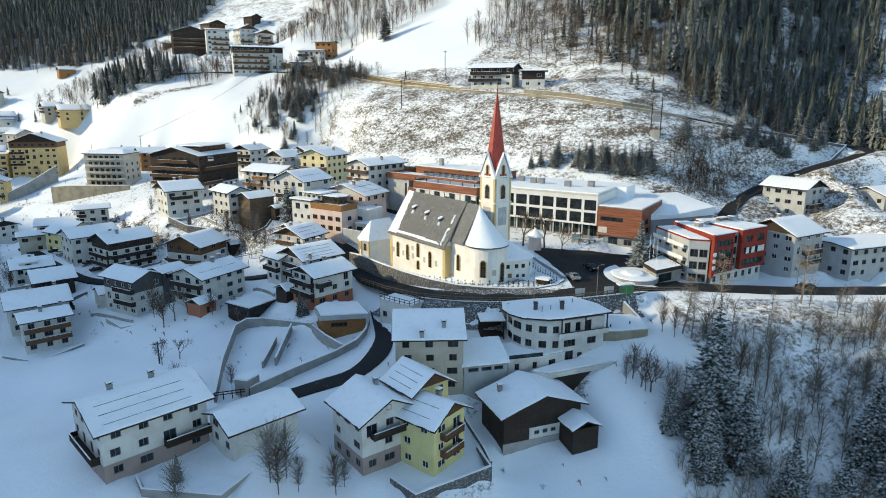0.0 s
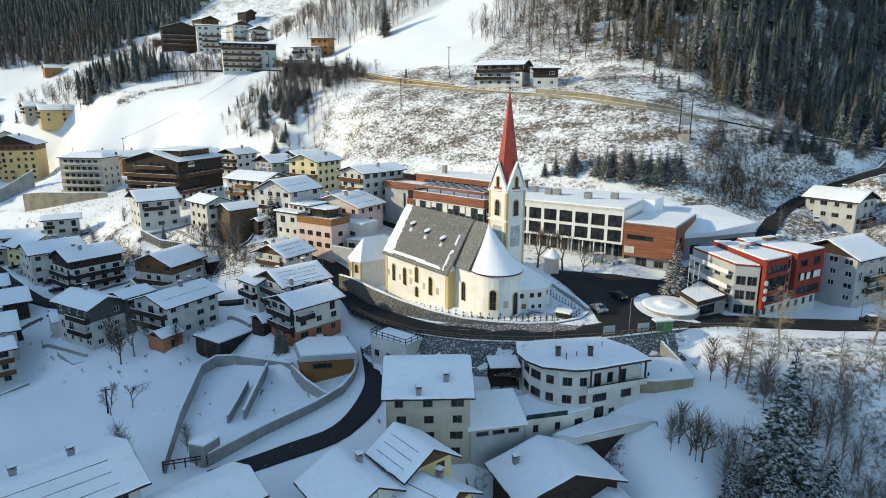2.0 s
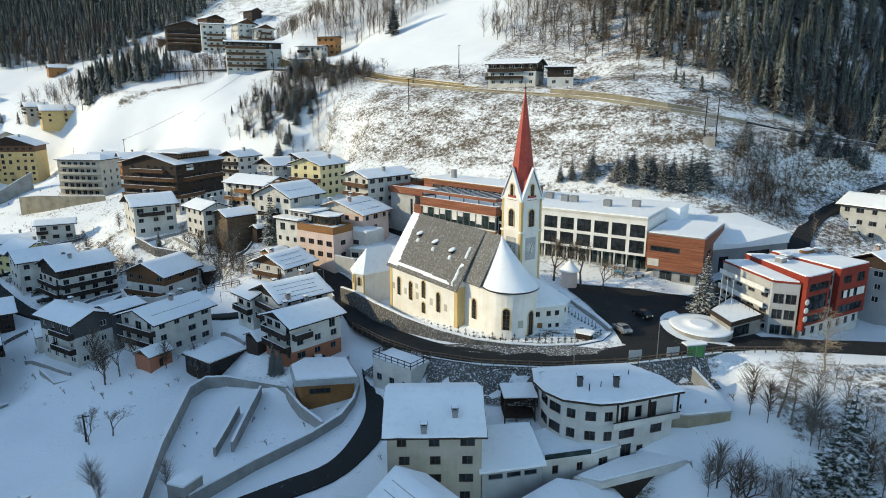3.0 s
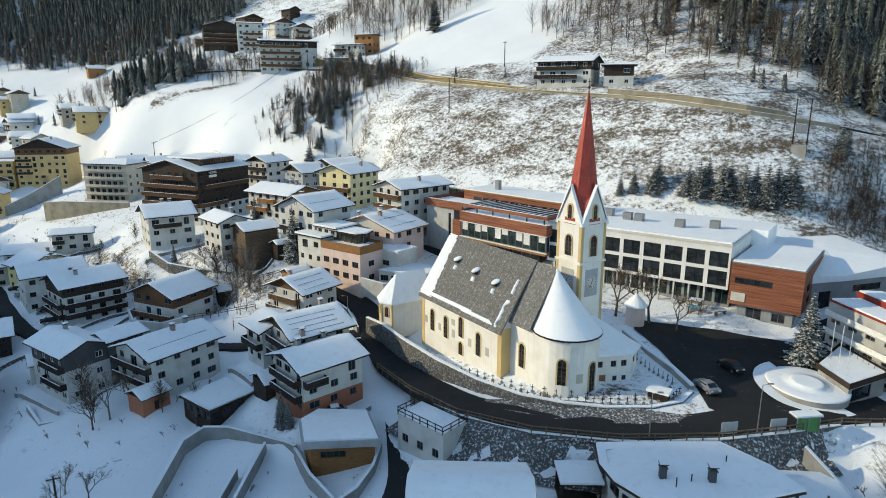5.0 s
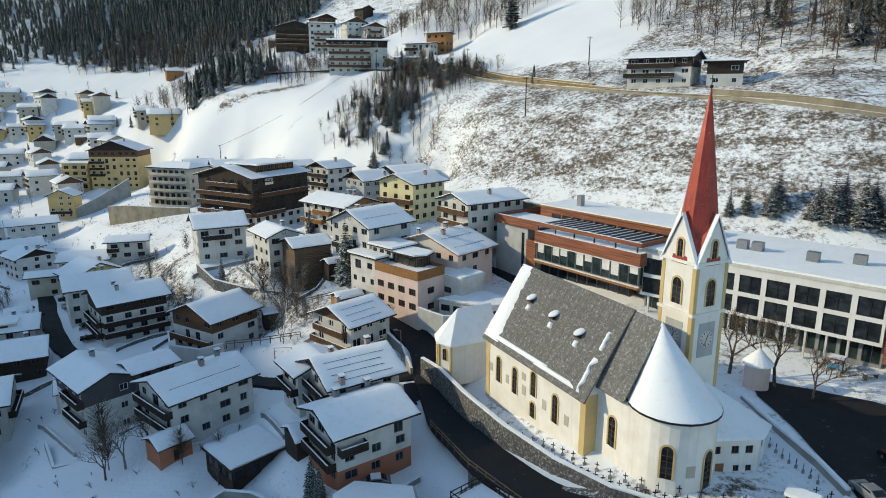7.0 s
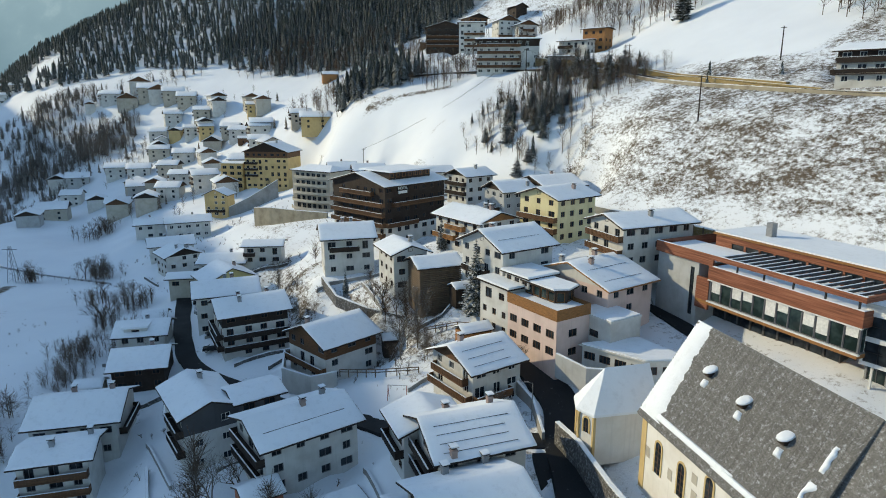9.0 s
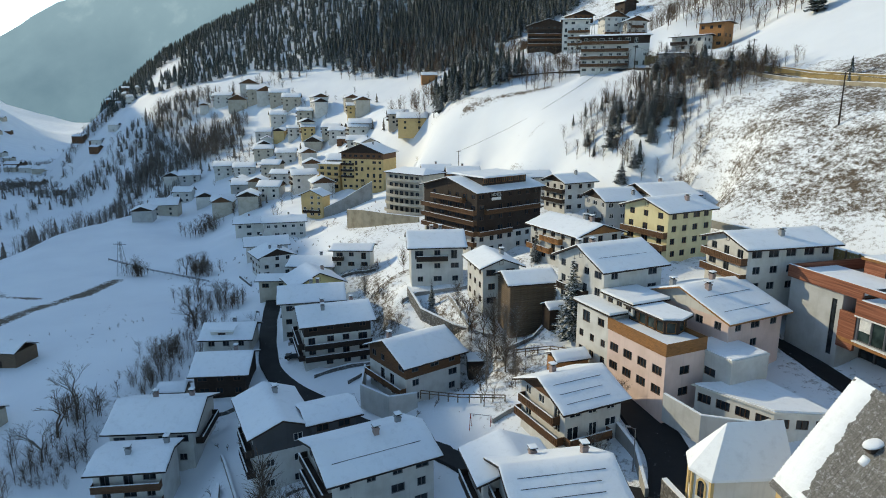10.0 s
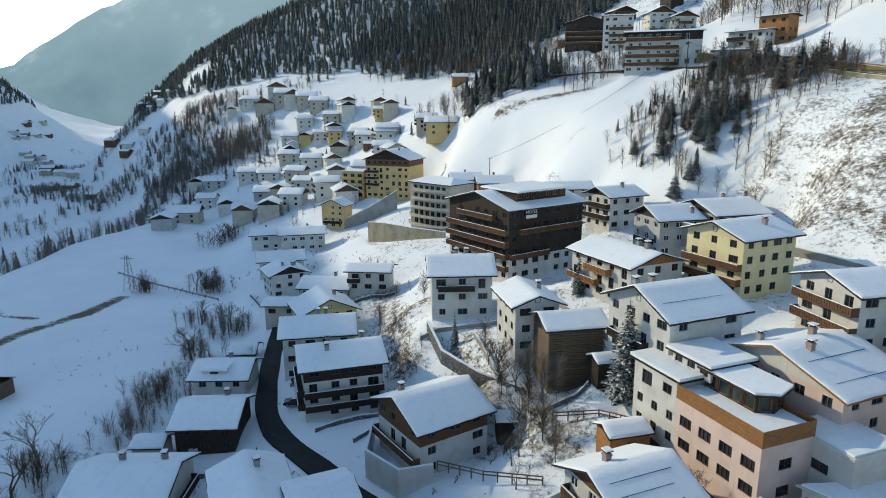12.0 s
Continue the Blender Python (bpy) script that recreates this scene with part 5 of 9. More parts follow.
    b = B()
    lo = [b.verts.new((x, y, 4.85)) for x, y in grow(S, 0.5)]
    hi = [b.verts.new((x, y, 5.1)) for x, y in grow(S, 0.45)]
    peak = b.verts.new((29.2, 13.6, 9.6))
    for k in range(5):
        b.faces.new((lo[k], lo[(k + 1) % 5], hi[(k + 1) % 5], hi[k]))
        b.faces.new((hi[k], hi[(k + 1) % 5], peak))
    part("sacristy_snow", b, ROOF_SNOW, church, "snow on the hipped sacristy roof")
    m, width = edge_frame(S[1], S[2])
    b = B()
    quad_box(b, -1.9, -0.06, -0.4, -0.9, 0.0, 1.7)
    part("door", b, OWOOD, church, "wooden sacristy door", m=m)
    # tower
    tx, ty, h, TH = 25.3, 14.3, 2.65, 24.0
    T = [(tx - h, ty - h), (tx + h, ty - h), (tx + h, ty + h), (tx - h, ty + h)]
    b = B()
    for k in range(4):
        m, width = edge_frame(T[k], T[(k + 1) % 4])
        panel(b, m, width, -2.5, TH)
        g = [b.verts.new(m @ Vector(v)) for v in ((-h, 0, TH), (h, 0, TH), (0, 0, TH + 5.6))]
        b.faces.new(g)
    bmesh.ops.remove_doubles(b, verts=b.verts, dist=0.001)
    part("tower_wall", b, CREAM, church)
    for z in (TH - 6.4, TH - 0.1):
        b = B()
        r0, r1 = grow(T, 0.2), T
        prism(b, r0, z, z + 0.35)
        part("cornice", b, CREAM, church)
    for k in range(4):
        m, width = edge_frame(T[k], T[(k + 1) % 4])
        for x in (-h, h - 0.5):
            b = B()
            quad_box(b, x - 0.02, -0.05, -2.0, x + 0.52, 0.0, TH - 6.45)
            quad_box(b, x - 0.02, -0.05, TH - 6.0, x + 0.52, 0.0, TH - 0.15)
            part("corner_strip", b, OCHRE, church, m=m)
        arch_window(church, m @ pose(0, 0, TH - 5.3), 1.35, 3.3)
        arch_window(church, m @ pose(0, 0, TH + 0.6), 0.8, 2.2)
        if k in (0, 1):
            b = B()
            quad_box(b, -1.35, -0.05, TH - 11.8, 1.35, -0.003, TH - 7.4)
            face = part("clock_panel", b, GREYW, church, "grey painted clock panel", m=m)
            b = B()
            ring = [(1.05 * math.cos(2 * math.pi * i / 24), 1.05 * math.sin(2 * math.pi * i / 24)) for i in range(24)]
            lo = [b.verts.new((x, -0.06, TH - 9.5 + z)) for x, z in ring]
            hi = [b.verts.new((x, -0.12, TH - 9.5 + z)) for x, z in ring]
            b.faces.new(hi)
            for i in range(24):
                b.faces.new((lo[i], lo[(i + 1) % 24], hi[(i + 1) % 24], hi[i]))
            part("dial", b, WHITE, face)
            for i in range(12):
                a = 2 * math.pi * i / 12
                b = B()
                quad_box(b, -0.05, -0.14, 0.72, 0.05, -0.123, 0.98)
                part("hour_mark", b, DMETAL, face, m=pose(0, 0, TH - 9.5, 0, math.degrees(a), 0))
            for ang, ln in ((20, 0.65), (200, 0.85)):
                b = B()
                quad_box(b, -0.05, -0.17, -0.1, 0.05, -0.145, ln)
                part("clock_pointer", b, DMETAL, face, m=pose(0, 0, TH - 9.5, 0, ang, 0))
        # snowy gable edge
        for s in (-1, 1):
            b = B()
            p, q = Vector((s * (h + 0.25), -0.28, TH - 0.35)), Vector((0, -0.28, TH + 5.75))
            vs = []
            for v in (p, q):
                for dy in (0, 0.55):
                    for dz in (0, 0.22):
                        vs.append(b.verts.new(v + Vector((0, dy, dz))))
            for f in ((0, 1, 3, 2), (4, 6, 7, 5), (0, 4, 5, 1), (2, 3, 7, 6), (1, 5, 7, 3), (0, 2, 6, 4)):
                b.faces.new([vs[i] for i in f])
            part("gable_verge", b, ROOF_SNOW, church, "thin snow on the gable verge", m=m)
    # the octagonal red spire, rising behind four gables
    b = B()
    tipz = 44.2
    for j, (z, r) in enumerate(((TH - 0.2, 3.0), (TH + 5.6, 2.2), (TH + 12.0, 1.28), (tipz, 0.06))):
        rg = [b.verts.new((tx + r * math.cos(math.pi / 8 + math.pi * k / 4), ty + r * math.sin(math.pi / 8 + math.pi * k / 4), z)) for k in range(8)]
        if j:
            for k in range(8):
                b.faces.new((last[k], last[(k + 1) % 8], rg[(k + 1) % 8], rg[k]))
        last = rg
    b.faces.new(last)
    part("spire", b, SPIRE, church, "red-painted eight-sided spire")
    for k in range(4):
        # valleys of the spire run down between the gables
        m, width = edge_frame(T[k], T[(k + 1) % 4])
        b = B()
        for s in (-1, 1):
            f = [b.verts.new(m @ Vector(v)) for v in ((0, -0.15, TH + 5.6), (s * (h + 0.12), -0.12, TH - 0.1), (0, h, TH + 7.4))]
            b.faces.new(f if s > 0 else f[::-1])
        part("gable_roof", b, SPIRE, church)
    b = B()
    beam(b, (tx, ty, tipz - 0.1), (tx, ty, tipz + 1.5), 0.05)
    part("finial", b, DMETAL, church)
    b = B()
    bmesh.ops.create_icosphere(b, subdivisions=2, radius=0.22, matrix=Matrix.Translation((tx, ty, tipz + 0.2)))
    part("finial_ball", b, DMETAL, church)
    b = B()
    quad_box(b, tx - 0.35, ty - 0.04, tipz + 1.0, tx + 0.35, ty + 0.04, tipz + 1.1)
    part("finial_cross", b, DMETAL, church)
    return church


build_church()


def build_chapel():
    """The small chapel with a polygonal end west of the nave."""
    chapel = thing("chapel", -18.6, 173.0, 1.3, -51.9, "small cream chapel with steep snowy roof", "chapel")
    R = [(-2.5, -3.3), (0.2, -4.3), (2.4, -3.3), (2.6, 5.0), (-2.6, 5.0)]
    ring_walls(chapel, R, -2.5, 4.6, CREAM, {})
    for k in range(3):
        m, w = edge_frame(R[k], R[k + 1])
        if k != 2:
            arch_window(chapel, m @ pose(0, 0, 1.8), 0.8, 2.0)
    b = B()
    lo = [b.verts.new((x, y, 4.5)) for x, y in grow(R, 0.5)]
    hi = [b.verts.new((x, y, 4.8)) for x, y in grow(R, 0.45)]
    p, q = b.verts.new((0, -0.9, 9.8)), b.verts.new((0, 5.4, 9.8))
    for k in range(5):
        b.faces.new((lo[k], lo[(k + 1) % 5], hi[(k + 1) % 5], hi[k]))
    b.faces.new((hi[0], hi[1], p))
    b.faces.new((hi[1], hi[2], p))
    b.faces.new((hi[2], hi[3], q, p))
    b.faces.new((hi[3], hi[4], q))
    b.faces.new((hi[4], hi[0], p, q))
    part("roof_snow", b, ROOF_SNOW, chapel, "even snow on the chapel roof")
    for k in range(5):
        b = B()
        x, y = R[k]
        quad_box(b, x - 0.18, y - 0.18, -2, x + 0.18, y + 0.18, 4.5)
        part("corner_strip", b, OCHRE, chapel)


build_chapel()

# ---- walls that hold the terraces ----
def wall_line(name, label, mat, thick, deep, pts, snow=0.18, category="wall", closed=False):
    """A wall along (x, y, top z), with a cap of snow."""
    ob = tagged(new(name), label, category, kind="structure")
    P = [Vector(p) for p in pts]
    if closed:
        P.append(P[0].copy())
    nrm = []
    for k in range(len(P)):
        d = P[min(k + 1, len(P) - 1)] - P[max(k - 1, 0)]
        nrm.append(Vector((-d.y, d.x, 0)).normalized() * thick / 2)

    def strip(bm, wide, z0, z1):
        rows = [[bm.verts.new(Vector((p.x, p.y, p.z)) + n * s * wide + Vector((0, 0, z))) for s, z in ((-1, z0), (1, z0), (1, z1), (-1, z1))] for p, n in zip(P, nrm)]
        for a, b in zip(rows, rows[1:]):
            for j in range(4):
                bm.faces.new((a[j], a[(j + 1) % 4], b[(j + 1) % 4], b[j]))
        bm.faces.new(rows[0])
        bm.faces.new(rows[-1][::-1])
    bm = B()
    strip(bm, 1.0, -deep, 0.0)
    part("wall_body", bm, mat, ob)
    if snow:
        bm = B()
        strip(bm, 0.86, 0.003, snow)
        part("snow_cap", bm, ROOF_SNOW, ob)
    return ob


def fence_line(name, label, mat, pts, high=1.1, step=2.0, rails=(0.45, 0.95), post=0.07, snow=True):
    ob = tagged(new(name), label, "fence")
    P = [Vector(p) for p in pts]
    run = []
    for a, b in zip(P, P[1:]):
        n = max(1, round((b - a).length / step))
        run += [a.lerp(b, k / n) for k in range(n)]
    run.append(P[-1])
    for p in run:
        bm = B()
        quad_box(bm, p.x - post, p.y - post, p.z - 0.5, p.x + post, p.y + post, p.z + high)
        part("post", bm, mat, ob)
    for r in rails:
        for a, b in zip(P, P[1:]):
            d = (b - a).normalized()
            n = Vector((-d.y, d.x, 0)) * 0.05
            bm = B()
            z = Vector((0, 0, r))
            vs = [bm.verts.new(v) for v in (a - n + z, a + n + z, a + n + z + Vector((0, 0, 0.15)), a - n + z + Vector((0, 0, 0.15)), b - n + z, b + n + z, b + n + z + Vector((0, 0, 0.15)), b - n + z + Vector((0, 0, 0.15)))]
            for f in ((0, 1, 2, 3), (4, 7, 6, 5), (0, 4, 5, 1), (1, 5, 6, 2), (2, 6, 7, 3), (3, 7, 4, 0)):
                bm.faces.new([vs[i] for i in f])
            part("rail", bm, mat, ob)
    return ob


YARD = [(-25.5, 173.5, 1.5), (-21.5, 169.3, 1.7), (-16.2, 161.5, 1.8), (-9.5, 153.2, 1.8), (-2.5, 146.2, 1.8), (4, 141.6, 1.8), (10, 139.4, 1.9), (16, 138.6, 1.9), (22, 139.0, 2.0), (26.5, 140.6, 2.3), (28.6, 143.2, 2.7)]
wall_line("churchyard_wall", "rubble retaining wall of the churchyard with snow on top", RUBBLE, 0.7, 5.5, YARD)
wall_line("churchyard_wall", "low plastered churchyard wall beside the square", CONCRETE, 0.6, 3.0, [(28.8, 143.8, 3.2), (27.6, 149.5, 3.4), (25.0, 156, 3.8), (22.5, 163, 4.4)], 0.3)
wall_line("road_wall", "stone retaining wall under the road", RUBBLE, 0.6, 7.0, [(-13.0, 147.2, -1.2), (-5.4, 138.8, -0.3), (5.0, 132.9, 0.7), (16.5, 130.7, 1.3), (28.5, 131.0, 1.9), (38, 133.2, 2.2), (46, 136.4, 1.9)], 0.1)
fence_line("road_fence", "weathered wooden railing along the road", GWOOD, [(-20.5, 157.6, -2.2), (-13.2, 147.0, -1.2), (-5.4, 138.6, -0.3), (5.0, 132.7, 0.7), (16.5, 130.5, 1.3), (28.5, 130.8, 1.9), (38, 133.0, 2.2), (46, 136.2, 1.9), (58, 138.2, 1.2)], 1.15)
wall_line("ramp_wall", "concrete wall beside a snowy forecourt", CONCRETE, 0.5, 6.0, [(39.5, 131.5, 1.2), (43, 126, -2.2), (47, 120.5, -5.0)], 0.12)
wall_line("car_park_wall", "concrete parapet round the snowy car park", CONCRETE, 0.45, 3.2, [(-41.3, 107.5, -8.6), (-44.8, 122, -8.1), (-48.0, 140.5, -7.7), (-46.5, 144.6, -7.6), (-42.5, 144.8, -7.5), (-32.0, 140.8, -7.2), (-29.5, 138.8, -6.6)])
wall_line("car_park_wall", "concrete wall between ramp and car park", CONCRETE, 0.4, 2.5, [(-34.8, 140.3, -7.3), (-34.6, 134, -7.6), (-34.0, 122.5, -8.1)])
wall_line("car_park_wall", "low concrete wall of a cellar ramp", CONCRETE, 0.4, 3.0, [(-37.0, 134.5, -8.2), (-36.6, 128, -8.3), (-36.4, 121.5, -8.5)])
wall_line("car_park_wall", "curved concrete wall beside the lane", CONCRETE, 0.45, 3.0, [(-35.6, 109.2, -8.4), (-29.0, 117.5, -8.0), (-22.0, 124.6, -7.4), (-18.2, 129.5, -6.8), (-16.8, 134.2, -6.2), (-16.6, 139, -5.6)])
wall_line("car_park_wall", "concrete wall below the garage forecourt", CONCRETE, 0.4, 2.5, [(-29.5, 138.4, -6.8), (-25.5, 132.5, -7.0), (-20.8, 127.4, -7.2)])
fence_line("car_park_fence", "dark timber fence by the car park", DWOOD, [(-41.3, 107.3, -9.5), (-35.4, 109.0, -9.4)], 1.0, 1.5)
wall_line("terrace_wall", "rubble terrace wall of a yellow house", RUBBLE, 0.5, 5.5, [(-7.6, 87.8, -12.9), (-3.7, 83.5, -12.9), (8.0, 90.9, -12.9), (6.2, 96.7, -12.9)], 0.15)
wall_line("terrace_wall", "dark concrete wall round a house terrace", CONCRETE, 0.4, 5.0, [(-44.0, 82.5, -9.2), (-41.8, 79.5, -9.2), (-30.2, 78.0, -9.2), (-27.7, 83.6, -9.2), (-31.5, 87.0, -9.1)], 0.12)
T = tagged(new("terrace"), "flat snowy terrace on dark concrete before a chalet", "terrace", kind="structure")
bm = B()
prism(bm, [(-43.6, 82.2), (-41.8, 79.9), (-30.4, 78.4), (-28.1, 83.4), (-31.6, 87.4), (-36.5, 90.0)], -15.0, -9.75)
part("terrace_body", bm, CONCRETE, T)
bm = B()
prism(bm, [(-43.5, 82.2), (-41.7, 80.1), (-30.6, 78.7), (-28.4, 83.4), (-31.7, 87.2), (-36.5, 89.8)], -9.747, -9.5)
part("terrace_snow", bm, ROOF_SNOW, T)
wall_line("garden_wall", "pale retaining wall below village houses", CONCRETE, 0.5, 4.0, [(-86.5, 156.5, -11.8), (-80.0, 151.0, -12.2), (-76.0, 153.0, -12.0)], 0.2)
wall_line("garden_wall", "concrete wall of a lower house terrace", CONCRETE, 0.5, 4.5, [(-105.0, 143.0, -16.5), (-95.0, 140.2, -16.8), (-88.5, 148.5, -15.5)], 0.2)
wall_line("garden_wall", "plastered terrace wall of a chalet", WHITE, 0.4, 4.5, [(-86.0, 190.5, -4.6), (-80.5, 183.0, -4.4), (-73.0, 181.6, -4.2), (-70.0, 185.5, -4.2)], 0.15)
wall_line("garden_wall", "snow-topped stone wall between gardens", RUBBLE, 0.5, 2.5, [(-93.0, 214.0, 4.0), (-84.0, 206.5, 2.6), (-74.0, 203.5, 2.0), (-66.0, 203.5, 1.6)], 0.2)
wall_line("street_wall", "concrete wall along the village street", CONCRETE, 0.45, 4.0, [(-49.5, 196.5, 4.2), (-39.5, 188.5, 2.4), (-31.0, 180.5, 0.6), (-27.5, 174.0, -0.8)], 0.12)
wall_line("terrace_wall", "pale concrete terrace front of a hotel", GREYW, 0.4, 4.0, [(-29.5, 187.5, 5.6), (-24.0, 184.2, 5.4), (-17.5, 186.5, 5.2), (-13.0, 193.0, 5.4)], 0.12)
wall_line("hillside_wall", "tan dry-grass bank held by a wall above the hillside road", DRYGRASS, 1.0, 3.5, [(-93, 375, 62.6), (-53, 340.8, 57.8), (-26, 307.8, 51.8), (2, 278.9, 48.2), (10, 272, 47.2)], 0.05)
def beside(line, off, dz, x0, x1, step=5):
    """Points beside a road's middle line, off metres to its left."""
    out = []
    for k in range(0, len(line) - 1, step):
        p, d = line[k], line[k + 1] - line[k]
        n = Vector((-d.y, d.x, 0)).normalized()
        if x0 < p.x < x1 and p.y > 215:
            out.append((p.x + n.x * off, p.y + n.y * off, p.z + dz))
    return out


HILL_ROAD = ROADS[3][3]
wall_line("hillside_wall", "long pale wall above the hillside road", TANWALL, 0.7, 3.0, beside(HILL_ROAD, 3.0, 1.9, 26, 84), 0.08)
# the hillside road stands on long walls
wall_line("hillside_wall", "long weathered wall under the hillside road", TANWALL, 0.6, 5.0, beside(HILL_ROAD, -2.7, 0.5, -58, 88), 0.08)
wall_line("hillside_wall", "snow-capped wall under the bending hill road", RUBBLE, 0.5, 4.0, beside(HILL_ROAD, -2.6, 0.7, 88, 146), 0.15)
wall_line("garden_wall", "tan retaining wall below an apartment house", TANWALL, 0.8, 9.0, [(-176, 286, 4.0), (-166, 283.5, 5.0), (-152, 281.5, 5.2), (-138, 280.5, 5.5)], 0.15)
wall_line("hillside_wall", "grassy bank wall above the hillside road", DRYGRASS, 1.2, 4.0, [(-52, 343, 57.6), (-24, 309, 52.2), (3, 280, 48.8)], 0.1)
wall_line("slope_wall", "timber-braced earth wall at the slope's foot", DRYGRASS, 1.2, 7.0, [(-23, 238.5, 20.0), (-11, 229.8, 19.5), (1, 221.3, 19.0)], 0.1)
for k in range(13):
    f = k / 12
    bm = B()
    quad_box(bm, -0.14, -0.14, -5.5, 0.14, 0.14, 0.4)
    tagged(part("wall_post", bm, GWOOD, m=pose(-23.2 + 23.6 * f, 237.7 - 17.4 * f, 19.9 - f)), "weathered timber post bracing an earth wall", "post", "earth wall posts")
wall_line("slope_wall", "concrete wall at the edge of the slope", CONCRETE, 0.6, 5.0, [(-60, 262, 19.5), (-44, 256, 19.0), (-32, 250, 18.5), (-20.5, 243.5, 18.0)], 0.15)
wall_line("garden_wall", "steep grey wall beside an ochre house", CONCRETE, 0.8, 14.0, [(-217, 309, -4.5), (-206, 317, 2), (-196, 325, 9.5)], 0.2)
fence_line("garden_fence", "wooden garden fence in snow", GWOOD, [(-70, 186.5, -5.2), (-62, 186, -3.6), (-54, 187.5, -2.2)], 1.0)
fence_line("garden_fence", "wooden garden fence on a bank", GWOOD, [(-58, 198, 1.0), (-52, 200, 2.4), (-47, 199, 3.2)], 1.0)


# ---- modern buildings round the square ----
def flat_roof(parent, ring, z, edge=0.25, mat=None, snow=0.3, parapet=0.45):
    slab(parent, "roof_edge", grow(ring, edge), z, z + parapet, mat or METAL)
    bm = B()
    prism(bm, grow(ring, edge - 0.25), z + parapet + 0.003, z + parapet + snow)
    part("roof_snow", bm, ROOF_SNOW, parent, "even layer of snow")


def build_hall():
    """Town hall: larch band over a long glass front, grey stair block, roof terrace under beams."""
    T = thing("town_hall", -18.4, 215.4, 6.5, -41.5, "modern town hall clad in red-brown larch boards", "building")
    Lh, D = 38.5, 17.0
    ring_walls(T, [(0.2, 0.25), (10.0, 0.25), (10.0, D), (0.2, D)], -4, 11.2, GREYW, {0: [(0.86, 1.2, 0.9, 8.6, 0)]}, DMETAL, label="pale grey plastered stair block")
    ring_walls(T, [(10.0, 4.5), (Lh - 5, 4.5), (Lh - 5, D), (10.0, D)], -4, 4.2, DGREY, {0: row(0.2, 2.3, 3.0, 9, mull=0)}, DMETAL, label="dark recessed ground floor")
    slab(T, "soffit", [(10.1, -0.1), (Lh, -0.1), (Lh, D), (10.1, D)], 4.2, 4.75, OWOOD, "timber soffit of the projecting floor")
    box = [(10.0, 0.1), (Lh, 0.1), (Lh, D), (10.0, D)]
    ring_walls(T, box, 4.75, 8.6, FRAMEG, {0: [(0.105 + 0.89 * (k + 0.5) / 12, 4.95, 2.02, 3.45, 0) for k in range(12)], 1: row(4.95, 2.5, 3.45, 6, 0.02, 0.98, 0)}, FRAMEG, GREENGLASS, label="grey frame of the glass band")
    slab(T, "larch_pier", [(9.95, -0.05), (12.7, -0.05), (12.7, 0.4), (9.95, 0.4)], 3.2, 8.6, REDWOOD, "larch boards beside the glass")
    for z in (4.72, 8.45):
        slab(T, "glass_edge", [(12.6, -0.28), (Lh + 0.3, -0.28), (Lh + 0.3, 0.12), (12.6, 0.12)], z, z + 0.22, FRAMEW, "white edge of the glass front")
    # blinds half drawn behind the panes
    rng = random.Random(9)
    for k in range(12):
        if k % 3 != 1:
            x = 10.0 + (0.105 + 0.89 * (k + 0.5) / 12) * (Lh - 10.0)
            slab(T, "blind", [(x - 0.85, 0.19), (x + 0.85, 0.19), (x + 0.85, 0.235), (x - 0.85, 0.235)], 8.35 - rng.uniform(1.2, 2.6), 8.38, FRAMEW, "pale roller blind")
    # larch band with a long open slot to the terrace
    band = [(12.6, -0.3), (Lh + 0.35, -0.3), (Lh + 0.35, D), (12.6, D)]
    ring_walls(T, band, 8.68, 11.0, REDWOOD, {}, label="red-brown larch boards")
    slab(T, "terrace_snow", [(13.0, 0.2), (Lh, 0.2), (Lh, 8.8), (13.0, 8.8)], 10.2, 10.9, ROOF_SNOW, "snow on the roof terrace")
    slab(T, "parapet_snow", [(12.8, -0.28), (Lh + 0.3, -0.28), (Lh + 0.3, 0.1), (12.8, 0.1)], 11.003, 11.12, ROOF_SNOW)
    for x in (18.0, 23.0, 28.0, 33.0, 37.8):
        slab(T, "post", [(x, -0.1), (x + 0.22, -0.1), (x + 0.22, 0.12), (x, 0.12)], 11.0, 12.15, DMETAL)
    slab(T, "larch_rail", [(0.0, -0.32), (Lh + 0.4, -0.32), (Lh + 0.4, 0.05), (0.0, 0.05)], 12.15, 12.95, REDWOOD, "long larch beam over the terrace")
    slab(T, "larch_rail", [(Lh + 0.02, 0.05), (Lh + 0.4, 0.05), (Lh + 0.4, 9.0), (Lh + 0.02, 9.0)], 12.15, 12.95, REDWOOD)
    slab(T, "larch_front", [(0.0, -0.3), (13.4, -0.3), (13.4, 0.03), (0.0, 0.03)], 11.0, 12.147, REDWOOD, "larch boards over the grey block")
    slab(T, "rail_snow", [(0.05, -0.3), (Lh + 0.35, -0.3), (Lh + 0.35, 0.03), (0.05, 0.03)], 12.953, 13.02, ROOF_SNOW)
    slab(T, "side_wall", [(0.0, 0.05), (0.3, 0.05), (0.3, D), (0.0, D)], 11.2, 12.95, REDWOOD)
    slab(T, "roof_snow", [(0.3, 0.3), (12.5, 0.3), (12.5, 8.8), (0.3, 8.8)], 11.3, 12.2, ROOF_SNOW, "even layer of snow")
    up = [(5.0, 9.0), (Lh + 0.4, 9.0), (Lh + 0.4, D + 3), (5.0, D + 3)]
    ring_walls(T, up, 10.2, 14.2, REDWOOD, {0: [(0.1 + 0.88 * (k + 0.5) / 10, 11.0, 2.6, 2.1, 0) for k in range(10)]}, DMETAL, label="larch-clad set-back storey")
    flat_roof(T, up, 14.2, 0.4, OWOOD, 0.25, 0.35)
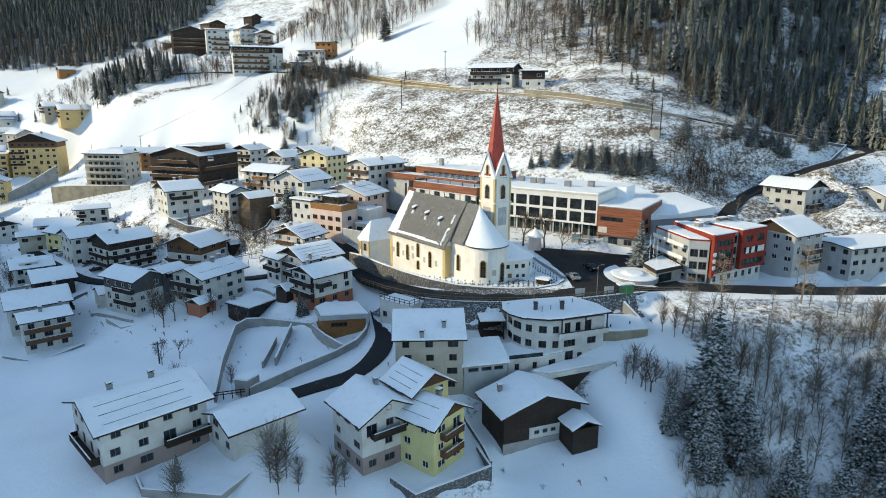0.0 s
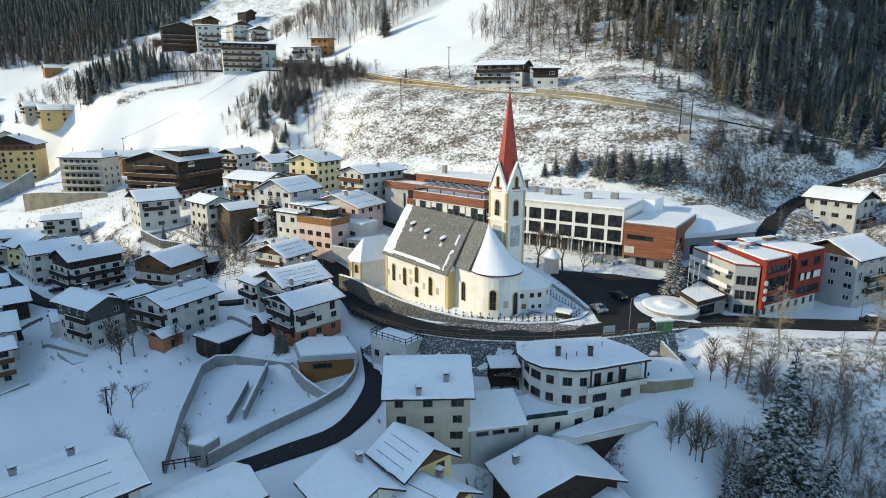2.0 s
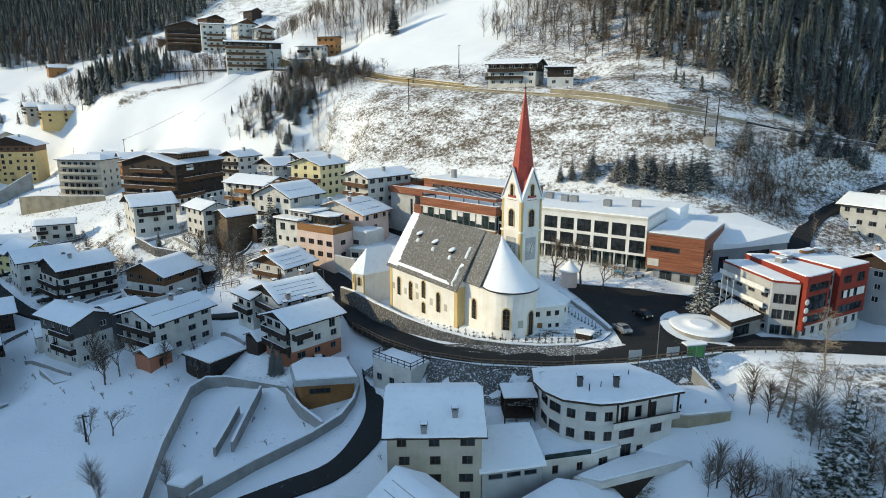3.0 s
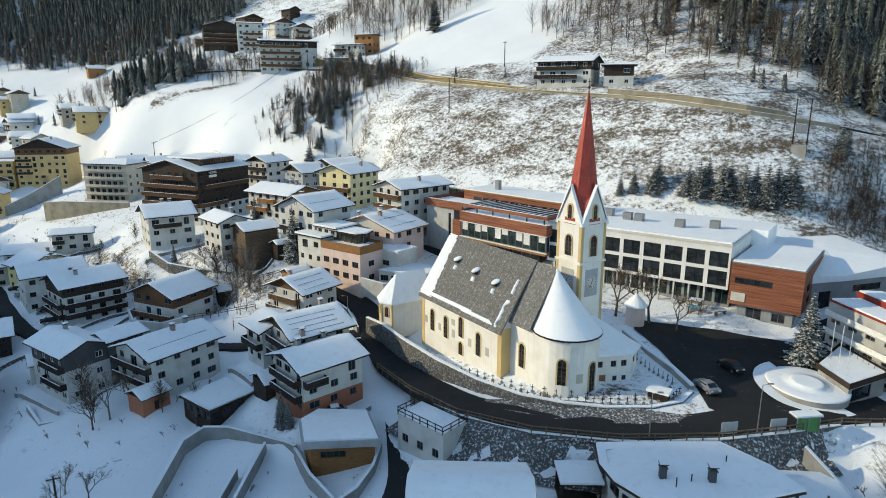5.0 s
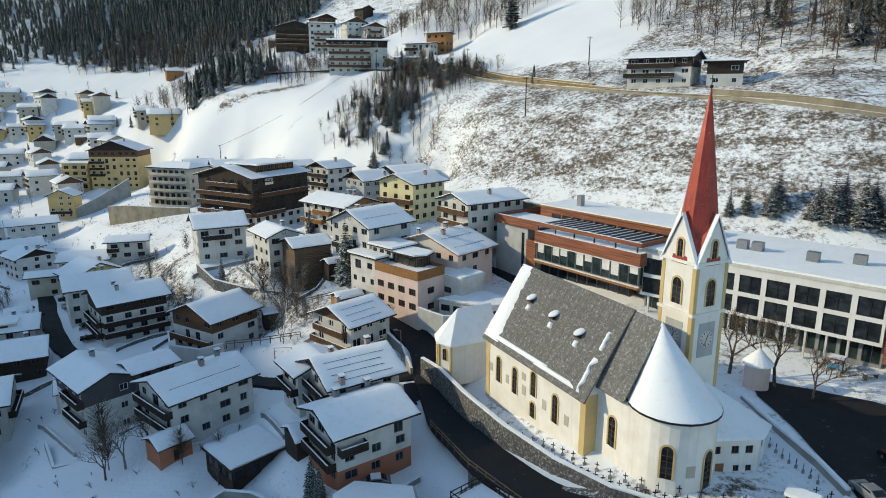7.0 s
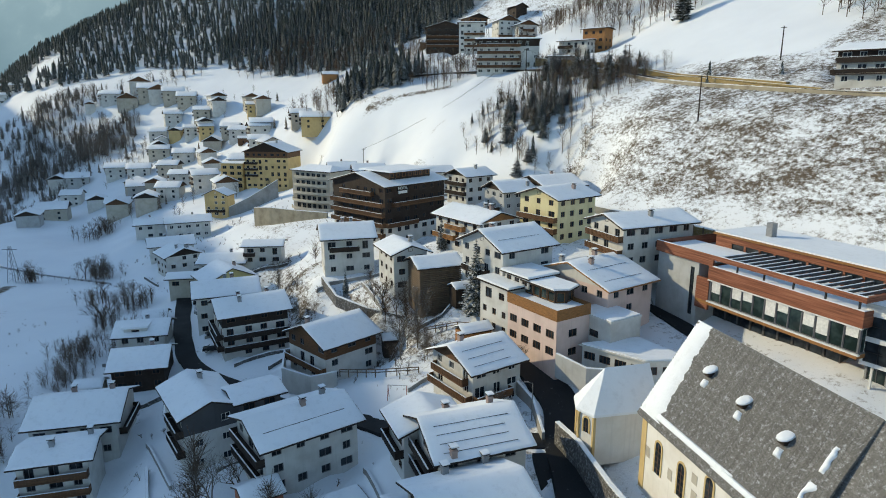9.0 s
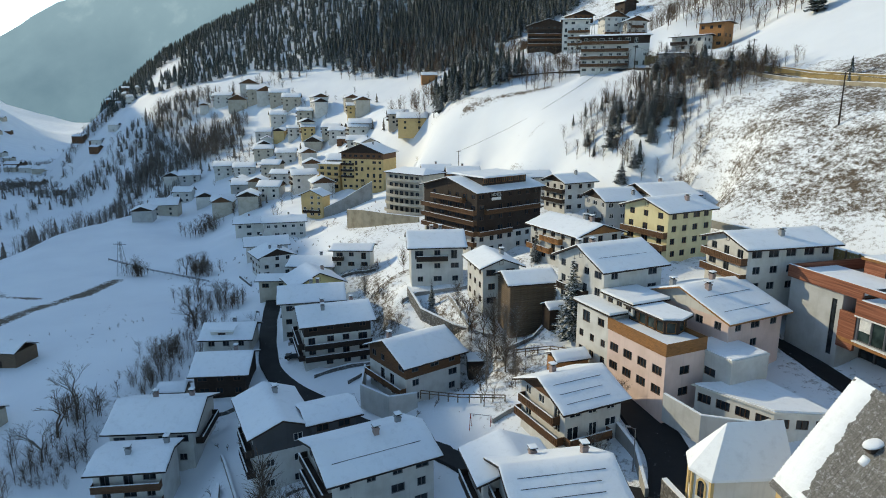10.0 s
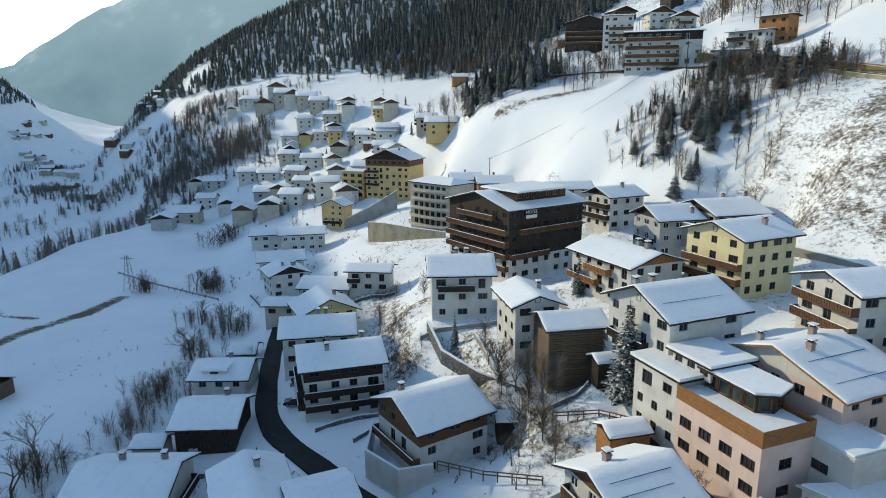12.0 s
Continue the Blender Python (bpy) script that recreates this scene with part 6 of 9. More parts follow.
    for k in range(15):
        bm = B()
        x = 14.2 + k * 1.62
        quad_box(bm, x, 0.05, 12.35, x + 0.16, 8.98, 12.75)
        part("pergola_beam", bm, DGREY, T)
        bm = B()
        quad_box(bm, x, 0.1, 12.753, x + 0.16, 8.9, 12.84)
        part("beam_snow", bm, ROOF_SNOW, T)
    bm = B()
    quad_box(bm, 12, 13, 14.6, 13.2, 14.2, 17.2)
    part("roof_vent", bm, METAL, T)


build_hall()


def build_school():
    T = thing("school", 11.0, 191.3, 6.0, -32.1, "long white school with a grid of large windows", "school")
    Ls, D = 37.2, 16.0
    low = [(0, 2.2), (Ls, 2.2), (Ls, D), (0, D)]
    ring_walls(T, low, -3, 3.7, GREY, {0: row(0.2, 2.4, 3.1, 13, mull=1)}, FRAMEG, GREENGLASS, label="recessed grey ground floor")
    body = [(0, 0), (Ls, 0), (Ls, D), (0, D)]
    bays = 9
    ring_walls(T, body, 3.7, 11.8, BRIGHTW, {0: row(4.25, 3.35, 2.85, bays, mull=1, bars=1) + row(7.8, 3.35, 2.85, bays, mull=1, bars=1)}, DMETAL, label="white rendered grid front", deep=0.7)
    flat_roof(T, body, 11.8, 0.15, WHITE, 0.35, 0.5)
    slab(T, "back_roof_snow", [(-2, D), (Ls + 3, D), (Ls + 3, D + 9), (-2, D + 9)], 6.0, 12.6, ROOF_SNOW, "deep snow on the rear roof")
    for x, y in ((3.0, 10.5), (8.5, 12.5), (13.5, 10.5), (16, 10.5), (25, 9), (31, 12)):
        bm = B()
        quad_box(bm, x - 0.9, y - 0.7, 12.3, x + 0.9, y + 0.7, 14.2)
        part("roof_vent", bm, METAL, T, "pale metal roof vent")
    for k in range(12):
        bm = B()
        x = 1.4 + k * 2.86
        quad_box(bm, x, 0.3, -2.5, x + 0.3, 0.6, 3.7)
        part("column", bm, WHITE, T)


build_school()


def build_cube():
    T = thing("school_hall", 42.5, 170.8, 4.6, -33.0, "red-brown timber-clad cube with a snowy flat roof", "building")
    low = [(1.5, 1.2), (10.6, 1.2), (10.6, 19), (1.5, 19)]
    ring_walls(T, low, -3, 2.9, GREY, {0: [(0.3, 0.2, 2.6, 2.2, 1), (0.75, 0.5, 2.2, 1.6, 1)], 1: row(0.5, 2.0, 1.6, 3, 0.1, 0.6)}, FRAMEG, label="grey recessed base")
    body = [(0, 0), (11.9, 0), (11.9, 20), (0, 20)]
    ring_walls(T, body, 2.9, 10.6, REDWOOD, {0: [(0.33, 6.9, 6.2, 1.1, 3)], 1: [(0.25, 6.0, 3.2, 1.4, 2), (0.6, 6.0, 3.2, 1.4, 2), (0.3, 3.6, 2.6, 1.4, 1)]}, DMETAL, label="red-brown larch boards")
    flat_roof(T, body, 10.6, 0.1, METAL, 0.22, 0.2)
    bm = B()
    quad_box(bm, 0.4, -0.12, 3.6, 2.8, -0.02, 5.2)
    part("notice_board", bm, WHITE, T, "white panel on the timber front")


build_cube()


def build_annex():
    """Gym: grey walls, a roof that lifts out of the slope under deep snow."""
    T = thing("gym_hall", 0, 0, 4.6, 0, "grey gym hall with a sloping snow roof", "building")
    R = [(56.5, 172.0), (64.0, 174.5), (78.0, 180.5), (73, 196), (56, 192)]
    ring_walls(T, R, -4, 6.6, GREY, {0: [(0.55, 0.2, 2.6, 4.6, 1)], 1: [(0.42, 4.2, 7.0, 1.3, 3), (0.9, 1.4, 2.6, 1.6, 1)]}, DMETAL)
    bm = B()
    G = grow(R, 0.3)
    hz = (8.2, 7.6, 9.0, 10.8, 10.6)
    lo = [bm.verts.new((x, y, 6.6)) for x, y in G]
    hi = [bm.verts.new((x, y, z)) for (x, y), z in zip(G, hz)]
    mid = bm.verts.new((66, 186, 10.2))
    for k in range(5):
        bm.faces.new((lo[k], lo[(k + 1) % 5], hi[(k + 1) % 5], hi[k]))
        bm.faces.new((hi[k], hi[(k + 1) % 5], mid))
    part("roof_snow", bm, ROOF_SNOW, T, "deep snow on the sloping roof", smooth=False)


build_annex()


def build_red():
    T = thing("apartment_block", 63.8, 145.2, 0.6, 31.0, "red and grey apartment block with a snowy flat roof", "building")
    a = [(0, 0), (7.6, 0), (9.5, 15.0), (6.5, 17.0)]
    mid = [(7.6, 0.9), (10.2, 0.9), (12.0, 15.0), (9.5, 15.0)]
    c = [(10.2, -0.2), (20.2, -0.2), (20.2, 12.5), (12.0, 15.0)]
    base = [(0.6, 0.5), (20.0, 0.5), (20.0, 12), (7.5, 14)]
    ring_walls(T, base, -5, 2.6, WHITE, {0: row(0.4, 1.2, 1.5, 7)}, FRAMEG, label="white base storey")
    ring_walls(T, a, 2.6, 11.7, REDPAINT, {0: [(0.53, 9.1, 6.2, 1.5, 3), (0.53, 5.4, 6.0, 2.9, 2, 1), (0.53, 3.0, 6.0, 1.5, 3)]}, DMETAL, label="red rendered front")
    ring_walls(T, mid, -4, 11.4, GREY, {0: [(0.5, z, 1.9, 2.0, 1) for z in (0.6, 3.4, 6.2, 9.0)]}, DMETAL, label="grey recessed stairwell")
    ring_walls(T, c, 2.6, 12.0, REDPAINT, {0: [(0.28, 9.2, 2.6, 1.5, 1), (0.74, 9.0, 2.6, 1.9, 1), (0.5, 6.2, 7.6, 1.7, 3), (0.5, 3.3, 8.2, 1.6, 4)]}, DMETAL, label="red rendered front")
    for x in (12.2, 14.4, 16.9, 18.2):
        slab(T, "shutter_panel", [(x, -0.26), (x + 1.2, -0.26), (x + 1.2, -0.203), (x, -0.203)], 6.3, 7.8, FRAMEW, "white sliding shutter")
    for ring, z in ((a, 11.7), (c, 12.0), (mid, 11.4)):
        flat_roof(T, ring, z, 0.12, REDPAINT if ring is not mid else METAL, 0.25, 0.3)
    # grey wing with white window panels, turned to the square
    g = [(-0.3, 0.9), (6.2, 16.2), (1.6, 18.4), (-3.2, 4.4)]
    ring_walls(T, g, -5, 10.6, GREYW, {3: row(0.6, 1.8, 1.9, 2, 0.05, 0.95) + row(3.6, 1.8, 1.9, 2, 0.05, 0.95) + row(6.6, 1.8, 1.9, 2, 0.05, 0.95), 2: row(1.2, 1.9, 1.6, 4) + row(4.2, 1.9, 1.6, 4) + row(7.2, 1.9, 1.6, 4)}, FRAMEG, label="pale grey wing")
    flat_roof(T, g, 10.6, 0.1, REDPAINT, 0.25, 0.3)
    for z in (2.4, 5.4, 8.4):
        m, width = edge_frame(g[2], g[3])
        bm = B()
        quad_box(bm, -width / 2 + 0.6, -1.1, z, width / 2 - 0.6, -0.003, z + 0.2)
        bal = part("balcony", bm, GREYW, T, m=m)
        bm = B()
        quad_box(bm, -width / 2 + 0.6, -1.12, z + 0.2, width / 2 - 0.6, -1.04, z + 1.1)
        part("railing", bm, FRAMEW, bal)
    bm = B()
    quad_box(bm, -0.5, -0.4, 2.0, 0.35, 0.4, 12.2)
    part("red_fin", bm, REDPAINT, T, "tall red corner fin")
    for z in (4.4, 6.0, 7.6):
        bm = B()
        beam(bm, (-0.1, -0.45, z), (-0.1, -0.62, z), 0.55, 16)
        part("sign_disc", bm, FRAMEW, T, "round pale sign on the red fin")
    for x, y, w, hgt, mat in ((4.6, 8.0, 1.6, 0.9, METAL), (8.4, 9.5, 2.2, 0.7, METAL), (15.0, 9.5, 3.0, 0.9, OWOOD), (17.5, 8.0, 1.2, 1.3, METAL)):
        bm = B()
        quad_box(bm, x, y, 11.9, x + w, y + 1.4, 12.3 + hgt)
        part("roof_box", bm, mat, T)
        bm = B()
        quad_box(bm, x - 0.05, y - 0.05, 12.303 + hgt, x + w + 0.05, y + 1.45, 12.45 + hgt)
        part("box_snow", bm, ROOF_SNOW, T)


build_red()


def build_round_house():
    T = thing("apartment_house", 0, 0, -9.0, 0, "white apartment house with a rounded corner", "house")
    curve = [(13.7, 126.5), (13.5, 122.6), (14.2, 119.6), (15.8, 117.3), (18.2, 116.0), (21.0, 115.5), (23.2, 115.8)]
    R = curve + [(32.2, 119.2), (29.4, 126.2), (16.5, 127.4)]
    up = lambda z, w=1.5: (0.5, z, w, 1.45)
    ring_walls(T, R, -4, 11.4, WHITE, {1: [(0.5, 8.9, 2.6, 1.5, 1), (0.5, 5.9, 2.6, 1.5, 1)], 2: [(0.5, 8.9, 2.3, 1.5, 1), (0.5, 5.9, 2.3, 1.5, 1)], 3: [up(8.9, 1.3), up(5.9, 1.3)],
               4: [up(8.9), up(5.9)], 5: [up(8.9, 1.2), up(5.9, 1.2)],
               6: [(0.14, 8.6, 1.3, 2.3, 1), (0.38, 8.9, 1.1, 1.8, 0), (0.62, 8.6, 1.5, 2.3, 1), (0.2, 5.9, 2.6, 1.4, 2), (0.72, 5.9, 2.0, 1.4, 1), (0.16, 2.8, 2.6, 2.2, 2), (0.45, 3.0, 1.1, 1.4), (0.75, 3.0, 2.0, 1.4, 1)]}, FRAMEB)
    roof = [(12.8, 129.2), (12.5, 124.4), (13.4, 119.7), (15.7, 116.4), (20.5, 114.3), (23.5, 114.6), (33.4, 118.2), (31.6, 122.6), (27.5, 127.7), (18.0, 128.4)]
    hz = [10.4, 10.5, 11.2, 11.5, 11.9, 12.0, 12.1, 12.2, 12.1, 11.2]
    for nm, lift, thick, mat, d, lab in (("roof", 0.0, 0.28, DWOOD, 0.0, "dark roof edge"), ("roof_snow", 0.285, 0.26, ROOF_SNOW, -0.1, "smooth snow on the shallow roof")):
        bm = B()
        lo = [bm.verts.new((x, y, z + lift)) for (x, y), z in zip(grow(roof, d), hz)]
        hi = [bm.verts.new((x, y, z + lift + thick)) for (x, y), z in zip(grow(roof, d - 0.08), hz)]
        cen = bm.verts.new((22.5, 121.4, 12.75 + lift + thick * 0.6))
        for k in range(len(roof)):
            j = (k + 1) % len(roof)
            bm.faces.new((lo[k], lo[j], hi[j], hi[k]))
            bm.faces.new((hi[k], hi[j], cen))
        bm.faces.new(lo[::-1])
        part(nm, bm, mat, T, lab)
    for x, y, z in ((23.6, 118.6, 14.4), (18.6, 119.4, 14.0)):
        add_chimney(T, x, y, 12.2, z, DGREY)
    for x, y in ((19.6, 117.6), (21.4, 118.4), (26.4, 122.5)):
        bm = B()
        beam(bm, (x, y, 12.3), (x, y, 13.7), 0.07)
        part("vent_pipe", bm, DMETAL, T)
    slab(T, "loggia_slab", [(22.6, 114.6), (33.0, 118.4), (32.2, 119.3), (23.0, 115.7)], 8.1, 8.35, WHITE)
    slab(T, "loggia_parapet", [(22.6, 114.6), (33.0, 118.4), (32.95, 118.55), (22.55, 114.75)], 8.353, 9.1, WHITE)
    slab(T, "loggia_rail", [(22.6, 114.55), (33.0, 118.35), (32.95, 118.5), (22.55, 114.7)], 9.103, 9.22, DWOOD)
    for (x, y) in ((23.1, 115.0), (28.0, 116.8), (32.6, 118.5)):
        bm = B()
        quad_box(bm, x - 0.12, y - 0.12, 9.2, x + 0.12, y + 0.12, 11.9)
        part("post", bm, DWOOD, T)
    # white deck over the lower storey, and the long terrace in front
    wing = [(12.6, 111.6), (19.6, 113.4), (24.0, 115.6), (23.0, 116.2), (14.6, 120.6), (10.6, 118.2)]
    ring_walls(T, wing, -4, 4.9, WHITE, {0: row(0.6, 0.9, 1.3, 2) + row(2.9, 0.9, 1.3, 2), 1: [(0.4, 2.9, 1.6, 1.3)]}, FRAMEB, label="white lower storey")
    flat_roof(T, wing, 4.9, 0.05, WHITE, 0.2, 0.35)
    bm = B()
    quad_box(bm, -3.4, -0.05, 5.25, 3.4, 0.05, 6.0)
    part("glass_rail", bm, GREENGLASS, T, "glass rail of the deck", m=edge_frame((12.6, 111.6), (19.6, 113.4))[0])
    slab(T, "terrace", [(16.6, 110.8), (20.0, 109.4), (33.6, 114.9), (32.2, 119.0), (24, 115.8)], 2.4, 3.3, WHITE, "projecting white terrace")
    slab(T, "terrace_snow", [(17.2, 111.0), (20.0, 109.9), (33.0, 115.2), (32.0, 118.6), (24, 115.5)], 3.303, 3.5, ROOF_SNOW)
    slab(T, "terrace_base", [(19.5, 111.2), (21.5, 110.8), (32.0, 115.4), (31.2, 118.2), (24, 115.4)], -6.0, 2.4, DWOOD, "dark planked base")
    W2 = thing("garage_wing", 0, 0, -9.3, 0, "grey garage wing with a lean-to snow roof", "garage")
    g = [(4.2, 108.6), (12.4, 110.6), (11.0, 117.4), (3.4, 116.0)]
    ring_walls(W2, g, -4, 5.2, GREYW, {0: [(0.22, 4.2, 2.0, 0.8, 0), (0.52, 4.2, 2.0, 0.8, 0), (0.8, 4.2, 1.8, 0.8, 0)]}, FRAMEG)
    bm = B()
    G = grow(g, 0.4)
    lo = [bm.verts.new((x, y, 5.2 + z)) for (x, y), z in zip(G, (0.3, 0.3, 2.3, 2.3))]
    hi = [bm.verts.new(v.co + Vector((0, 0, 0.35))) for v in lo]
    bm.faces.new(hi)
    bm.faces.new(lo[::-1])
    for k in range(4):
        bm.faces.new((lo[k], lo[(k + 1) % 4], hi[(k + 1) % 4], hi[k]))
    part("roof_snow", bm, ROOF_SNOW, W2)
    C = thing("carport", 10.4, 125.4, -5.0, 4, "open dark timber carport with a snowy lid", "carport")
    for z in (-4.0, 1.2, 4.4):
        slab(C, "deck", [(-2.4, -2.2), (2.4, -2.2), (2.4, 2.2), (-2.4, 2.2)], z, z + 0.25, DWOOD)
    for x in (-2.3, 2.3):
        for y in (-2.1, 2.1):
            bm = B()
            quad_box(bm, x - 0.1, y - 0.1, -4, x + 0.1, y + 0.1, 4.4)
            part("post", bm, DWOOD, C)
    slab(C, "back_panel", [(-2.3, 1.9), (2.3, 1.9), (2.3, 2.05), (-2.3, 2.05)], -4, 4.4, DWOOD)
    slab(C, "roof_snow", [(-2.6, -2.4), (2.6, -2.4), (2.6, 2.4), (-2.6, 2.4)], 4.653, 4.95, ROOF_SNOW)
    S = thing("workshop", 0, 0, -1.5, 0, "low grey-tan workshop with a snow-covered flat roof", "shed")
    r = [(29.0, 121.0), (35.0, 120.2), (41.8, 121.6), (41.6, 129.4), (31.0, 129.4)]
    ring_walls(S, r, -6.5, 0, TANWALL, {})
    slab(S, "roof_edge", grow(r, 0.12), 0, 0.18, GREYW)
    slab(S, "roof_snow", grow(r, 0.02), 0.183, 0.5, ROOF_SNOW)
    for x, y in ((34.2, 121.6), (38.6, 123.4)):
        bm = B()
        beam(bm, (x, y, 0.4), (x, y, 1.1), 0.14)
        part("vent_pipe", bm, DMETAL, S, "short dark vent pipe")



build_round_house()


def build_garage():
    G = thing("garage", 0, 0, -6.9, 0, "flat concrete garage with a timber front", "garage")
    r = [(-28.4, 139.4), (-26.0, 134.9), (-17.0, 136.6), (-20.2, 143.4), (-26.5, 143.4)]
    ring_walls(G, r, -3, 2.6, OWOOD, {1: [(0.35, 0.7, 3.6, 1.0, 3)]}, FRAMEB)
    slab(G, "roof_slab", [(-29.4, 140.6), (-26.9, 134.0), (-15.9, 135.9), (-19.6, 144.6), (-27.5, 144.2)], 2.6, 3.6, GREYW, "pale concrete roof slab")
    slab(G, "roof_snow", grow([(-29.4, 140.6), (-26.9, 134.0), (-15.9, 135.9), (-19.6, 144.6), (-27.5, 144.2)], -0.35), 3.603, 3.85, ROOF_SNOW)
    H = thing("terrace_house", -8.6, 138.2, -5.4, -38, "white flat-roofed annexe with a railed roof terrace", "building")
    r = [(-4.6, -2.8), (4.4, -2.8), (4.4, 2.2), (-4.6, 2.2)]
    ring_walls(H, r, -4, 4.6, WHITE, {0: row(0.8, 1.2, 1.3, 3)}, FRAMEG)
    flat_roof(H, r, 4.6, 0.1, WHITE, 0.2, 0.2)
    for a, b in zip(r, r[1:] + r[:1]):
        m, width = edge_frame(a, b)
        n = max(2, int(width / 1.4))
        for k in range(n):
            bm = B()
            x = -width / 2 + width * k / n
            quad_box(bm, x - 0.05, 0.0, 4.8, x + 0.05, 0.1, 6.0)
            part("post", bm, DWOOD, H, m=m)
        for z in (5.25, 5.85):
            bm = B()
            quad_box(bm, -width / 2, 0.02, z, width / 2, 0.08, z + 0.12)
            part("rail", bm, DWOOD, H, m=m)
    slab(G, "vestibule", [(-38.2, 109.4), (-35.6, 108.6), (-34.2, 111.6), (-37.0, 112.6)], -3.0, 0.1, CONCRETE)
    slab(G, "vestibule_snow", [(-38.2, 109.4), (-35.6, 108.6), (-34.2, 111.6), (-37.0, 112.6)], 0.103, 0.4, ROOF_SNOW)


build_garage()


def build_pink():
    T = thing("hotel", -47.4, 200.0, 3.4, -32.6, "pink and white hotel with an orange timber parapet", "hotel")
    white = [(0, 0), (8.4, 0), (8.4, 9), (0, 9)]
    ring_walls(T, white, -4, 9.0, WHITE, {0: row(0.6, 1.1, 1.2, 3) + row(3.4, 1.1, 1.2, 3) + [(0.3, 6.2, 1.9, 1.9, 1), (0.75, 6.6, 1.6, 1.3, 1)], 3: row(0.6, 1.1, 1.3, 3) + row(3.4, 1.1, 1.3, 3) + row(6.3, 1.1, 1.3, 3)}, FRAMEB, label="white rendered wing")
    slab(T, "roof_snow", grow(white, 0.5), 9.25, 9.65, ROOF_SNOW)
    slab(T, "roof", grow(white, 0.6), 9.0, 9.247, DWOOD)
    upper = [(3.5, 3.0), (10, 3.0), (10, 9), (3.5, 9)]
    ring_walls(T, upper, 9.0, 10.9, WHITE, {0: row(9.5, 1.3, 1.0, 3)}, FRAMEB, label="set-back top floor")
    slab(T, "roof_snow", grow(upper, 0.6), 11.1, 11.5, ROOF_SNOW)
    slab(T, "roof", grow(upper, 0.7), 10.9, 11.097, DWOOD)
    pink = [(8.4, -0.15), (20.8, -0.15), (20.8, 7.0), (8.4, 7.0)]
    ring_walls(T, pink, -4, 7.0, PINK, {0: row(0.9, 1.9, 1.35, 4, mull=2) + row(3.8, 1.9, 1.35, 4, mull=2), 1: [(0.5, 3.8, 1.8, 1.3), (0.5, 0.6, 1.8, 1.3)]}, FRAMEB, label="pale pink render")
    ring_walls(T, grow(pink, 0.12), 7.0, 8.9, OWOOD, {}, label="honey-coloured timber parapet")
    slab(T, "terrace_snow", grow(pink, -0.2), 7.6, 8.3, ROOF_SNOW)
    pent = [(9.0, 3.2), (16.5, 3.2), (17.5, 5.0), (16.5, 7.5), (9.0, 7.5)]
    ring_walls(T, pent, 8.0, 10.4, DWOOD, {0: row(8.4, 1.5, 1.7, 4, mull=0), 1: [(0.5, 8.4, 1.4, 1.7, 0)], 2: [(0.5, 8.4, 1.6, 1.7, 0)]}, OWOOD, GREENGLASS, label="glazed timber roof pavilion")
    slab(T, "roof", grow(pent, 0.7), 10.4, 10.65, DWOOD)
    slab(T, "roof_snow", grow(pent, 0.6), 10.653, 10.95, ROOF_SNOW)
    link = [(17.5, 7.0), (25.5, 7.0), (25.5, 14.0), (17.5, 14.0)]
    ring_walls(T, link, -4, 6.6, WHITE, {0: [(0.55, 3.4, 2.0, 1.2), (0.85, 0.2, 1.6, 2.4, 1)]}, FRAMEB, label="white link wing")
    flat_roof(T, link, 6.6, 0.1, WHITE, 0.2, 0.3)
    low = [(23, 3.5), (33, 6.5), (36.5, 12.5), (26.0, 13.0)]
    ring_walls(T, low, -4, 3.0, WHITE, {0: row(0.9, 1.9, 1.3, 4, mull=2), 1: row(0.9, 1.5, 1.3, 3)}, FRAMEB, label="low white restaurant wing")
    flat_roof(T, low, 3.0, 0.3, WHITE, 0.25, 0.2)


build_pink()



def stairway(x, y, z, x1, y1, z1, wide):
    """Outdoor steps from one point up to another, with cheek walls."""
    T = tagged(new("stairway"), "outdoor concrete steps with snowy cheek walls", "steps", kind="structure")
    n = max(4, round((z1 - z) / 0.18))
    a, b = Vector((x, y, z)), Vector((x1, y1, z1))
    d = Vector((x1 - x, y1 - y, 0))
    m = Matrix.Translation(a) @ Matrix.Rotation(math.atan2(d.y, d.x), 4, "Z")
    run = d.length / n
    for k in range(n):
        bm = B()
        quad_box(bm, k * run, -wide / 2, -1.5 + k * 0.1, (k + 1) * run, wide / 2, (k + 1) * (z1 - z) / n)
        part("step", bm, CONCRETE, T, m=m)
    for side in (-1, 1):
        bm = B()
        vs = [bm.verts.new((px, side * (wide / 2 + 0.16) + dy, pz)) for px, pz in ((-0.3, -1.5), (-0.3, 0.55), (d.length, z1 - z + 0.55), (d.length, -1.5)) for dy in (-0.12, 0.12)]
        for f in ((0, 2, 4, 6), (1, 7, 5, 3), (2, 3, 5, 4), (0, 1, 3, 2), (4, 5, 7, 6)):
            bm.faces.new([vs[i] for i in f])
        part("cheek_wall", bm, GREYW, T, m=m)


stairway(-15.7, 212.3, 4.4, -18.7, 220.2, 7.8, 2.4)


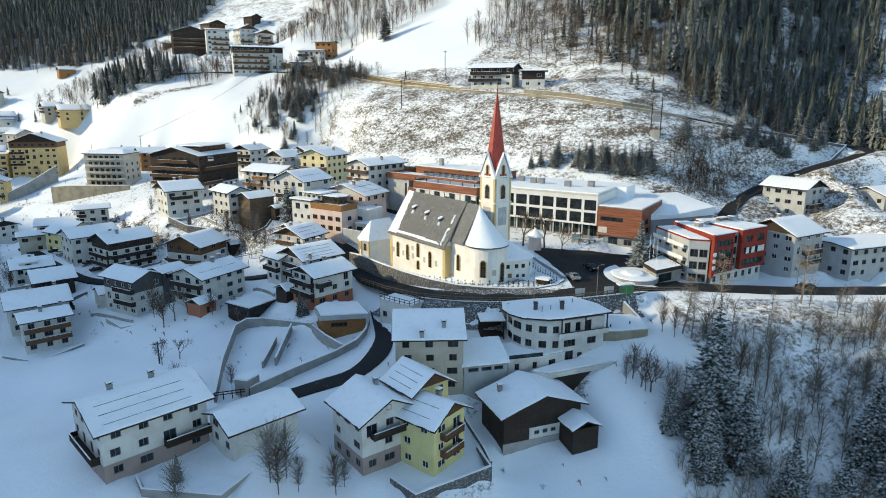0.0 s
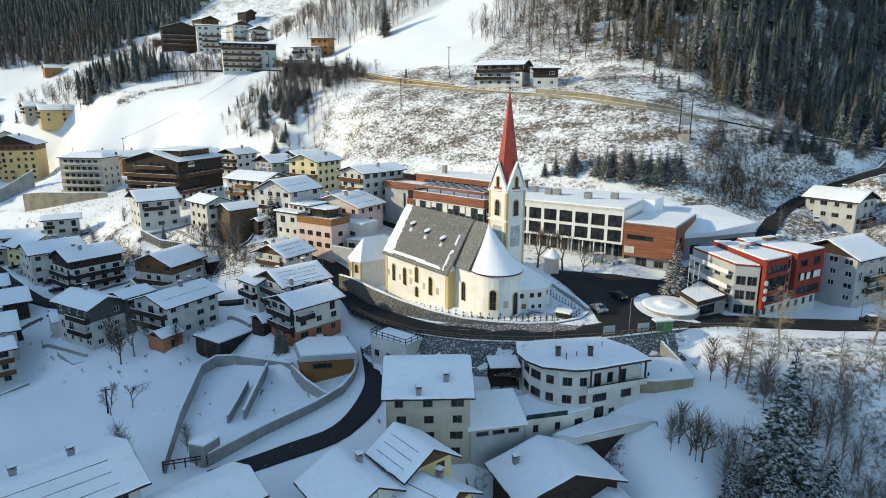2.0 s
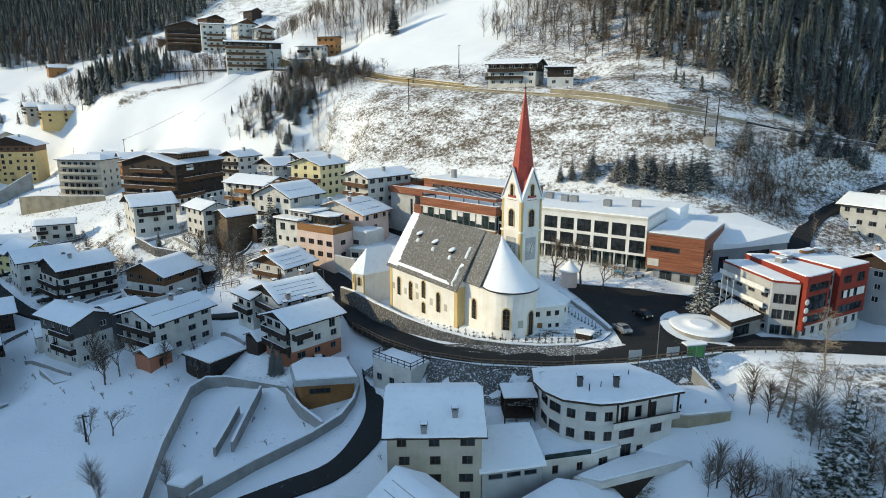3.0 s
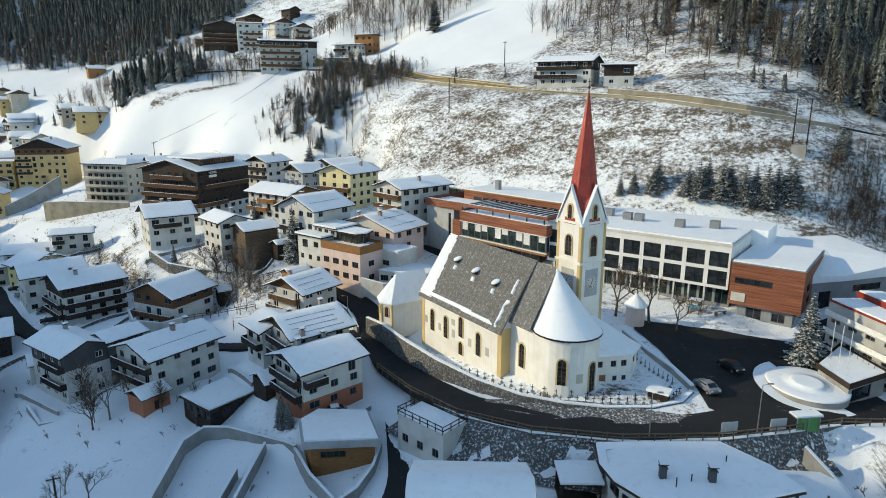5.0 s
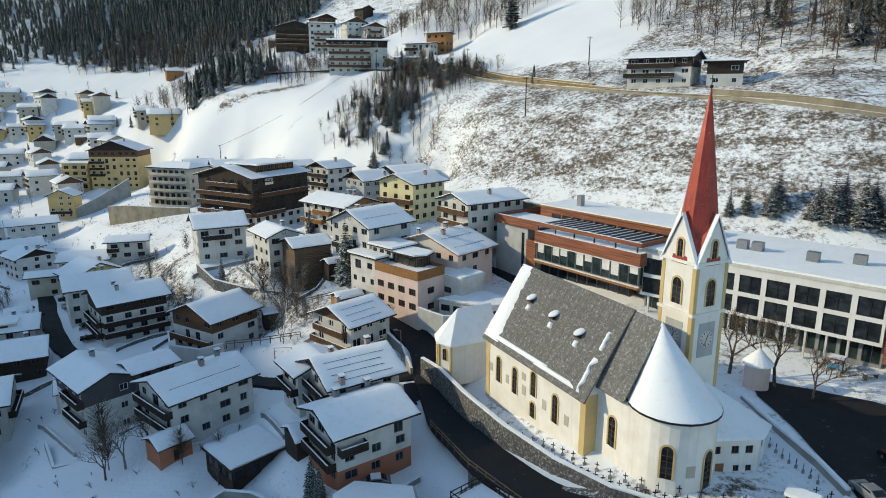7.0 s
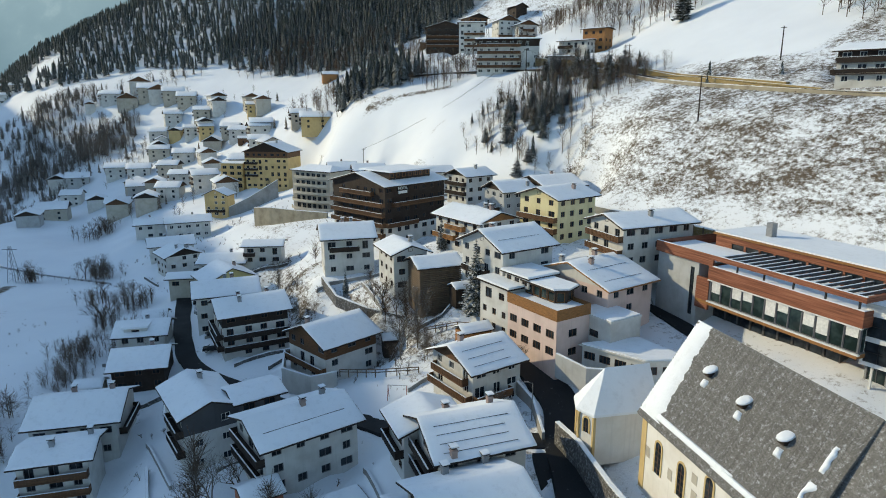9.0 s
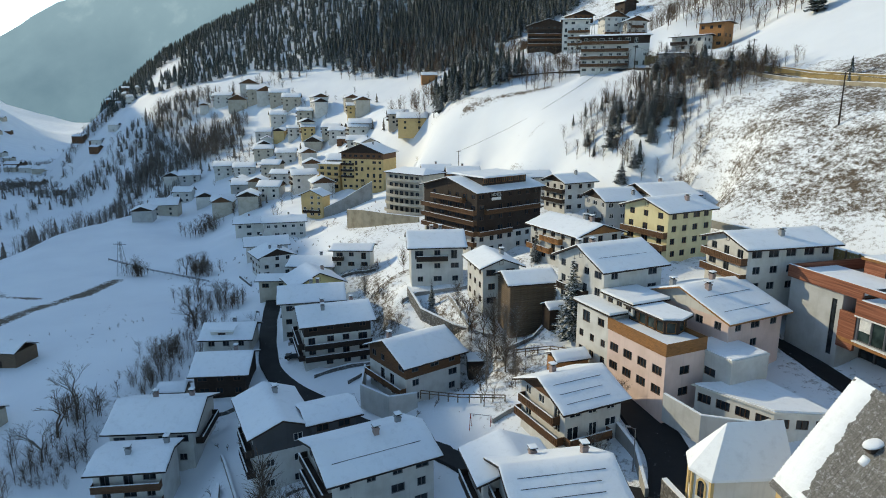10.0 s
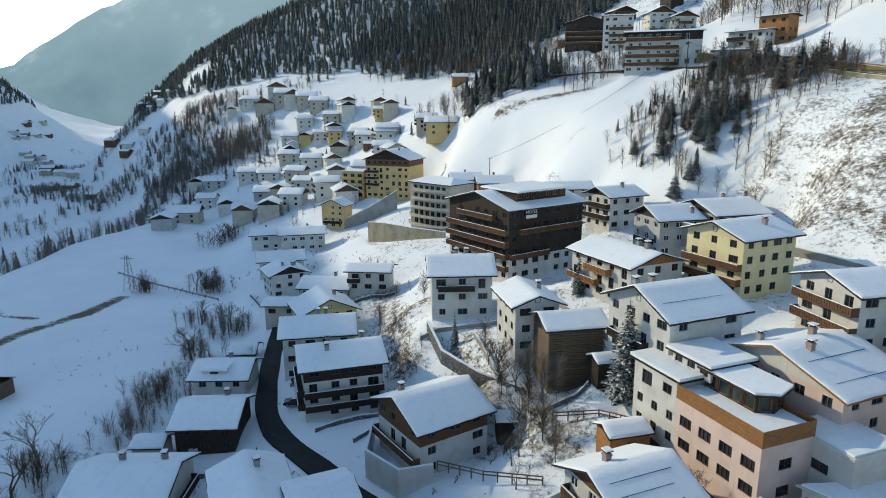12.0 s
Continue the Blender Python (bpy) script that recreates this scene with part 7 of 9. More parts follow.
def build_apartments():
    T = thing("apartment_house", -154.8, 301.5, 2.3, -8, "beige apartment house with rounded stacked balconies", "house")
    r = [(-11, -5), (9, -5), (9, 7), (-11, 7)]
    ring_walls(T, r, -6, 15.5, BEIGE, {0: [(0.08 + 0.84 * (k + 0.5) / 6, z, 1.8, 1.9, 1) for z in (1.0, 4.0, 7.0, 10.0, 12.9) for k in range(6)], 1: row(4, 1.2, 1.4, 3) + row(7, 1.2, 1.4, 3) + row(10, 1.2, 1.4, 3)}, FRAMEG)
    for f, z in enumerate((0.8, 3.8, 6.8, 9.8, 12.8)):
        w = 10.6 - 0.5 * f
        arc = [(-1 + w * math.cos(a), -5 - (3.6 - 0.45 * f) * math.sin(a)) for a in [math.pi + math.pi * k / 12 for k in range(13)]]
        arc = [(x, -5 - abs(y + 5)) for x, y in arc]
        slab(T, "balcony_deck", arc, z, z + 0.22, BEIGE)
        bm = B()
        lo = [bm.verts.new((x, y, z + 0.22)) for x, y in arc]
        hi = [bm.verts.new((x, y, z + 1.05)) for x, y in arc]
        for k in range(len(arc) - 1):
            bm.faces.new((lo[k], lo[k + 1], hi[k + 1], hi[k]))
        ob = part("balcony_parapet", bm, BEIGE, T)
        md = ob.modifiers.new("thickness", "SOLIDIFY")
        md.thickness = 0.15
    slab(T, "roof", grow(r, 0.8), 15.5, 15.8, DWOOD)
    bm = B()
    G = grow(r, 0.7)
    lo = [bm.verts.new((x, y, 15.803)) for x, y in G]
    p, q = bm.verts.new((-7, 1, 17.6)), bm.verts.new((5, 1, 17.6))
    for f in ((lo[0], lo[1], q, p), (lo[1], lo[2], q), (lo[2], lo[3], p, q), (lo[3], lo[0], p)):
        bm.faces.new(f)
    part("roof_snow", bm, ROOF_SNOW, T, "snow on a hipped roof")
    bm = B()
    quad_box(bm, 11.5, -6.0, 4.0, 13.5, -4.6, 7.0)
    tagged(part("skip_container", bm, YELLOW, m=pose(-130, 286, 2, 0, 0, -8)), "yellow building-site container beside the hotel", "container")


build_apartments()

# ---- mountains ----
def shade_mountain():
    """The mountain across the valley, whose shadow lies over the lower village."""
    bm = B()
    rows = []
    for i in range(92):
        s = 380 + i * 22.0
        rr = []
        for j in range(15):
            f = j / 14
            front = min(-150, 70 - 0.275 * (s - 68))
            q = -1050 + f * (front + 1050)
            ridge = 1 - abs(q + 470) / (580 if q < -470 else max(60, front + 470))
            z = -90 + max(0, ridge) * 500 * min(1, (s - 360) / 60, (2380 - s) / 70) + 16 * noise.noise(Vector((s * 0.012, q * 0.01, 2))) * (0.4 + ridge)
            if abs(q + 470) < 34:
                edge = 120 + min(26, max(0, (850 - s) * 0.45))
                z = (0.714 * (edge - q) + 1.5) * min(1, (2380 - s) / 40, (s - 360) / 40) + 4 * noise.noise(Vector((s * 0.03, 4, 2)))
            rr.append(bm.verts.new((ALONG[0] * s + UPHILL[0] * q, ALONG[1] * s + UPHILL[1] * q, z)))
        rows.append(rr)
    for a, b in zip(rows, rows[1:]):
        for j in range(14):
            bm.faces.new((a[j], a[j + 1], b[j + 1], b[j]))
    tagged(part("mountain", bm, GROUND, smooth=True), "steep snowy mountain across the valley", "mountain", kind="structure")


shade_mountain()


def backdrop():
    """Hazy blue mountains at the end of the valley, haze painted as glow."""
    k = Mat("far_mountain_painted_haze", 1.0, spec=0.0)
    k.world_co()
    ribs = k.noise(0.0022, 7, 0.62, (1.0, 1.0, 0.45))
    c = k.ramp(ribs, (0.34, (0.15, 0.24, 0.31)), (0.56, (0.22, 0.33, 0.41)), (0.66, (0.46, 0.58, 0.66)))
    # haze brightens upwards, painted into the glowing colour
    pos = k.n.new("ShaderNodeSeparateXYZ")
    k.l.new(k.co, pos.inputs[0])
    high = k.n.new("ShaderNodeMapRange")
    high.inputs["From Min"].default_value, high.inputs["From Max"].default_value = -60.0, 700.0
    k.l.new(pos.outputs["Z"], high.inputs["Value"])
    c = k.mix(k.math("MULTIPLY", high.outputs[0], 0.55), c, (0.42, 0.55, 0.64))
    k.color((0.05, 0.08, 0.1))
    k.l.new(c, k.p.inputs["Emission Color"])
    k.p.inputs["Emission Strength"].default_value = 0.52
    bm = B()
    az = (100, 82, 76, 73, 70.5, 68.9, 66.6, 64.6, 62.6, 60, 52, 40, 25, 5, -20)
    el = (2.0, 2.2, 1.6, 1.8, 2.4, 3.1, 4.7, 6.0, 7.3, 8.8, 14, 19, 22, 24, 24)
    rows = []
    for i in range(140):
        a = 100 - i * 120 / 139
        e = float(np.interp(-a, [-v for v in az], el))
        R = 4300.0
        top = 44 + R * math.tan(radians(e)) + 22 * noise.noise(Vector((a * 0.35, 1, 1))) + 14 * noise.noise(Vector((a * 1.1, 3, 1)))
        rr = []
        for j in range(9):
            f = j / 8
            d = R - 900 * (1 - f)
            rr.append(bm.verts.new((-d * math.sin(radians(a)), d * math.cos(radians(a)) + 60, -250 + (top + 250) * f ** 0.8 + 40 * noise.noise(Vector((a * 0.5, f * 5, 9))) * (1 - f))))
        rows.append(rr)
    for p, q in zip(rows, rows[1:]):
        for j in range(8):
            bm.faces.new((p[j], p[j + 1], q[j + 1], q[j]))
    tagged(part("backdrop", bm, k.m, smooth=True), "blue mountains with painted-on haze closing the valley", "backdrop", kind="structure")
    # a paler ridge still farther off, its bright haze painted as glowing colour
    k = Mat("far_ridge_painted_haze", 1.0, spec=0.0)
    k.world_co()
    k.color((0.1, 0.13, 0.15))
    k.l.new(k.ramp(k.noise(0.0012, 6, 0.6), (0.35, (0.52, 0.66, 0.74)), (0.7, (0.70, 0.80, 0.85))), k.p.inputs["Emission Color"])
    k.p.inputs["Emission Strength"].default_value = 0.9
    bm = B()
    rows = []
    for i in range(60):
        a = 84 - i * 34 / 59
        e = float(np.interp(-a, (-84, -74, -70, -68, -66.5, -60, -50), (8.0, 6.6, 5.6, 5.0, 4.3, 3.0, 3.0)))
        top = 44 + 6500 * math.tan(radians(e)) + 45 * noise.noise(Vector((a * 0.5, 7, 1)))
        rows.append([bm.verts.new((-d * math.sin(radians(a)), d * math.cos(radians(a)) + 60, z)) for d, z in ((6100, -200), (6300, top * 0.6), (6500, top), (6700, -200))])
    for p, q in zip(rows, rows[1:]):
        for j in range(3):
            bm.faces.new((p[j], p[j + 1], q[j + 1], q[j]))
    tagged(part("backdrop", bm, k.m, smooth=True), "mountain ridge paled by painted bright haze", "backdrop", kind="structure")


backdrop()


# ---- trees ----
def spruce_parts(rng, h, r, layers, per, segs):
    """Crown of drooping, pointed boughs in whorls: lists of points and faces."""
    V, F = [], []
    for i in range(layers):
        f = i / (layers - 1)
        z = h * (0.08 + 0.90 * f)
        ln = r * (1 - f) ** 0.85 * rng.uniform(0.85, 1.12) + 0.12
        n = max(4, round(per * (1 - 0.5 * f)))
        off = rng.uniform(0, 6.28)
        for k in range(n):
            a = off + 6.283 * (k + rng.uniform(-0.3, 0.3)) / n
            l2 = ln * rng.uniform(0.7, 1.15)
            ca, sa = math.cos(a), math.sin(a)
            wd = l2 * rng.uniform(0.20, 0.30) + 0.05
            base = len(V)
            for j in range(segs + 1):
                t = j / segs
                d = l2 * t
                zz = z - l2 * (0.42 * t - 0.12 * t * t * (1 + f)) + rng.uniform(-0.05, 0.05) * l2
                w = wd * (math.sin(math.pi * min(1, 0.25 + 0.72 * t)) if j < segs else 0.08) * rng.uniform(0.75, 1.2)
                V.append((ca * d - sa * w, sa * d + ca * w, zz - 0.45 * w))
                V.append((ca * d, sa * d, zz + 0.10 * w))
                V.append((ca * d + sa * w, sa * d - ca * w, zz - 0.45 * w))
            for j in range(segs):
                b = base + 3 * j
                F.append((b, b + 1, b + 4, b + 3))
                F.append((b + 1, b + 2, b + 5, b + 4))
    return V, F


def cone_parts(rng, h, r, layers, n):
    """A slim crown of ragged, drooping skirts of boughs, for trees in a wood."""
    V, F = [], []
    for i in range(layers):
        f = i / layers
        R = r * (1 - f) ** 0.9 * rng.uniform(0.85, 1.15) + 0.15
        zt = h * (0.10 + 0.90 * min(1.0, f + 1.7 / layers))
        zb = h * (0.06 + 0.90 * f)
        off, b = rng.uniform(0, 6.283), len(V)
        for k in range(n):
            a = off + 6.283 * k / n
            V.append((0.12 * R * math.cos(a), 0.12 * R * math.sin(a), zt))
        for k in range(n):
            a, q = off + 6.283 * (k + rng.uniform(-0.2, 0.2)) / n, R * rng.uniform(0.72, 1.22)
            V.append((q * math.cos(a), q * math.sin(a), zb + rng.uniform(-0.03, 0.03) * h))
        for k in range(n):
            a, q = off + 6.283 * (k + 0.5) / n, R * rng.uniform(0.4, 0.6)
            V.append((q * math.cos(a), q * math.sin(a), zb + (zt - zb) * rng.uniform(0.25, 0.45)))
        for k in range(n):
            F.append((b + k, b + 2 * n + (k - 1) % n, b + n + k, b + 2 * n + k))
            F.append((b + k, b + 2 * n + k, b + (k + 1) % n))
    return V, F


def mesh_of(name, V, F, mat, smooth=False):
    me = bpy.data.meshes.new(name)
    me.from_pydata(V, [], F)
    me.materials.append(mat)
    if smooth:
        me.polygons.foreach_set("use_smooth", [True] * len(me.polygons))
    return me


def tube(V, F, a, b, r0, r1, sides=4):
    d = (b - a)
    q = d.to_track_quat("Z", "Y")
    base = len(V)
    for p, r in ((a, r0), (b, r1)):
        for k in range(sides):
            V.append(tuple(p + q @ Vector((r * math.cos(6.2832 * k / sides), r * math.sin(6.2832 * k / sides), 0))))
    for k in range(sides):
        j = (k + 1) % sides
        F.append((base + k, base + j, base + sides + j, base + sides + k))


def bare_parts(rng, h, spread, depth=5, slim=1.0):
    """A leafless tree: tapering limbs that fork into twigs."""
    V, F, tw = [], [], []

    def limb(p, d, ln, r, lvl):
        q = p + d * ln
        tube(V, F, p, q, r, r * 0.72, 5 if lvl > 3 else 3)
        if lvl == 0:
            return
        n = rng.choice((2, 3, 3)) if lvl > 1 else 3
        for k in range(n):
            e = (d + Vector((rng.uniform(-1, 1), rng.uniform(-1, 1), rng.uniform(-0.25, 0.6))) * spread).normalized()
            limb(q if k else p + d * ln * rng.uniform(0.6, 1.0), e, ln * rng.uniform(0.62, 0.85), r * 0.62, lvl - 1)

    limb(Vector((0, 0, -0.3)), Vector((rng.uniform(-0.08, 0.08), rng.uniform(-0.08, 0.08), 1)).normalized(), h * 0.30, h * 0.020 * slim, depth)
    return V, F


RT = random.Random(21)
SPRUCE = []
for k in range(6):
    hh = 16.0
    V, F = spruce_parts(RT, hh, RT.uniform(2.9, 3.6), 26, 13, 4)
    crown = mesh_of("crown", V, F, NEEDLES_SNOWY if k % 2 else NEEDLES)
    tv, tf = [], []
    tube(tv, tf, Vector((0, 0, -1.0)), Vector((0, 0, hh * 0.97)), 0.26, 0.03, 7)
    SPRUCE.append((crown, mesh_of("trunk", tv, tf, BARK), hh))
BARE = []
for k in range(6):
    V, F = bare_parts(RT, 10.0, RT.uniform(0.55, 0.75), 6)
    BARE.append((mesh_of("bare_crown", V, F, (TWIGS, TWIGS_FROST)[k % 2]), 10.0))
def birch_parts(rng, h):
    """A slim leafless birch: one wandering stem, short limbs all along it and fine hanging twigs."""
    V, F = [], []
    n = 14
    stem = [Vector((0, 0, -0.3))]
    for k in range(n):
        stem.append(stem[-1] + Vector((rng.uniform(-0.16, 0.16), rng.uniform(-0.16, 0.16), (h + 0.3) / n)))
    for k in range(n):
        tube(V, F, stem[k], stem[k + 1], 0.17 * (1 - k / n) + 0.02, 0.17 * (1 - (k + 1) / n) + 0.02, 5)
    for k in range(70):
        f = rng.uniform(0.2, 1.0)
        i = min(n - 1, int(f * n))
        p = stem[i].lerp(stem[i + 1], f * n - i)
        a = rng.uniform(0, 6.283)
        ln = (0.8 + 2.0 * math.sin(math.pi * min(1, f * 0.95))) * rng.uniform(0.5, 1.1)
        d = Vector((math.cos(a), math.sin(a), rng.uniform(0.1, 0.9))).normalized()
        r = 0.045 * (1.2 - f)
        for j in range(3):
            q = p + d * ln / 3
            tube(V, F, p, q, r + 0.008, r * 0.7 + 0.008, 3)
            for m in range(4):
                e = (d + Vector((rng.uniform(-1, 1), rng.uniform(-1, 1), rng.uniform(-0.8, 0.5)))).normalized()
                g = p.lerp(q, rng.random())
                w = g + e * rng.uniform(0.3, 0.8)
                tube(V, F, g, w, 0.014, 0.009, 3)
                tube(V, F, w, w + (e + Vector((rng.uniform(-0.5, 0.5), rng.uniform(-0.5, 0.5), -0.6))) * rng.uniform(0.2, 0.5), 0.009, 0.006, 3)
            p, r = q, r * 0.7
            d = (d + Vector((rng.uniform(-0.4, 0.4), rng.uniform(-0.4, 0.4), rng.uniform(-0.3, 0.2)))).normalized()
    return V, F


POPLAR = []
for k in range(3):
    V, F = birch_parts(RT, 12.0)
    POPLAR.append((mesh_of("bare_crown", V, F, PALEBARK), 12.0))


def spruce(x, y, h, k=None, snowy=None, label=None, wide=1.0):
    k = RT.randrange(6) if k is None else k
    crown, trunk, hh = SPRUCE[k]
    f = h / hh
    t = thing("spruce", x, y, gz(x, y), RT.uniform(0, 360), label or ("snow-dusted dark green spruce" if k % 2 else "dark green spruce with a little snow"), "tree", "spruces")
    t.scale = (f * wide, f * wide, f)
    part("trunk", trunk, None, t)
    part("crown", crown, None, t)


def bare_tree(x, y, h, kind=None, label="leafless brown tree standing in snow", wide=1.0, bury=0.0):
    me, hh = (kind or RT.choice(BARE))
    f = h / hh
    t = tagged(part("bare_tree", me, None, m=pose(x, y, gz(x, y) - bury, 0, 0, RT.uniform(0, 360))), label, "tree", "bare trees")
    t.scale = (f * wide, f * wide, f)


# spruces that stand alone or in groups
for x, y, h in ((48, 104, 27), (45, 99, 16), (52, 99, 17), (40, 101, 10), (44, 94, 14), (77, 103, 19), (80, 99, 21), (88, 104, 21), (95, 109, 19), (66, 92, 14), (57, 92, 14)):
    spruce(x, y, h, RT.choice((1, 3, 5)), wide=1.1)
spruce(49.5, 154.5, 12.5, 1, label="snow-dusted spruce on the square", wide=1.2)
spruce(-49.8, 203.7, 14.5, 1, label="snowy spruce between two houses", wide=1.1)
spruce(-85.5, 212.5, 6.5, 0, wide=0.8)
spruce(-69.5, 230.5, 8.5, 0)
spruce(-33.5, 144.4, 6.5, 2, wide=1.1)
spruce(-32.0, 143.4, 5.0, 2, wide=1.1)
spruce(-37.5, 81.5, 6.0, 1, wide=0.7)
for x, y, h in ((37, 211, 7), (38.5, 212, 8.5), (44.5, 208, 8), (46.5, 206.5, 10), (48.5, 207, 9), (51, 204.5, 10.5), (53, 205.5, 8.5), (55.5, 203, 10), (58, 203.5, 9), (60, 202, 10.5), (62.5, 203, 9.5), (64.5, 202.5, 10.5), (66.5, 203.5, 9)):
    spruce(x, y, h, RT.choice((1, 3, 5)), wide=1.45)
for x, y, h in ((30, 214, 6), (33, 213, 7), (80, 213, 10), (82, 214.5, 8), (96, 219, 8), (100, 219.5, 11), (102, 221, 9), (106, 220.5, 10), (108, 222, 11), (111, 222, 8), (114, 223, 9.5), (117, 223, 10), (120, 223, 8), (127, 227, 9), (131, 226, 9), (134, 228, 10)):
    spruce(x, y, h, wide=1.2)
spruce(-31, 367, 24, 0, label="tall lone dark spruce on the upper meadow", wide=0.95)
# young spruces in two clumps on the snowy slope
for n, s0, q0, ds, dq in ((30, 224, 224, 7, 6), (16, 238, 252, 9, 5), (8, 214, 246, 5, 5)):
    for k in range(n):
        s, q = RT.gauss(s0, ds), RT.gauss(q0, dq)
        x, y = ALONG[0] * s + UPHILL[0] * q, ALONG[1] * s + UPHILL[1] * q
        spruce(x, y, RT.uniform(6, 11), RT.choice((1, 3, 5)), wide=1.25)
# leafless trees
for x, y, h in ((28, 168, 11), (22.5, 171, 11), (32, 165, 8)):
    bare_tree(x, y, h, BARE[2 * (int(x) % 2)], "gnarled leafless tree beside the square", 1.3)
for x, y, h in ((60.5, 131.0, 11), (77.5, 131.0, 13), (49, 122, 12), (50.5, 121, 10)):
    bare_tree(x, y, h, POPLAR[int(x) % 3], "pale slim leafless birch by the road", 1.1)
for x, y, h in ((-66, 150, 8), (-68, 148, 7), (-64, 153, 7), (-60, 128, 5), (-57, 130, 5), (-62, 132, 4.5), (-50, 149, 4), (-46, 150, 3.5), (37, 109, 6), (38.5, 108, 7), (36, 111, 5), (-71, 204, 6), (-67, 203, 6), (-64, 199, 6.5), (-62, 196, 6), (-58, 195, 5.5), (-74, 206, 5), (-60, 190, 5), (-57, 186, 4.5), (-36, 188, 5), (-35.5, 178, 4.5), (-32, 172, 4), (-62, 202, 8), (-60, 192, 6)):
    bare_tree(x, y, h, wide=1.25)
for x, y, h in ((-217, 247, 9), (-221, 244, 8), (-233, 232, 8), (-150, 198, 9), (-177, 218, 8), (-161, 214, 9), (-165, 219, 8), (-129, 157, 11), (-126, 152, 10), (-121, 147, 8), (-295, 307, 11), (-300, 304, 10)):
    bare_tree(x, y, h, wide=1.4, label="leafless tree on the snowy slope")

# ---- woods and scrub: too many to count ----
def scatter(name, label, category, templates, spots, mat):
    """One mesh of many plants. spots: rows of x, y, height."""
    spots = np.array(spots)
    z = ground_z(spots[:, 0], spots[:, 1])
    allV, allF, base = [], [], 0
    rng = np.random.RandomState(len(spots))
    pick = rng.randint(0, len(templates), len(spots))
    for t, (V, F, hh) in enumerate(templates):
        V = np.array(V)
        F = np.array([f if len(f) == 4 else (*f, f[-1]) for f in F])
        idx = np.where(pick == t)[0]
        for i in idx:
            a = rng.uniform(0, 6.283)
            f = spots[i, 2] / hh
            c, s = math.cos(a) * f * rng.uniform(0.85, 1.2), math.sin(a) * f * rng.uniform(0.85, 1.2)
            P = np.empty_like(V)
            P[:, 0] = V[:, 0] * c - V[:, 1] * s + spots[i, 0]
            P[:, 1] = V[:, 0] * s + V[:, 1] * c + spots[i, 1]
            P[:, 2] = V[:, 2] * f + z[i] - 0.4
            allV.append(P)
            allF.append(F + base)
            base += len(V)
    V, F = np.concatenate(allV), np.concatenate(allF)
    me = bpy.data.meshes.new(name)
    me.vertices.add(len(V))
    me.vertices.foreach_set("co", V.astype(np.float32).ravel())
    me.loops.add(F.size)
    me.loops.foreach_set("vertex_index", F.astype(np.int32).ravel())
    me.polygons.add(len(F))
    me.polygons.foreach_set("loop_start", np.arange(0, F.size, 4, dtype=np.int32))
    me.update(calc_edges=True)
    me.validate()
    me.materials.append(mat)
    tagged(new(name, me), label, category, kind="stuff")


def spots_in(rng, s0, s1, q0, q1, step, low, high, keep=lambda s, q, r: True, bent=False):
    out = []
    for s in np.arange(s0, s1, step):
        for q in np.arange(q0, q1, step):
            ss, qq = s + rng.uniform(-0.5, 0.5) * step, q + rng.uniform(-0.5, 0.5) * step
            if keep(ss, qq, rng.random()):
                q2 = qq - (float(bend(ss)) if bent else 0)
                out.append((ALONG[0] * ss + UPHILL[0] * q2, ALONG[1] * ss + UPHILL[1] * q2, rng.uniform(low, high)))
    return out


RW = random.Random(8)
far_spruce, mid_spruce, twiggy, wide_spruce, slight_spruce = [], [], [], [], []
def twig_cloud(rng, h, n, wide):
    """A slim trunk in a haze of upward twigs, for trees seen from far off."""
    V, F = [], []
    tube(V, F, Vector((0, 0, -0.5)), Vector((0, 0, h * 0.9)), 0.13, 0.04, 3)
    for k in range(n):
        z = h * rng.uniform(0.18, 0.88)
        a, ln = rng.uniform(0, 6.283), h * wide * rng.uniform(0.5, 1.0) * (0.35 + 0.65 * math.sin(math.pi * min(1.0, z / h * 1.05)))
        d = Vector((math.cos(a) * ln, math.sin(a) * ln, ln * rng.uniform(0.3, 1.3)))
        p = Vector((0, 0, z)) + d * rng.uniform(0.0, 0.25)
        w = Vector((-math.sin(a), math.cos(a), 0)) * rng.uniform(0.035, 0.075)
        b = len(V)
        V += [tuple(p - w), tuple(p + w), tuple(p + d + w * 0.3), tuple(p + d - w * 0.3)]
        F.append((b, b + 1, b + 2, b + 3))
    return V, F


FINE = []
for k in range(4):
    V, F = twig_cloud(RW, 10.0, 230, 0.34)
    FINE.append((mesh_of("bare_crown", V, F, (TWIGS_FROST, TWIGS)[k % 2]), 10.0))
for x, y, h in ((-24.5, 82, 9), (-22.5, 83.5, 8.5), (-23, 80.5, 8), (-20.5, 82, 6), (-15.5, 84, 7), (-14.5, 86, 5), (-36, 77, 7), (-40, 113, 5), (-50, 112, 6), (-48, 110, 5), (36, 111, 7), (37.5, 108, 8), (34.5, 110, 6), (45, 122.5, 8), (47, 121, 7), (40.5, 104, 7), (57, 113, 9), (64, 116, 9), (76, 121, 8), (88, 122, 9), (97, 124, 8), (70, 110, 10), (82, 114, 9), (52, 118, 9), (106, 126, 8)):
    bare_tree(x, y, h, FINE[int(abs(x)) % 4], "fine-twigged leafless tree standing in snow", 1.0)
for x, y, h in ((-69, 202, 8), (-63, 200, 7), (-58, 195, 8), (-66, 205, 7), (-72, 200, 7), (-54, 191, 6), (-60, 203, 7), (-76, 208, 6), (-80, 223, 6), (-105, 228, 6), (-112, 221, 7), (-73, 154, 9), (-69, 150, 8), (-57, 151, 6), (-52, 153, 5)):
    bare_tree(x, y, h, FINE[int(abs(x)) % 4], "fine-twigged leafless tree standing in snow", 1.0)


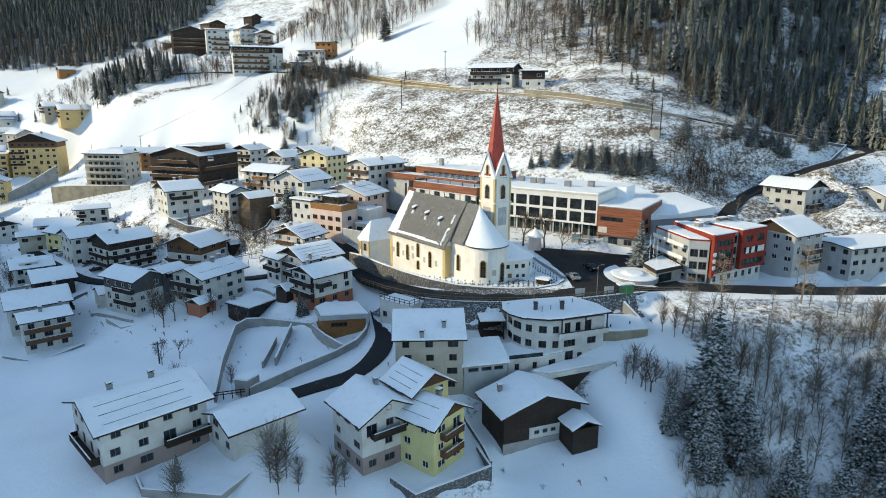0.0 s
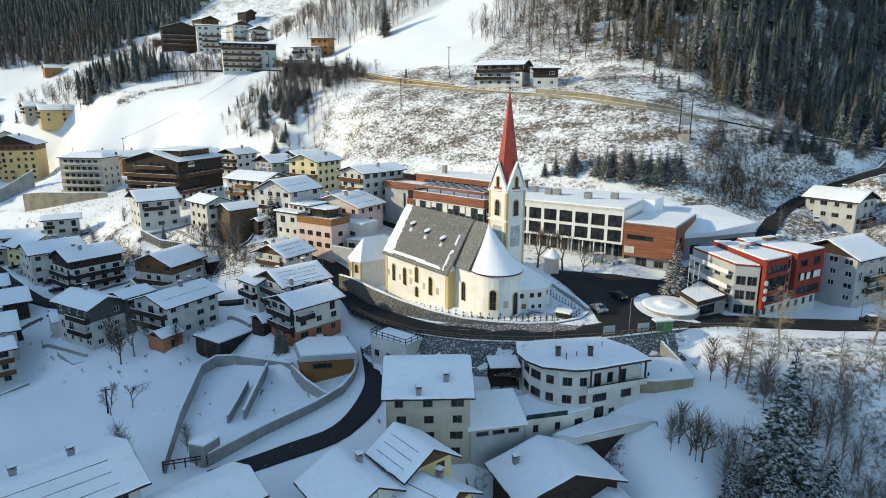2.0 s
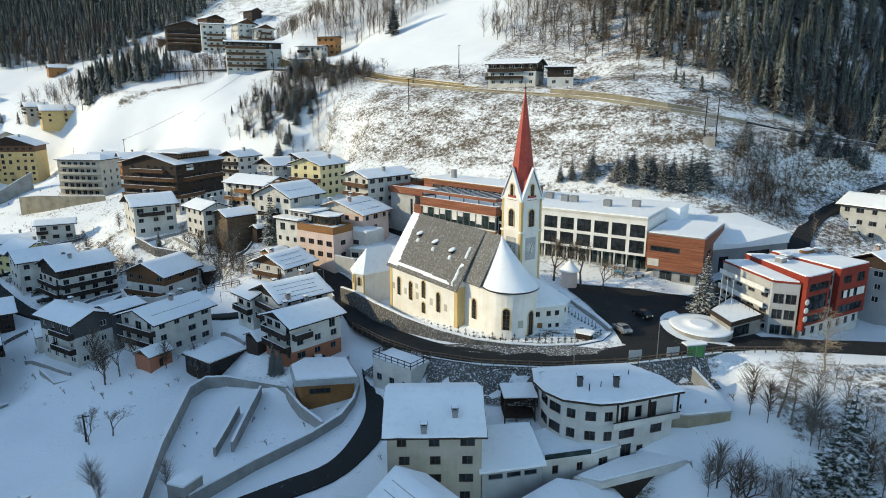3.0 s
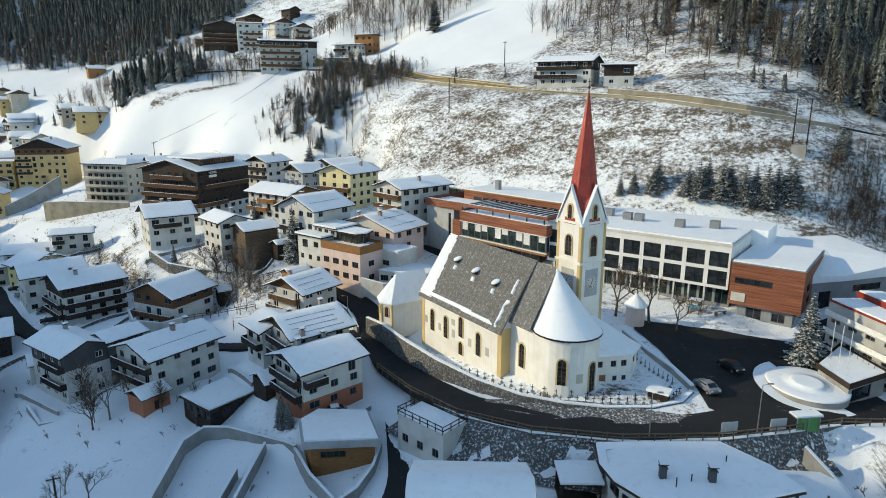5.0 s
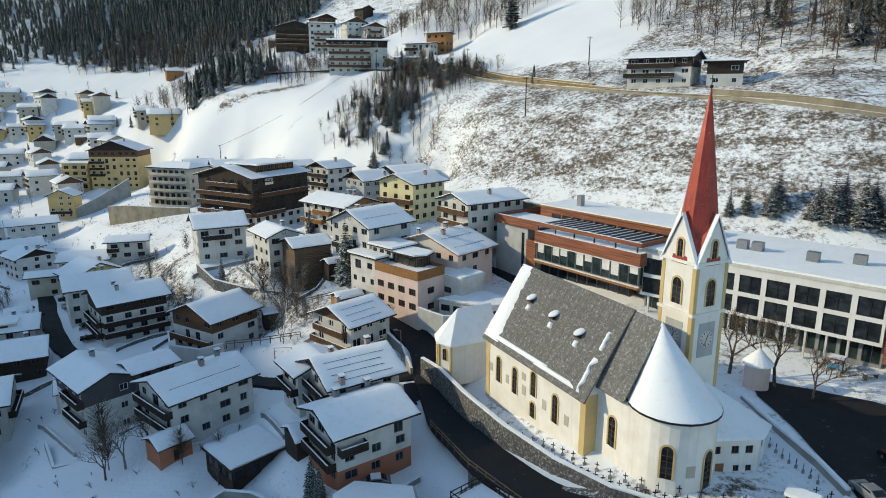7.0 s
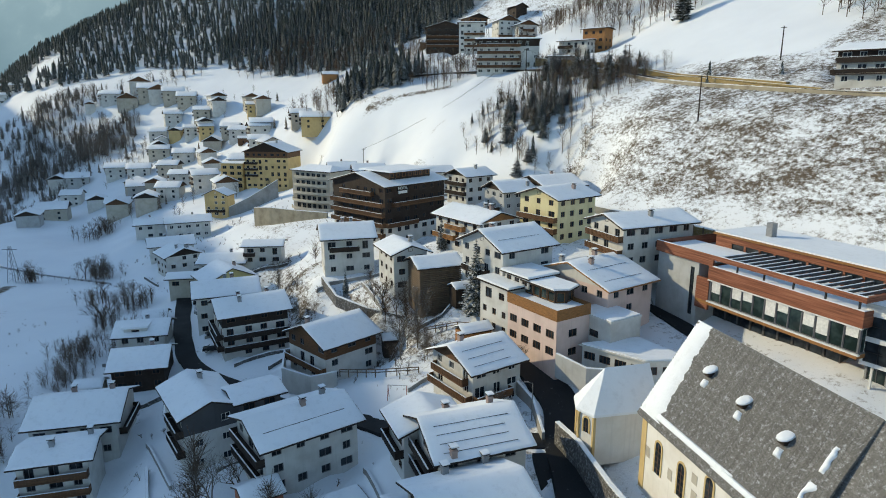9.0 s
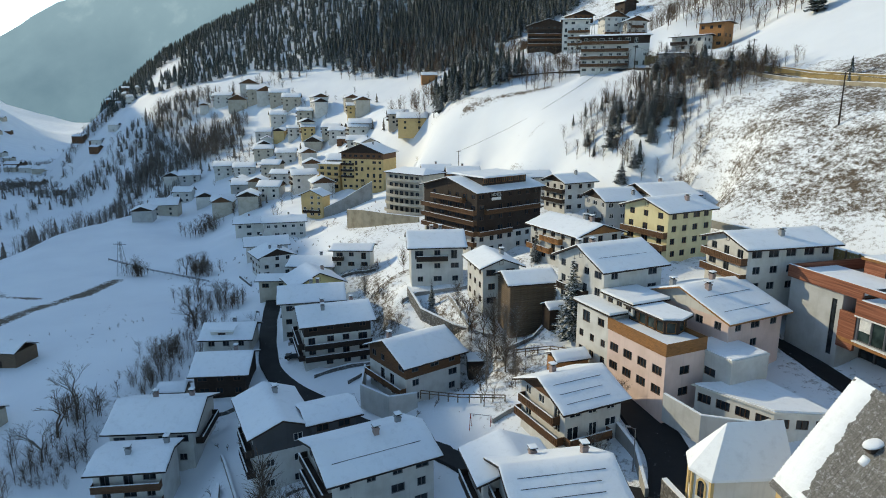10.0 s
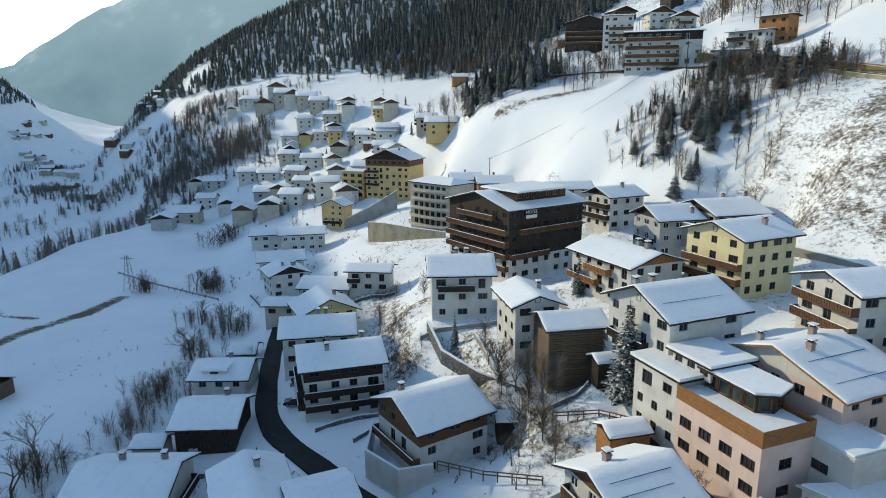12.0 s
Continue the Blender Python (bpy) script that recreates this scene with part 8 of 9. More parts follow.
def wood_spruce(rng, h, r, skirts, layers, per):
    """A forest spruce: ragged skirts round the stem with boughs standing out of them."""
    V, F = cone_parts(rng, h, r * 0.78, skirts, 7)
    V2, F2 = spruce_parts(rng, h, r, layers, per, 1) if layers else ([], [])
    b = len(V)
    return V + V2, F + [tuple(i + b for i in f) for f in F2]


for k in range(6):
    mid_spruce.append((*wood_spruce(RW, 16.0, RW.uniform(2.7, 3.5), 9, 11, 7), 16.0))
    wide_spruce.append((*wood_spruce(RW, 10.0, RW.uniform(2.3, 2.9), 7, 9, 7), 10.0))
    far_spruce.append((*wood_spruce(RW, 16.0, RW.uniform(3.4, 4.6), 8, 0, 0), 16.0))
    slight_spruce.append((*wood_spruce(RW, 16.0, RW.uniform(4.0, 5.4), 5, 0, 0), 16.0))
for k in range(5):
    V, F = twig_cloud(RW, 9.0, 62, 0.36)
    twiggy.append((V, F, 9.0))


def wave(s, q, f=0.05):
    return noise.noise(Vector((s * f, q * f, 4.0)))


def off_road(x, y, clear=5.0):
    """True away from the hillside road."""
    return min((x - v.x) ** 2 + (y - v.y) ** 2 for v in ROADS[3][3]) > clear * clear


right = spots_in(RW, -120, 108, 252, 440, 4.9, 13, 24, lambda s, q, r: q > 256 + 6 * wave(s, q) + max(0, (s - 66) * 1.2) + max(0, 50 - s) * 0.35 and r > 0.12 and wave(s, q, 0.035) > -0.30)
right = [v for v in right if off_road(v[0], v[1], 6)]
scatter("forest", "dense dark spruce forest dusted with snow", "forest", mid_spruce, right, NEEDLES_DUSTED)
left = spots_in(RW, 322, 640, 205, 540, 4.6, 10, 18, lambda s, q, r: (q > 318 + 10 * wave(s, q) or (332 < s < 392 and q > 214 + 0.4 * abs(s - 360) and not (255 < q < 305 and s < 372))) and not (290 < s < 440 and 250 < q < 395) and r > 0.08 and wave(s, q, 0.02) > -0.5, bent=True)
scatter("forest", "dark spruce wood above the meadows", "forest", far_spruce, left, NEEDLES)
upper = spots_in(RW, 100, 322, 400, 520, 6.0, 12, 20, lambda s, q, r: r > 0.45 and wave(s, q, 0.03) > -0.3)
scatter("forest", "spruce wood high above the village", "forest", far_spruce, upper, NEEDLES)
far = spots_in(RW, 640, 1250, 285, 600, 6.0, 9, 15, lambda s, q, r: q > 300 + 22 * wave(s, q, 0.012) and wave(s, q, 0.014) > -0.45 and r > 0.08, bent=True)
scatter("forest", "distant spruce forest on the mountain spur", "forest", slight_spruce, far, NEEDLES)
valley = spots_in(RW, 560, 1200, 120, 290, 8.0, 7, 12, lambda s, q, r: wave(s, q, 0.011) > 0.16 and r > 0.3, bent=True)
valley += spots_in(RW, 640, 930, 150, 240, 5.4, 7, 12, lambda s, q, r: r > 0.4 and q < 170 + 70 * (0.5 + wave(s, q, 0.015)), bent=True)
valley += spots_in(RW, 340, 640, 120, 235, 8.0, 4, 9, lambda s, q, r: r > 0.84 and wave(s, q, 0.02) > -0.1)
valley += spots_in(RW, 345, 700, -110, 100, 4.6, 6, 11, lambda s, q, r: 6 < 23 + (s - 392) * 0.47 - q < 50 + 25 * wave(s, q, 0.02) and r > 0.5)
valley += spots_in(RW, 520, 1500, -150, 20, 9.0, 7, 12, lambda s, q, r: wave(s, q, 0.013) > 0.22 and r > 0.3)
for x, y, r, n in ((-460, 444, 19.8, 230), (-490, 427, 28.0, 260), (-537, 419, 16.2, 120), (-546, 470, 25.6, 200), (-582, 465, 17.8, 110), (-767, 522, 19.0, 80), (-858, 448, 13.0, 90), (-514, 402, 20.7, 120)):
    for k in range(n):
        a = RW.uniform(0, 6.283)
        e = r * math.sqrt(RW.random()) * 1.15
        valley.append((x + e * math.cos(a), y + e * math.sin(a) * 1.2, RW.uniform(6, 12)))
scatter("woodland", "bare and evergreen copses down the valley", "woodland", far_spruce[:1] + twiggy[:4], valley, TWIGS_FROST)
dark = spots_in(RW, 1400, 2050, -560, -250, 11.0, 12, 18, lambda s, q, r: wave(s, q, 0.006) > -0.2)
scatter("forest", "dark wood on the far side of the valley", "forest", slight_spruce, dark, NEEDLES)
brown = spots_in(RW, 95, 325, 290, 402, 3.8, 8, 13, lambda s, q, r: q > 338 - 40 * max(0, min(1, (s - 205) / 20)) + 8 * wave(s, q) and r > 0.42)
brown += [v for v in spots_in(RW, 20, 166, 252, 400, 4.0, 7, 13, lambda s, q, r: q > 254 + 5 * wave(s, q) + max(0, s - 90) * 0.38 and r > 0.38) if off_road(v[0], v[1]) and math.hypot(v[0] - 26, v[1] - 268) > 20]
brown += spots_in(RW, 470, 610, 274, 320, 4.4, 8, 14, lambda s, q, r: r > 0.3 and wave(s, q, 0.03) > -0.2, bent=True)
brown += spots_in(RW, 385, 440, 215, 300, 4.4, 7, 12, lambda s, q, r: r > 0.45)
brown += spots_in(RW, 300, 372, 236, 262, 3.2, 4, 9, lambda s, q, r: r > 0.3)
brown += spots_in(RW, 246, 330, 250, 276, 3.4, 4, 8, lambda s, q, r: r > 0.45 and q > 262 - (s - 246) * 0.1)
scatter("bare_wood", "leafless brown wood on the slope", "woodland", twiggy, brown, TWIGS)
mixed = [v for v in spots_in(RW, 30, 125, 254, 400, 6.5, 8, 17, lambda s, q, r: r > 0.5 and q > 257 + max(0, s - 80) * 0.5) if off_road(v[0], v[1])]
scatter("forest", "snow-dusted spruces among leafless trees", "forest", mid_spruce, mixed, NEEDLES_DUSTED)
thicket = spots_in(RW, 206, 256, 214, 260, 3.4, 4, 8, lambda s, q, r: r > 0.8)
thicket += spots_in(RW, 60, 175, 244, 256, 6.0, 3, 7, lambda s, q, r: r > 0.8)
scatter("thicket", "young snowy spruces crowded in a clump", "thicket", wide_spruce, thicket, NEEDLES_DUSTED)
clump = spots_in(RW, 196, 256, 214, 262, 3.0, 3, 7, lambda s, q, r: r > 0.5 and q > 208 + (s - 200) * 0.1)
brown2 = spots_in(RW, 196, 254, 214, 262, 3.0, 4, 9, lambda s, q, r: r > 0.4)
scatter("bare_wood", "brown leafless thicket among young spruces", "woodland", twiggy, brown2, TWIGS)
clump += spots_in(RW, -70, 60, 205, 236, 4.5, 2.5, 6, lambda s, q, r: r > 0.55 and wave(s, q, 0.05) > 0.05)
ravine = [(RW.uniform(38, 150), RW.uniform(78, 131), RW.uniform(2.5, 8)) for k in range(900)]
ravine = [p for p in ravine if p[1] < 129 - 2 * (p[0] < 60) and not (p[0] < 52 and p[1] > 112)]
scatter("scrub", "bare brown bushes and saplings", "scrub", twiggy, clump + ravine, TWIGS_FROST)
low = spots_in(RW, -60, 205, 206, 252, 2.2, 0.4, 1.5, lambda s, q, r: r > 0.45 and wave(s, q, 0.07) > -0.45)
low += [(RW.uniform(-84, -66), RW.uniform(198, 230), RW.uniform(0.6, 1.8)) for k in range(90)]
slope = []
for x, y, n, r, h0, h1 in ((-217, 247, 80, 5, 4, 7.5), (-233, 232, 45, 3, 4, 7), (-150, 198, 40, 4, 3, 6), (-147, 190, 40, 5, 1, 2.5), (-177, 219, 50, 5, 3, 6), (-161, 215, 70, 6, 3, 6), (-136, 181, 90, 6, 2, 5), (-128, 172, 70, 5, 2, 5), (-142, 186, 60, 5, 1.5, 4), (-129, 157, 30, 3, 3, 7)):
    slope += [(x + RW.gauss(0, r * 0.55), y + RW.gauss(0, r * 0.55), RW.uniform(h0, h1)) for k in range(n // 2)]
for x, y, n, r, h0, h1 in ((-121, 149, 70, 6, 2, 5), (-118, 143, 60, 6, 2, 5), (-171, 192, 14, 4, 0.8, 2), (-491, 301, 20, 5, 3, 6), (-484, 308, 20, 5, 3, 5), (-295, 307, 90, 9, 4, 8), (-129, 190, 60, 5, 3, 6), (-134, 196, 40, 4, 3, 6)):
    slope += [(x + RW.gauss(0, r * 0.55), y + RW.gauss(0, r * 0.55), RW.uniform(h0, h1)) for k in range(n // 2)]
for x, y in (((-149, 258), (-127, 240), (-107, 219), (-94, 209), (-69, 202), (-62, 200), (-54, 194), (-63, 197))):
    slope += [(x + RW.gauss(0, 2.5), y + RW.gauss(0, 2.5), RW.uniform(1.0, 3.5)) for k in range(18)]
for x, y, n, r in ((77, 205.5, 26, 4), (80, 203, 30, 4), (84.5, 206.5, 34, 4), (86.5, 202.5, 24, 3.5), (91.5, 203, 26, 3.5), (92, 198, 20, 3), (99, 213, 18, 4), (93, 213, 22, 4), (86, 210.5, 30, 4), (81, 210, 26, 4), (75, 201, 16, 3), (88, 215, 20, 4), (119, 226, 18, 5), (104, 224, 16, 5)):
    slope += [v for v in ((x + RW.gauss(0, r * 0.6), y + RW.gauss(0, r * 0.6), RW.uniform(2.0, 5.0)) for k in range(n)) if off_road(v[0], v[1])]
slope += [(RW.uniform(-190, -130), RW.uniform(160, 215), RW.uniform(0.4, 1.2)) for k in range(60)]
def open_ground(x, y):
    """True where no house, road or yard stands."""
    for p in PLOTS:
        c, s = math.cos(radians(p["yaw"])), math.sin(radians(p["yaw"]))
        dx, dy = x - p["x"], y - p["y"]
        if abs(dx * c + dy * s) < p["L"] / 2 + 0.6 and abs(dy * c - dx * s) < p["W"] / 2 + 0.6:
            return False
    return all(min((x - v.x) ** 2 + (y - v.y) ** 2 for v in line) > (width / 2 + 1.5) ** 2 for name, label, width, line in ROADS)


shrubs = spots_in(RW, 25, 330, 85, 205, 4.0, 0.6, 2.4, lambda s, q, r: r > 0.45 and wave(s, q, 0.05) > -0.15)
shrubs = [v for v in shrubs if open_ground(v[0], v[1]) and not (-30 < v[0] < 80 and v[1] > 130)]
low += shrubs
low_t = [(V, F, 9.0) for V, F in (bare_parts(RW, 9.0, 0.9, 3, 1.6) for k in range(3))]
scatter("scrub", "low dry bushes poking through the snow", "scrub", low_t, low, TWIGS)
skirt = spots_in(RW, 430, 690, 235, 365, 5.2, 10, 17, lambda s, q, r: r > 0.2 and s > 440 + max(0, q - 285) * 0.9 and q > 276 - (s - 505) * 0.34 + 9 * wave(s, q, 0.04))
skirt = [v for v in skirt if open_ground(v[0], v[1]) and v[0] < -190]
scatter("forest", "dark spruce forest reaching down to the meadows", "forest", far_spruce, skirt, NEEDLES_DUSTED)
scatter("scrub", "leafless bushes on the shaded slope", "scrub", twiggy, slope, TWIGS)

# ---- the square and small things ----
def drape(name, label, ring, mat, lift, category, kind="structure", step=2.0):
    """A sheet laid over the ground inside a ring."""
    bm = B()
    pts = []
    for a, b in zip(ring, ring[1:] + ring[:1]):
        a, b = Vector(a), Vector(b)
        n = max(1, int((b - a).length / step))
        pts += [a.lerp(b, k / n) for k in range(n)]
    bm.faces.new([bm.verts.new((p.x, p.y, 0)) for p in pts])
    bmesh.ops.triangulate(bm, faces=bm.faces)
    for k in range(3):
        long = [e for e in bm.edges if e.calc_length() > step * 1.5]
        if long:
            bmesh.ops.subdivide_edges(bm, edges=long, cuts=1)
            bmesh.ops.triangulate(bm, faces=[f for f in bm.faces if len(f.verts) > 3])
    co = np.array([v.co[:2] for v in bm.verts])
    z = ground_z(co[:, 0], co[:, 1])
    for v, h in zip(bm.verts, z):
        v.co.z = h + lift
    return tagged(part(name, bm, mat), label, category, kind=kind)


drape("square", "dark wet asphalt of the village square", [(29.8, 139), (29.6, 146), (27.3, 156), (24.6, 164), (25.2, 170), (33, 168.5), (41.5, 164), (52, 160.5), (57, 168), (66, 173), (73, 171), (66, 161), (58, 156.5), (55, 150), (57, 144), (50, 139), (40, 136.5), (33, 136)], ROAD, 0.13, "square")


bank = [v for v in ROADS[0][3] if -12 < v.x < 44]
near, outer = [], []
for p, q in zip(bank, bank[1:]):
    n = Vector((q.y - p.y, p.x - q.x, 0)).normalized()
    near.append((p.x + n.x * 3.7, p.y + n.y * 3.7))
    outer.append((p.x + n.x * 8.2, p.y + n.y * 8.2))
drape("stone_bank", "dark rubble bank dusted with snow below the road", outer + near[::-1], RUBBLE, 0.3, "bank")


def build_island():
    """Raised round bed with a low wall, and the terrace over a garage beside it."""
    cx, cy, top = 45.9, 146.0, 3.15
    T = thing("traffic_island", cx, cy, top, 0, "raised round bed with deep snow inside a low wall", "island")
    ring = [(5.3 * math.cos(2 * math.pi * k / 48), 6.1 * math.sin(2 * math.pi * k / 48)) for k in range(48)]
    slab(T, "kerb", ring, -3.0, 0, CONCRETE, "grey curved bed wall")
    bm = B()
    rings = []
    for f, z in ((1.02, 0.003), (1.02, 0.14), (0.97, 0.22), (0.7, 0.26), (0.44, 0.24), (0.42, 0.5), (0.34, 0.56), (0.2, 0.5)):
        rings.append([bm.verts.new((x * f, y * f, z + 0.04 * noise.noise(Vector((x * f * 0.6, y * f * 0.6, 1))))) for x, y in ring])
    for a, b in zip(rings, rings[1:]):
        for k in range(48):
            bm.faces.new((a[k], a[(k + 1) % 48], b[(k + 1) % 48], b[k]))
    bm.faces.new(rings[-1])
    part("snow", bm, ROOF_SNOW, T, smooth=True)
    a0, a1, n = radians(110), radians(300), 22
    out = [(cx + 7.1 * math.cos(a), cy + 8.0 * math.sin(a)) for a in [a0 + (a1 - a0) * k / n for k in range(n + 1)]]
    inn = [(cx + 4.9 * math.cos(a), cy + 5.7 * math.sin(a)) for a in [a1 - (a1 - a0) * k / n for k in range(n + 1)]]
    drape("pavement", "snowy pavement curving round the raised bed", out + inn, ROOF_SNOW, 0.34, "pavement")
    P = thing("pavilion", 0, 0, 0, 0, "concrete garage with a railed snowy roof terrace", "pavilion")
    r = [(49.9, 142.6), (57.4, 147.2), (56.0, 157.4), (49.0, 149.6)]
    ring_walls(P, r, -1, 4.3, CONCRETE, {0: [(0.36, 1.9, 4.6, 2.0, 0)]}, DMETAL, label="grey concrete garage wall")
    ring_walls(P, grow(r, 0.3), 4.3, 5.2, DWOOD, {}, label="dark timber parapet")
    slab(P, "roof_deck", grow(r, 0.0), 4.303, 4.75, CONCRETE)
    slab(P, "roof_snow", grow(r, -0.02), 4.753, 5.02, ROOF_SNOW)
    a, b = Vector(r[1]), Vector(r[2])
    for k in range(7):
        p = a.lerp(b, 0.12 + 0.12 * k) + Vector((-0.9, -0.1))
        bm = B()
        beam(bm, (p.x, p.y, 4.9), (p.x, p.y, 6.1), 0.035)
        part("rail_post", bm, DMETAL, P)
    for z in (5.55, 6.1):
        bm = B()
        p, q = a.lerp(b, 0.12) + Vector((-0.9, -0.1)), a.lerp(b, 0.84) + Vector((-0.9, -0.1))
        beam(bm, (p.x, p.y, z), (q.x, q.y, z), 0.03)
        part("rail_bar", bm, DMETAL, P)
    for x, y in ((50.0, 148.6), (50.2, 146.6), (50.4, 144.6)):
        bm = B()
        beam(bm, (0, 0, -0.3), (0, 0, 7.2), 0.05)
        tagged(part("flagpole", bm, FRAMEW, m=pose(x, y, 5.0)), "slim white flagpole on the terrace", "flagpole", "flagpoles")


build_island()


def street_lamp(x, y, h=6.5, yaw=0):
    T = thing("street_lamp", x, y, gz(x, y), yaw, "grey steel street lamp by the road", "lamp", "street lamps")
    bm = B()
    beam(bm, (0, 0, -0.5), (0, 0, h), 0.09, 8, 0.05)
    part("pole", bm, METAL, T)
    bm = B()
    beam(bm, (0, 0, h - 0.05), (0.9, 0, h + 0.15), 0.04)
    part("arm", bm, METAL, T)
    bm = B()
    quad_box(bm, 0.6, -0.14, h + 0.1, 1.3, 0.14, h + 0.24)
    part("lamp_head", bm, METAL, T)


street_lamp(33.8, 132.6, 7.2)
street_lamp(20.0, 131.4, 6.5)
street_lamp(-30.5, 178.2, 6.0, 200)
street_lamp(86, 148, 6.5, 90)
for x, y in ((30.0, 131.8), (36.6, 133.2)):
    T = thing("info_board", x, y, gz(x, y) + 0.2, 12, "blank pale info board beside the railing", "sign")
    bm = B()
    quad_box(bm, -1.1, -0.05, 0.5, 1.1, 0.05, 2.1)
    part("board", bm, GREYW, T)
    for px in (-0.8, 0.8):
        bm = B()
        quad_box(bm, px - 0.05, -0.04, -0.6, px + 0.05, 0.04, 0.5)
        part("leg", bm, METAL, T)
T = thing("bus_shelter", 40.5, 134.4, gz(40.5, 134.4), 12, "green glass bus shelter beside the road", "shelter")
for x in (-1.6, 0.0, 1.6):
    bm = B()
    quad_box(bm, x - 0.05, -0.6, -0.5, x + 0.05, -0.5, 2.3)
    part("post", bm, METAL, T)
k = Mat("green_panel", 0.3)
k.color(k.ramp(k.noise(2.0), (0.3, (0.05, 0.20, 0.06)), (0.7, (0.09, 0.30, 0.10))))
slab(T, "back_panel", [(-1.6, -0.5), (1.6, -0.5), (1.6, -0.46), (-1.6, -0.46)], 0.2, 2.2, k.m)
slab(T, "roof", [(-1.9, -0.8), (1.9, -0.8), (1.9, 0.9), (-1.9, 0.9)], 2.3, 2.4, METAL)
slab(T, "roof_snow", [(-1.85, -0.75), (1.85, -0.75), (1.85, 0.85), (-1.85, 0.85)], 2.403, 2.6, ROOF_SNOW)


def car(x, y, yaw, paint, label, snow=False, z=None):
    T = thing("car", x, y, (gz(x, y) + 0.15) if z is None else z, yaw, label, "car", "parked cars")
    prof = [(-2.1, 0.35), (-2.12, 0.75), (-1.95, 0.95), (-1.15, 1.0), (-0.55, 1.42), (0.75, 1.46), (1.55, 1.05), (2.05, 0.92), (2.12, 0.6), (2.08, 0.35)]
    bm = B()
    sides = []
    for yy, tuck in ((-0.88, 1), (-0.8, 0), (0.8, 0), (0.88, 1)):
        sides.append([bm.verts.new((px * (1.0 if tuck else 0.985), yy * (0.86 if pz > 1.1 else 1.0), pz if not tuck else min(pz, 0.95) if pz < 1.1 else pz - 0.05)) for px, pz in prof])
    for a, b in zip(sides, sides[1:]):
        for k in range(len(prof) - 1):
            bm.faces.new((a[k], a[k + 1], b[k + 1], b[k]))
    for s in (sides[0], sides[-1]):
        bm.faces.new(s)
    for a, b in zip(sides, sides[1:]):
        bm.faces.new((a[0], b[0], b[-1], a[-1]))
    part("body", bm, paint, T, smooth=False)
    for nm, x0, x1, z0, z1 in (("rear_window", -1.12, -0.62, 1.04, 1.38), ("windscreen", 0.85, 1.5, 1.40, 1.09)):
        bm = B()
        vs = [bm.verts.new(c) for c in ((x0, -0.62, z0 + 0.035), (x1, -0.62, z1 + 0.035), (x1, 0.62, z1 + 0.035), (x0, 0.62, z0 + 0.035), (x0, -0.62, z0 - 0.02), (x1, -0.62, z1 - 0.02), (x1, 0.62, z1 - 0.02), (x0, 0.62, z0 - 0.02))]
        for f in ((0, 1, 2, 3), (4, 7, 6, 5), (0, 4, 5, 1), (1, 5, 6, 2), (2, 6, 7, 3), (3, 7, 4, 0)):
            bm.faces.new([vs[i] for i in f])
        part(nm, bm, GLASS, T)
    for s in (-1, 1):
        bm = B()
        quad_box(bm, -0.75, s * 0.79 - 0.03, 1.03, 0.9, s * 0.79 + 0.03, 1.33)
        part("side_window", bm, GLASS, T)
        for px in (-1.35, 1.35):
            bm = B()
            beam(bm, (px, s * 0.72, 0.32), (px, s * 0.92, 0.32), 0.33, 14)
            w = part("wheel", bm, DMETAL, T)
            bm = B()
            beam(bm, (px, s * 0.9, 0.32), (px, s * 0.935, 0.32), 0.2, 10)
            part("rim", bm, METAL, w)
        bm = B()
        quad_box(bm, 2.0, s * 0.6 - 0.16, 0.66, 2.11, s * 0.6 + 0.16, 0.84)
        part("headlight", bm, FRAMEW, T)
    if snow:
        bm = B()
        quad_box(bm, -0.6, -0.66, 1.463, 0.75, 0.66, 1.56)
        part("roof_snow", bm, ROOF_SNOW, T)
    return T


SILVER = plain("silver_paint", (0.35, 0.36, 0.37), 0.25, 0.6, 0.05)
BLACKP = plain("black_paint", (0.02, 0.021, 0.024), 0.2, 0.2, 0.05)
WHITEP = plain("white_paint", (0.6, 0.6, 0.6), 0.3, 0.0, 0.05)
car(30.9, 143.8, -72, SILVER, "silver-grey hatchback parked by the churchyard wall")
car(36.5, 150.5, -68, BLACKP, "dark estate car standing on the square")
car(-25.5, 146.6, 22, SILVER, "silver car parked below a terracotta base", True)
for x, y, a, p in ((-113.5, 199.5, 60, BLACKP), (-108, 193, 40, BLACKP), (-128, 210, 45, SILVER), (-131, 213, 45, WHITEP), (-134.5, 216, 45, BLACKP), (-112.5, 176, 80, WHITEP)):
    car(x, y, a, p, "snow-dusted car parked beside village houses", True)
for x, y, a, p in ((87, 146.2, 8, BLACKP), (108, 169, 20, WHITEP), (114, 171, 20, BLACKP), (103, 197, 60, WHITEP)):
    car(x, y, a, p, "car parked by the road at the edge of the village", True)


# churchyard
def grave_cross(x, y, h, yaw):
    T = thing("grave_cross", x, y, gz(x, y), yaw, "small dark iron grave cross in snow", "grave cross", "grave crosses")
    part("plinth", shared(("plinth",), lambda bm: quad_box(bm, -0.22, -0.14, -0.3, 0.22, 0.14, 0.28)), CONCRETE, T)
    part("cross", shared(("cross",), lambda bm: lattice(bm, [-0.28, -0.05, 0.05, 0.28], [0.28, 0.78, 0.88, 1.2], -0.03, 0.03, lambda i, k: i == 1 or k == 1)), DMETAL, T)


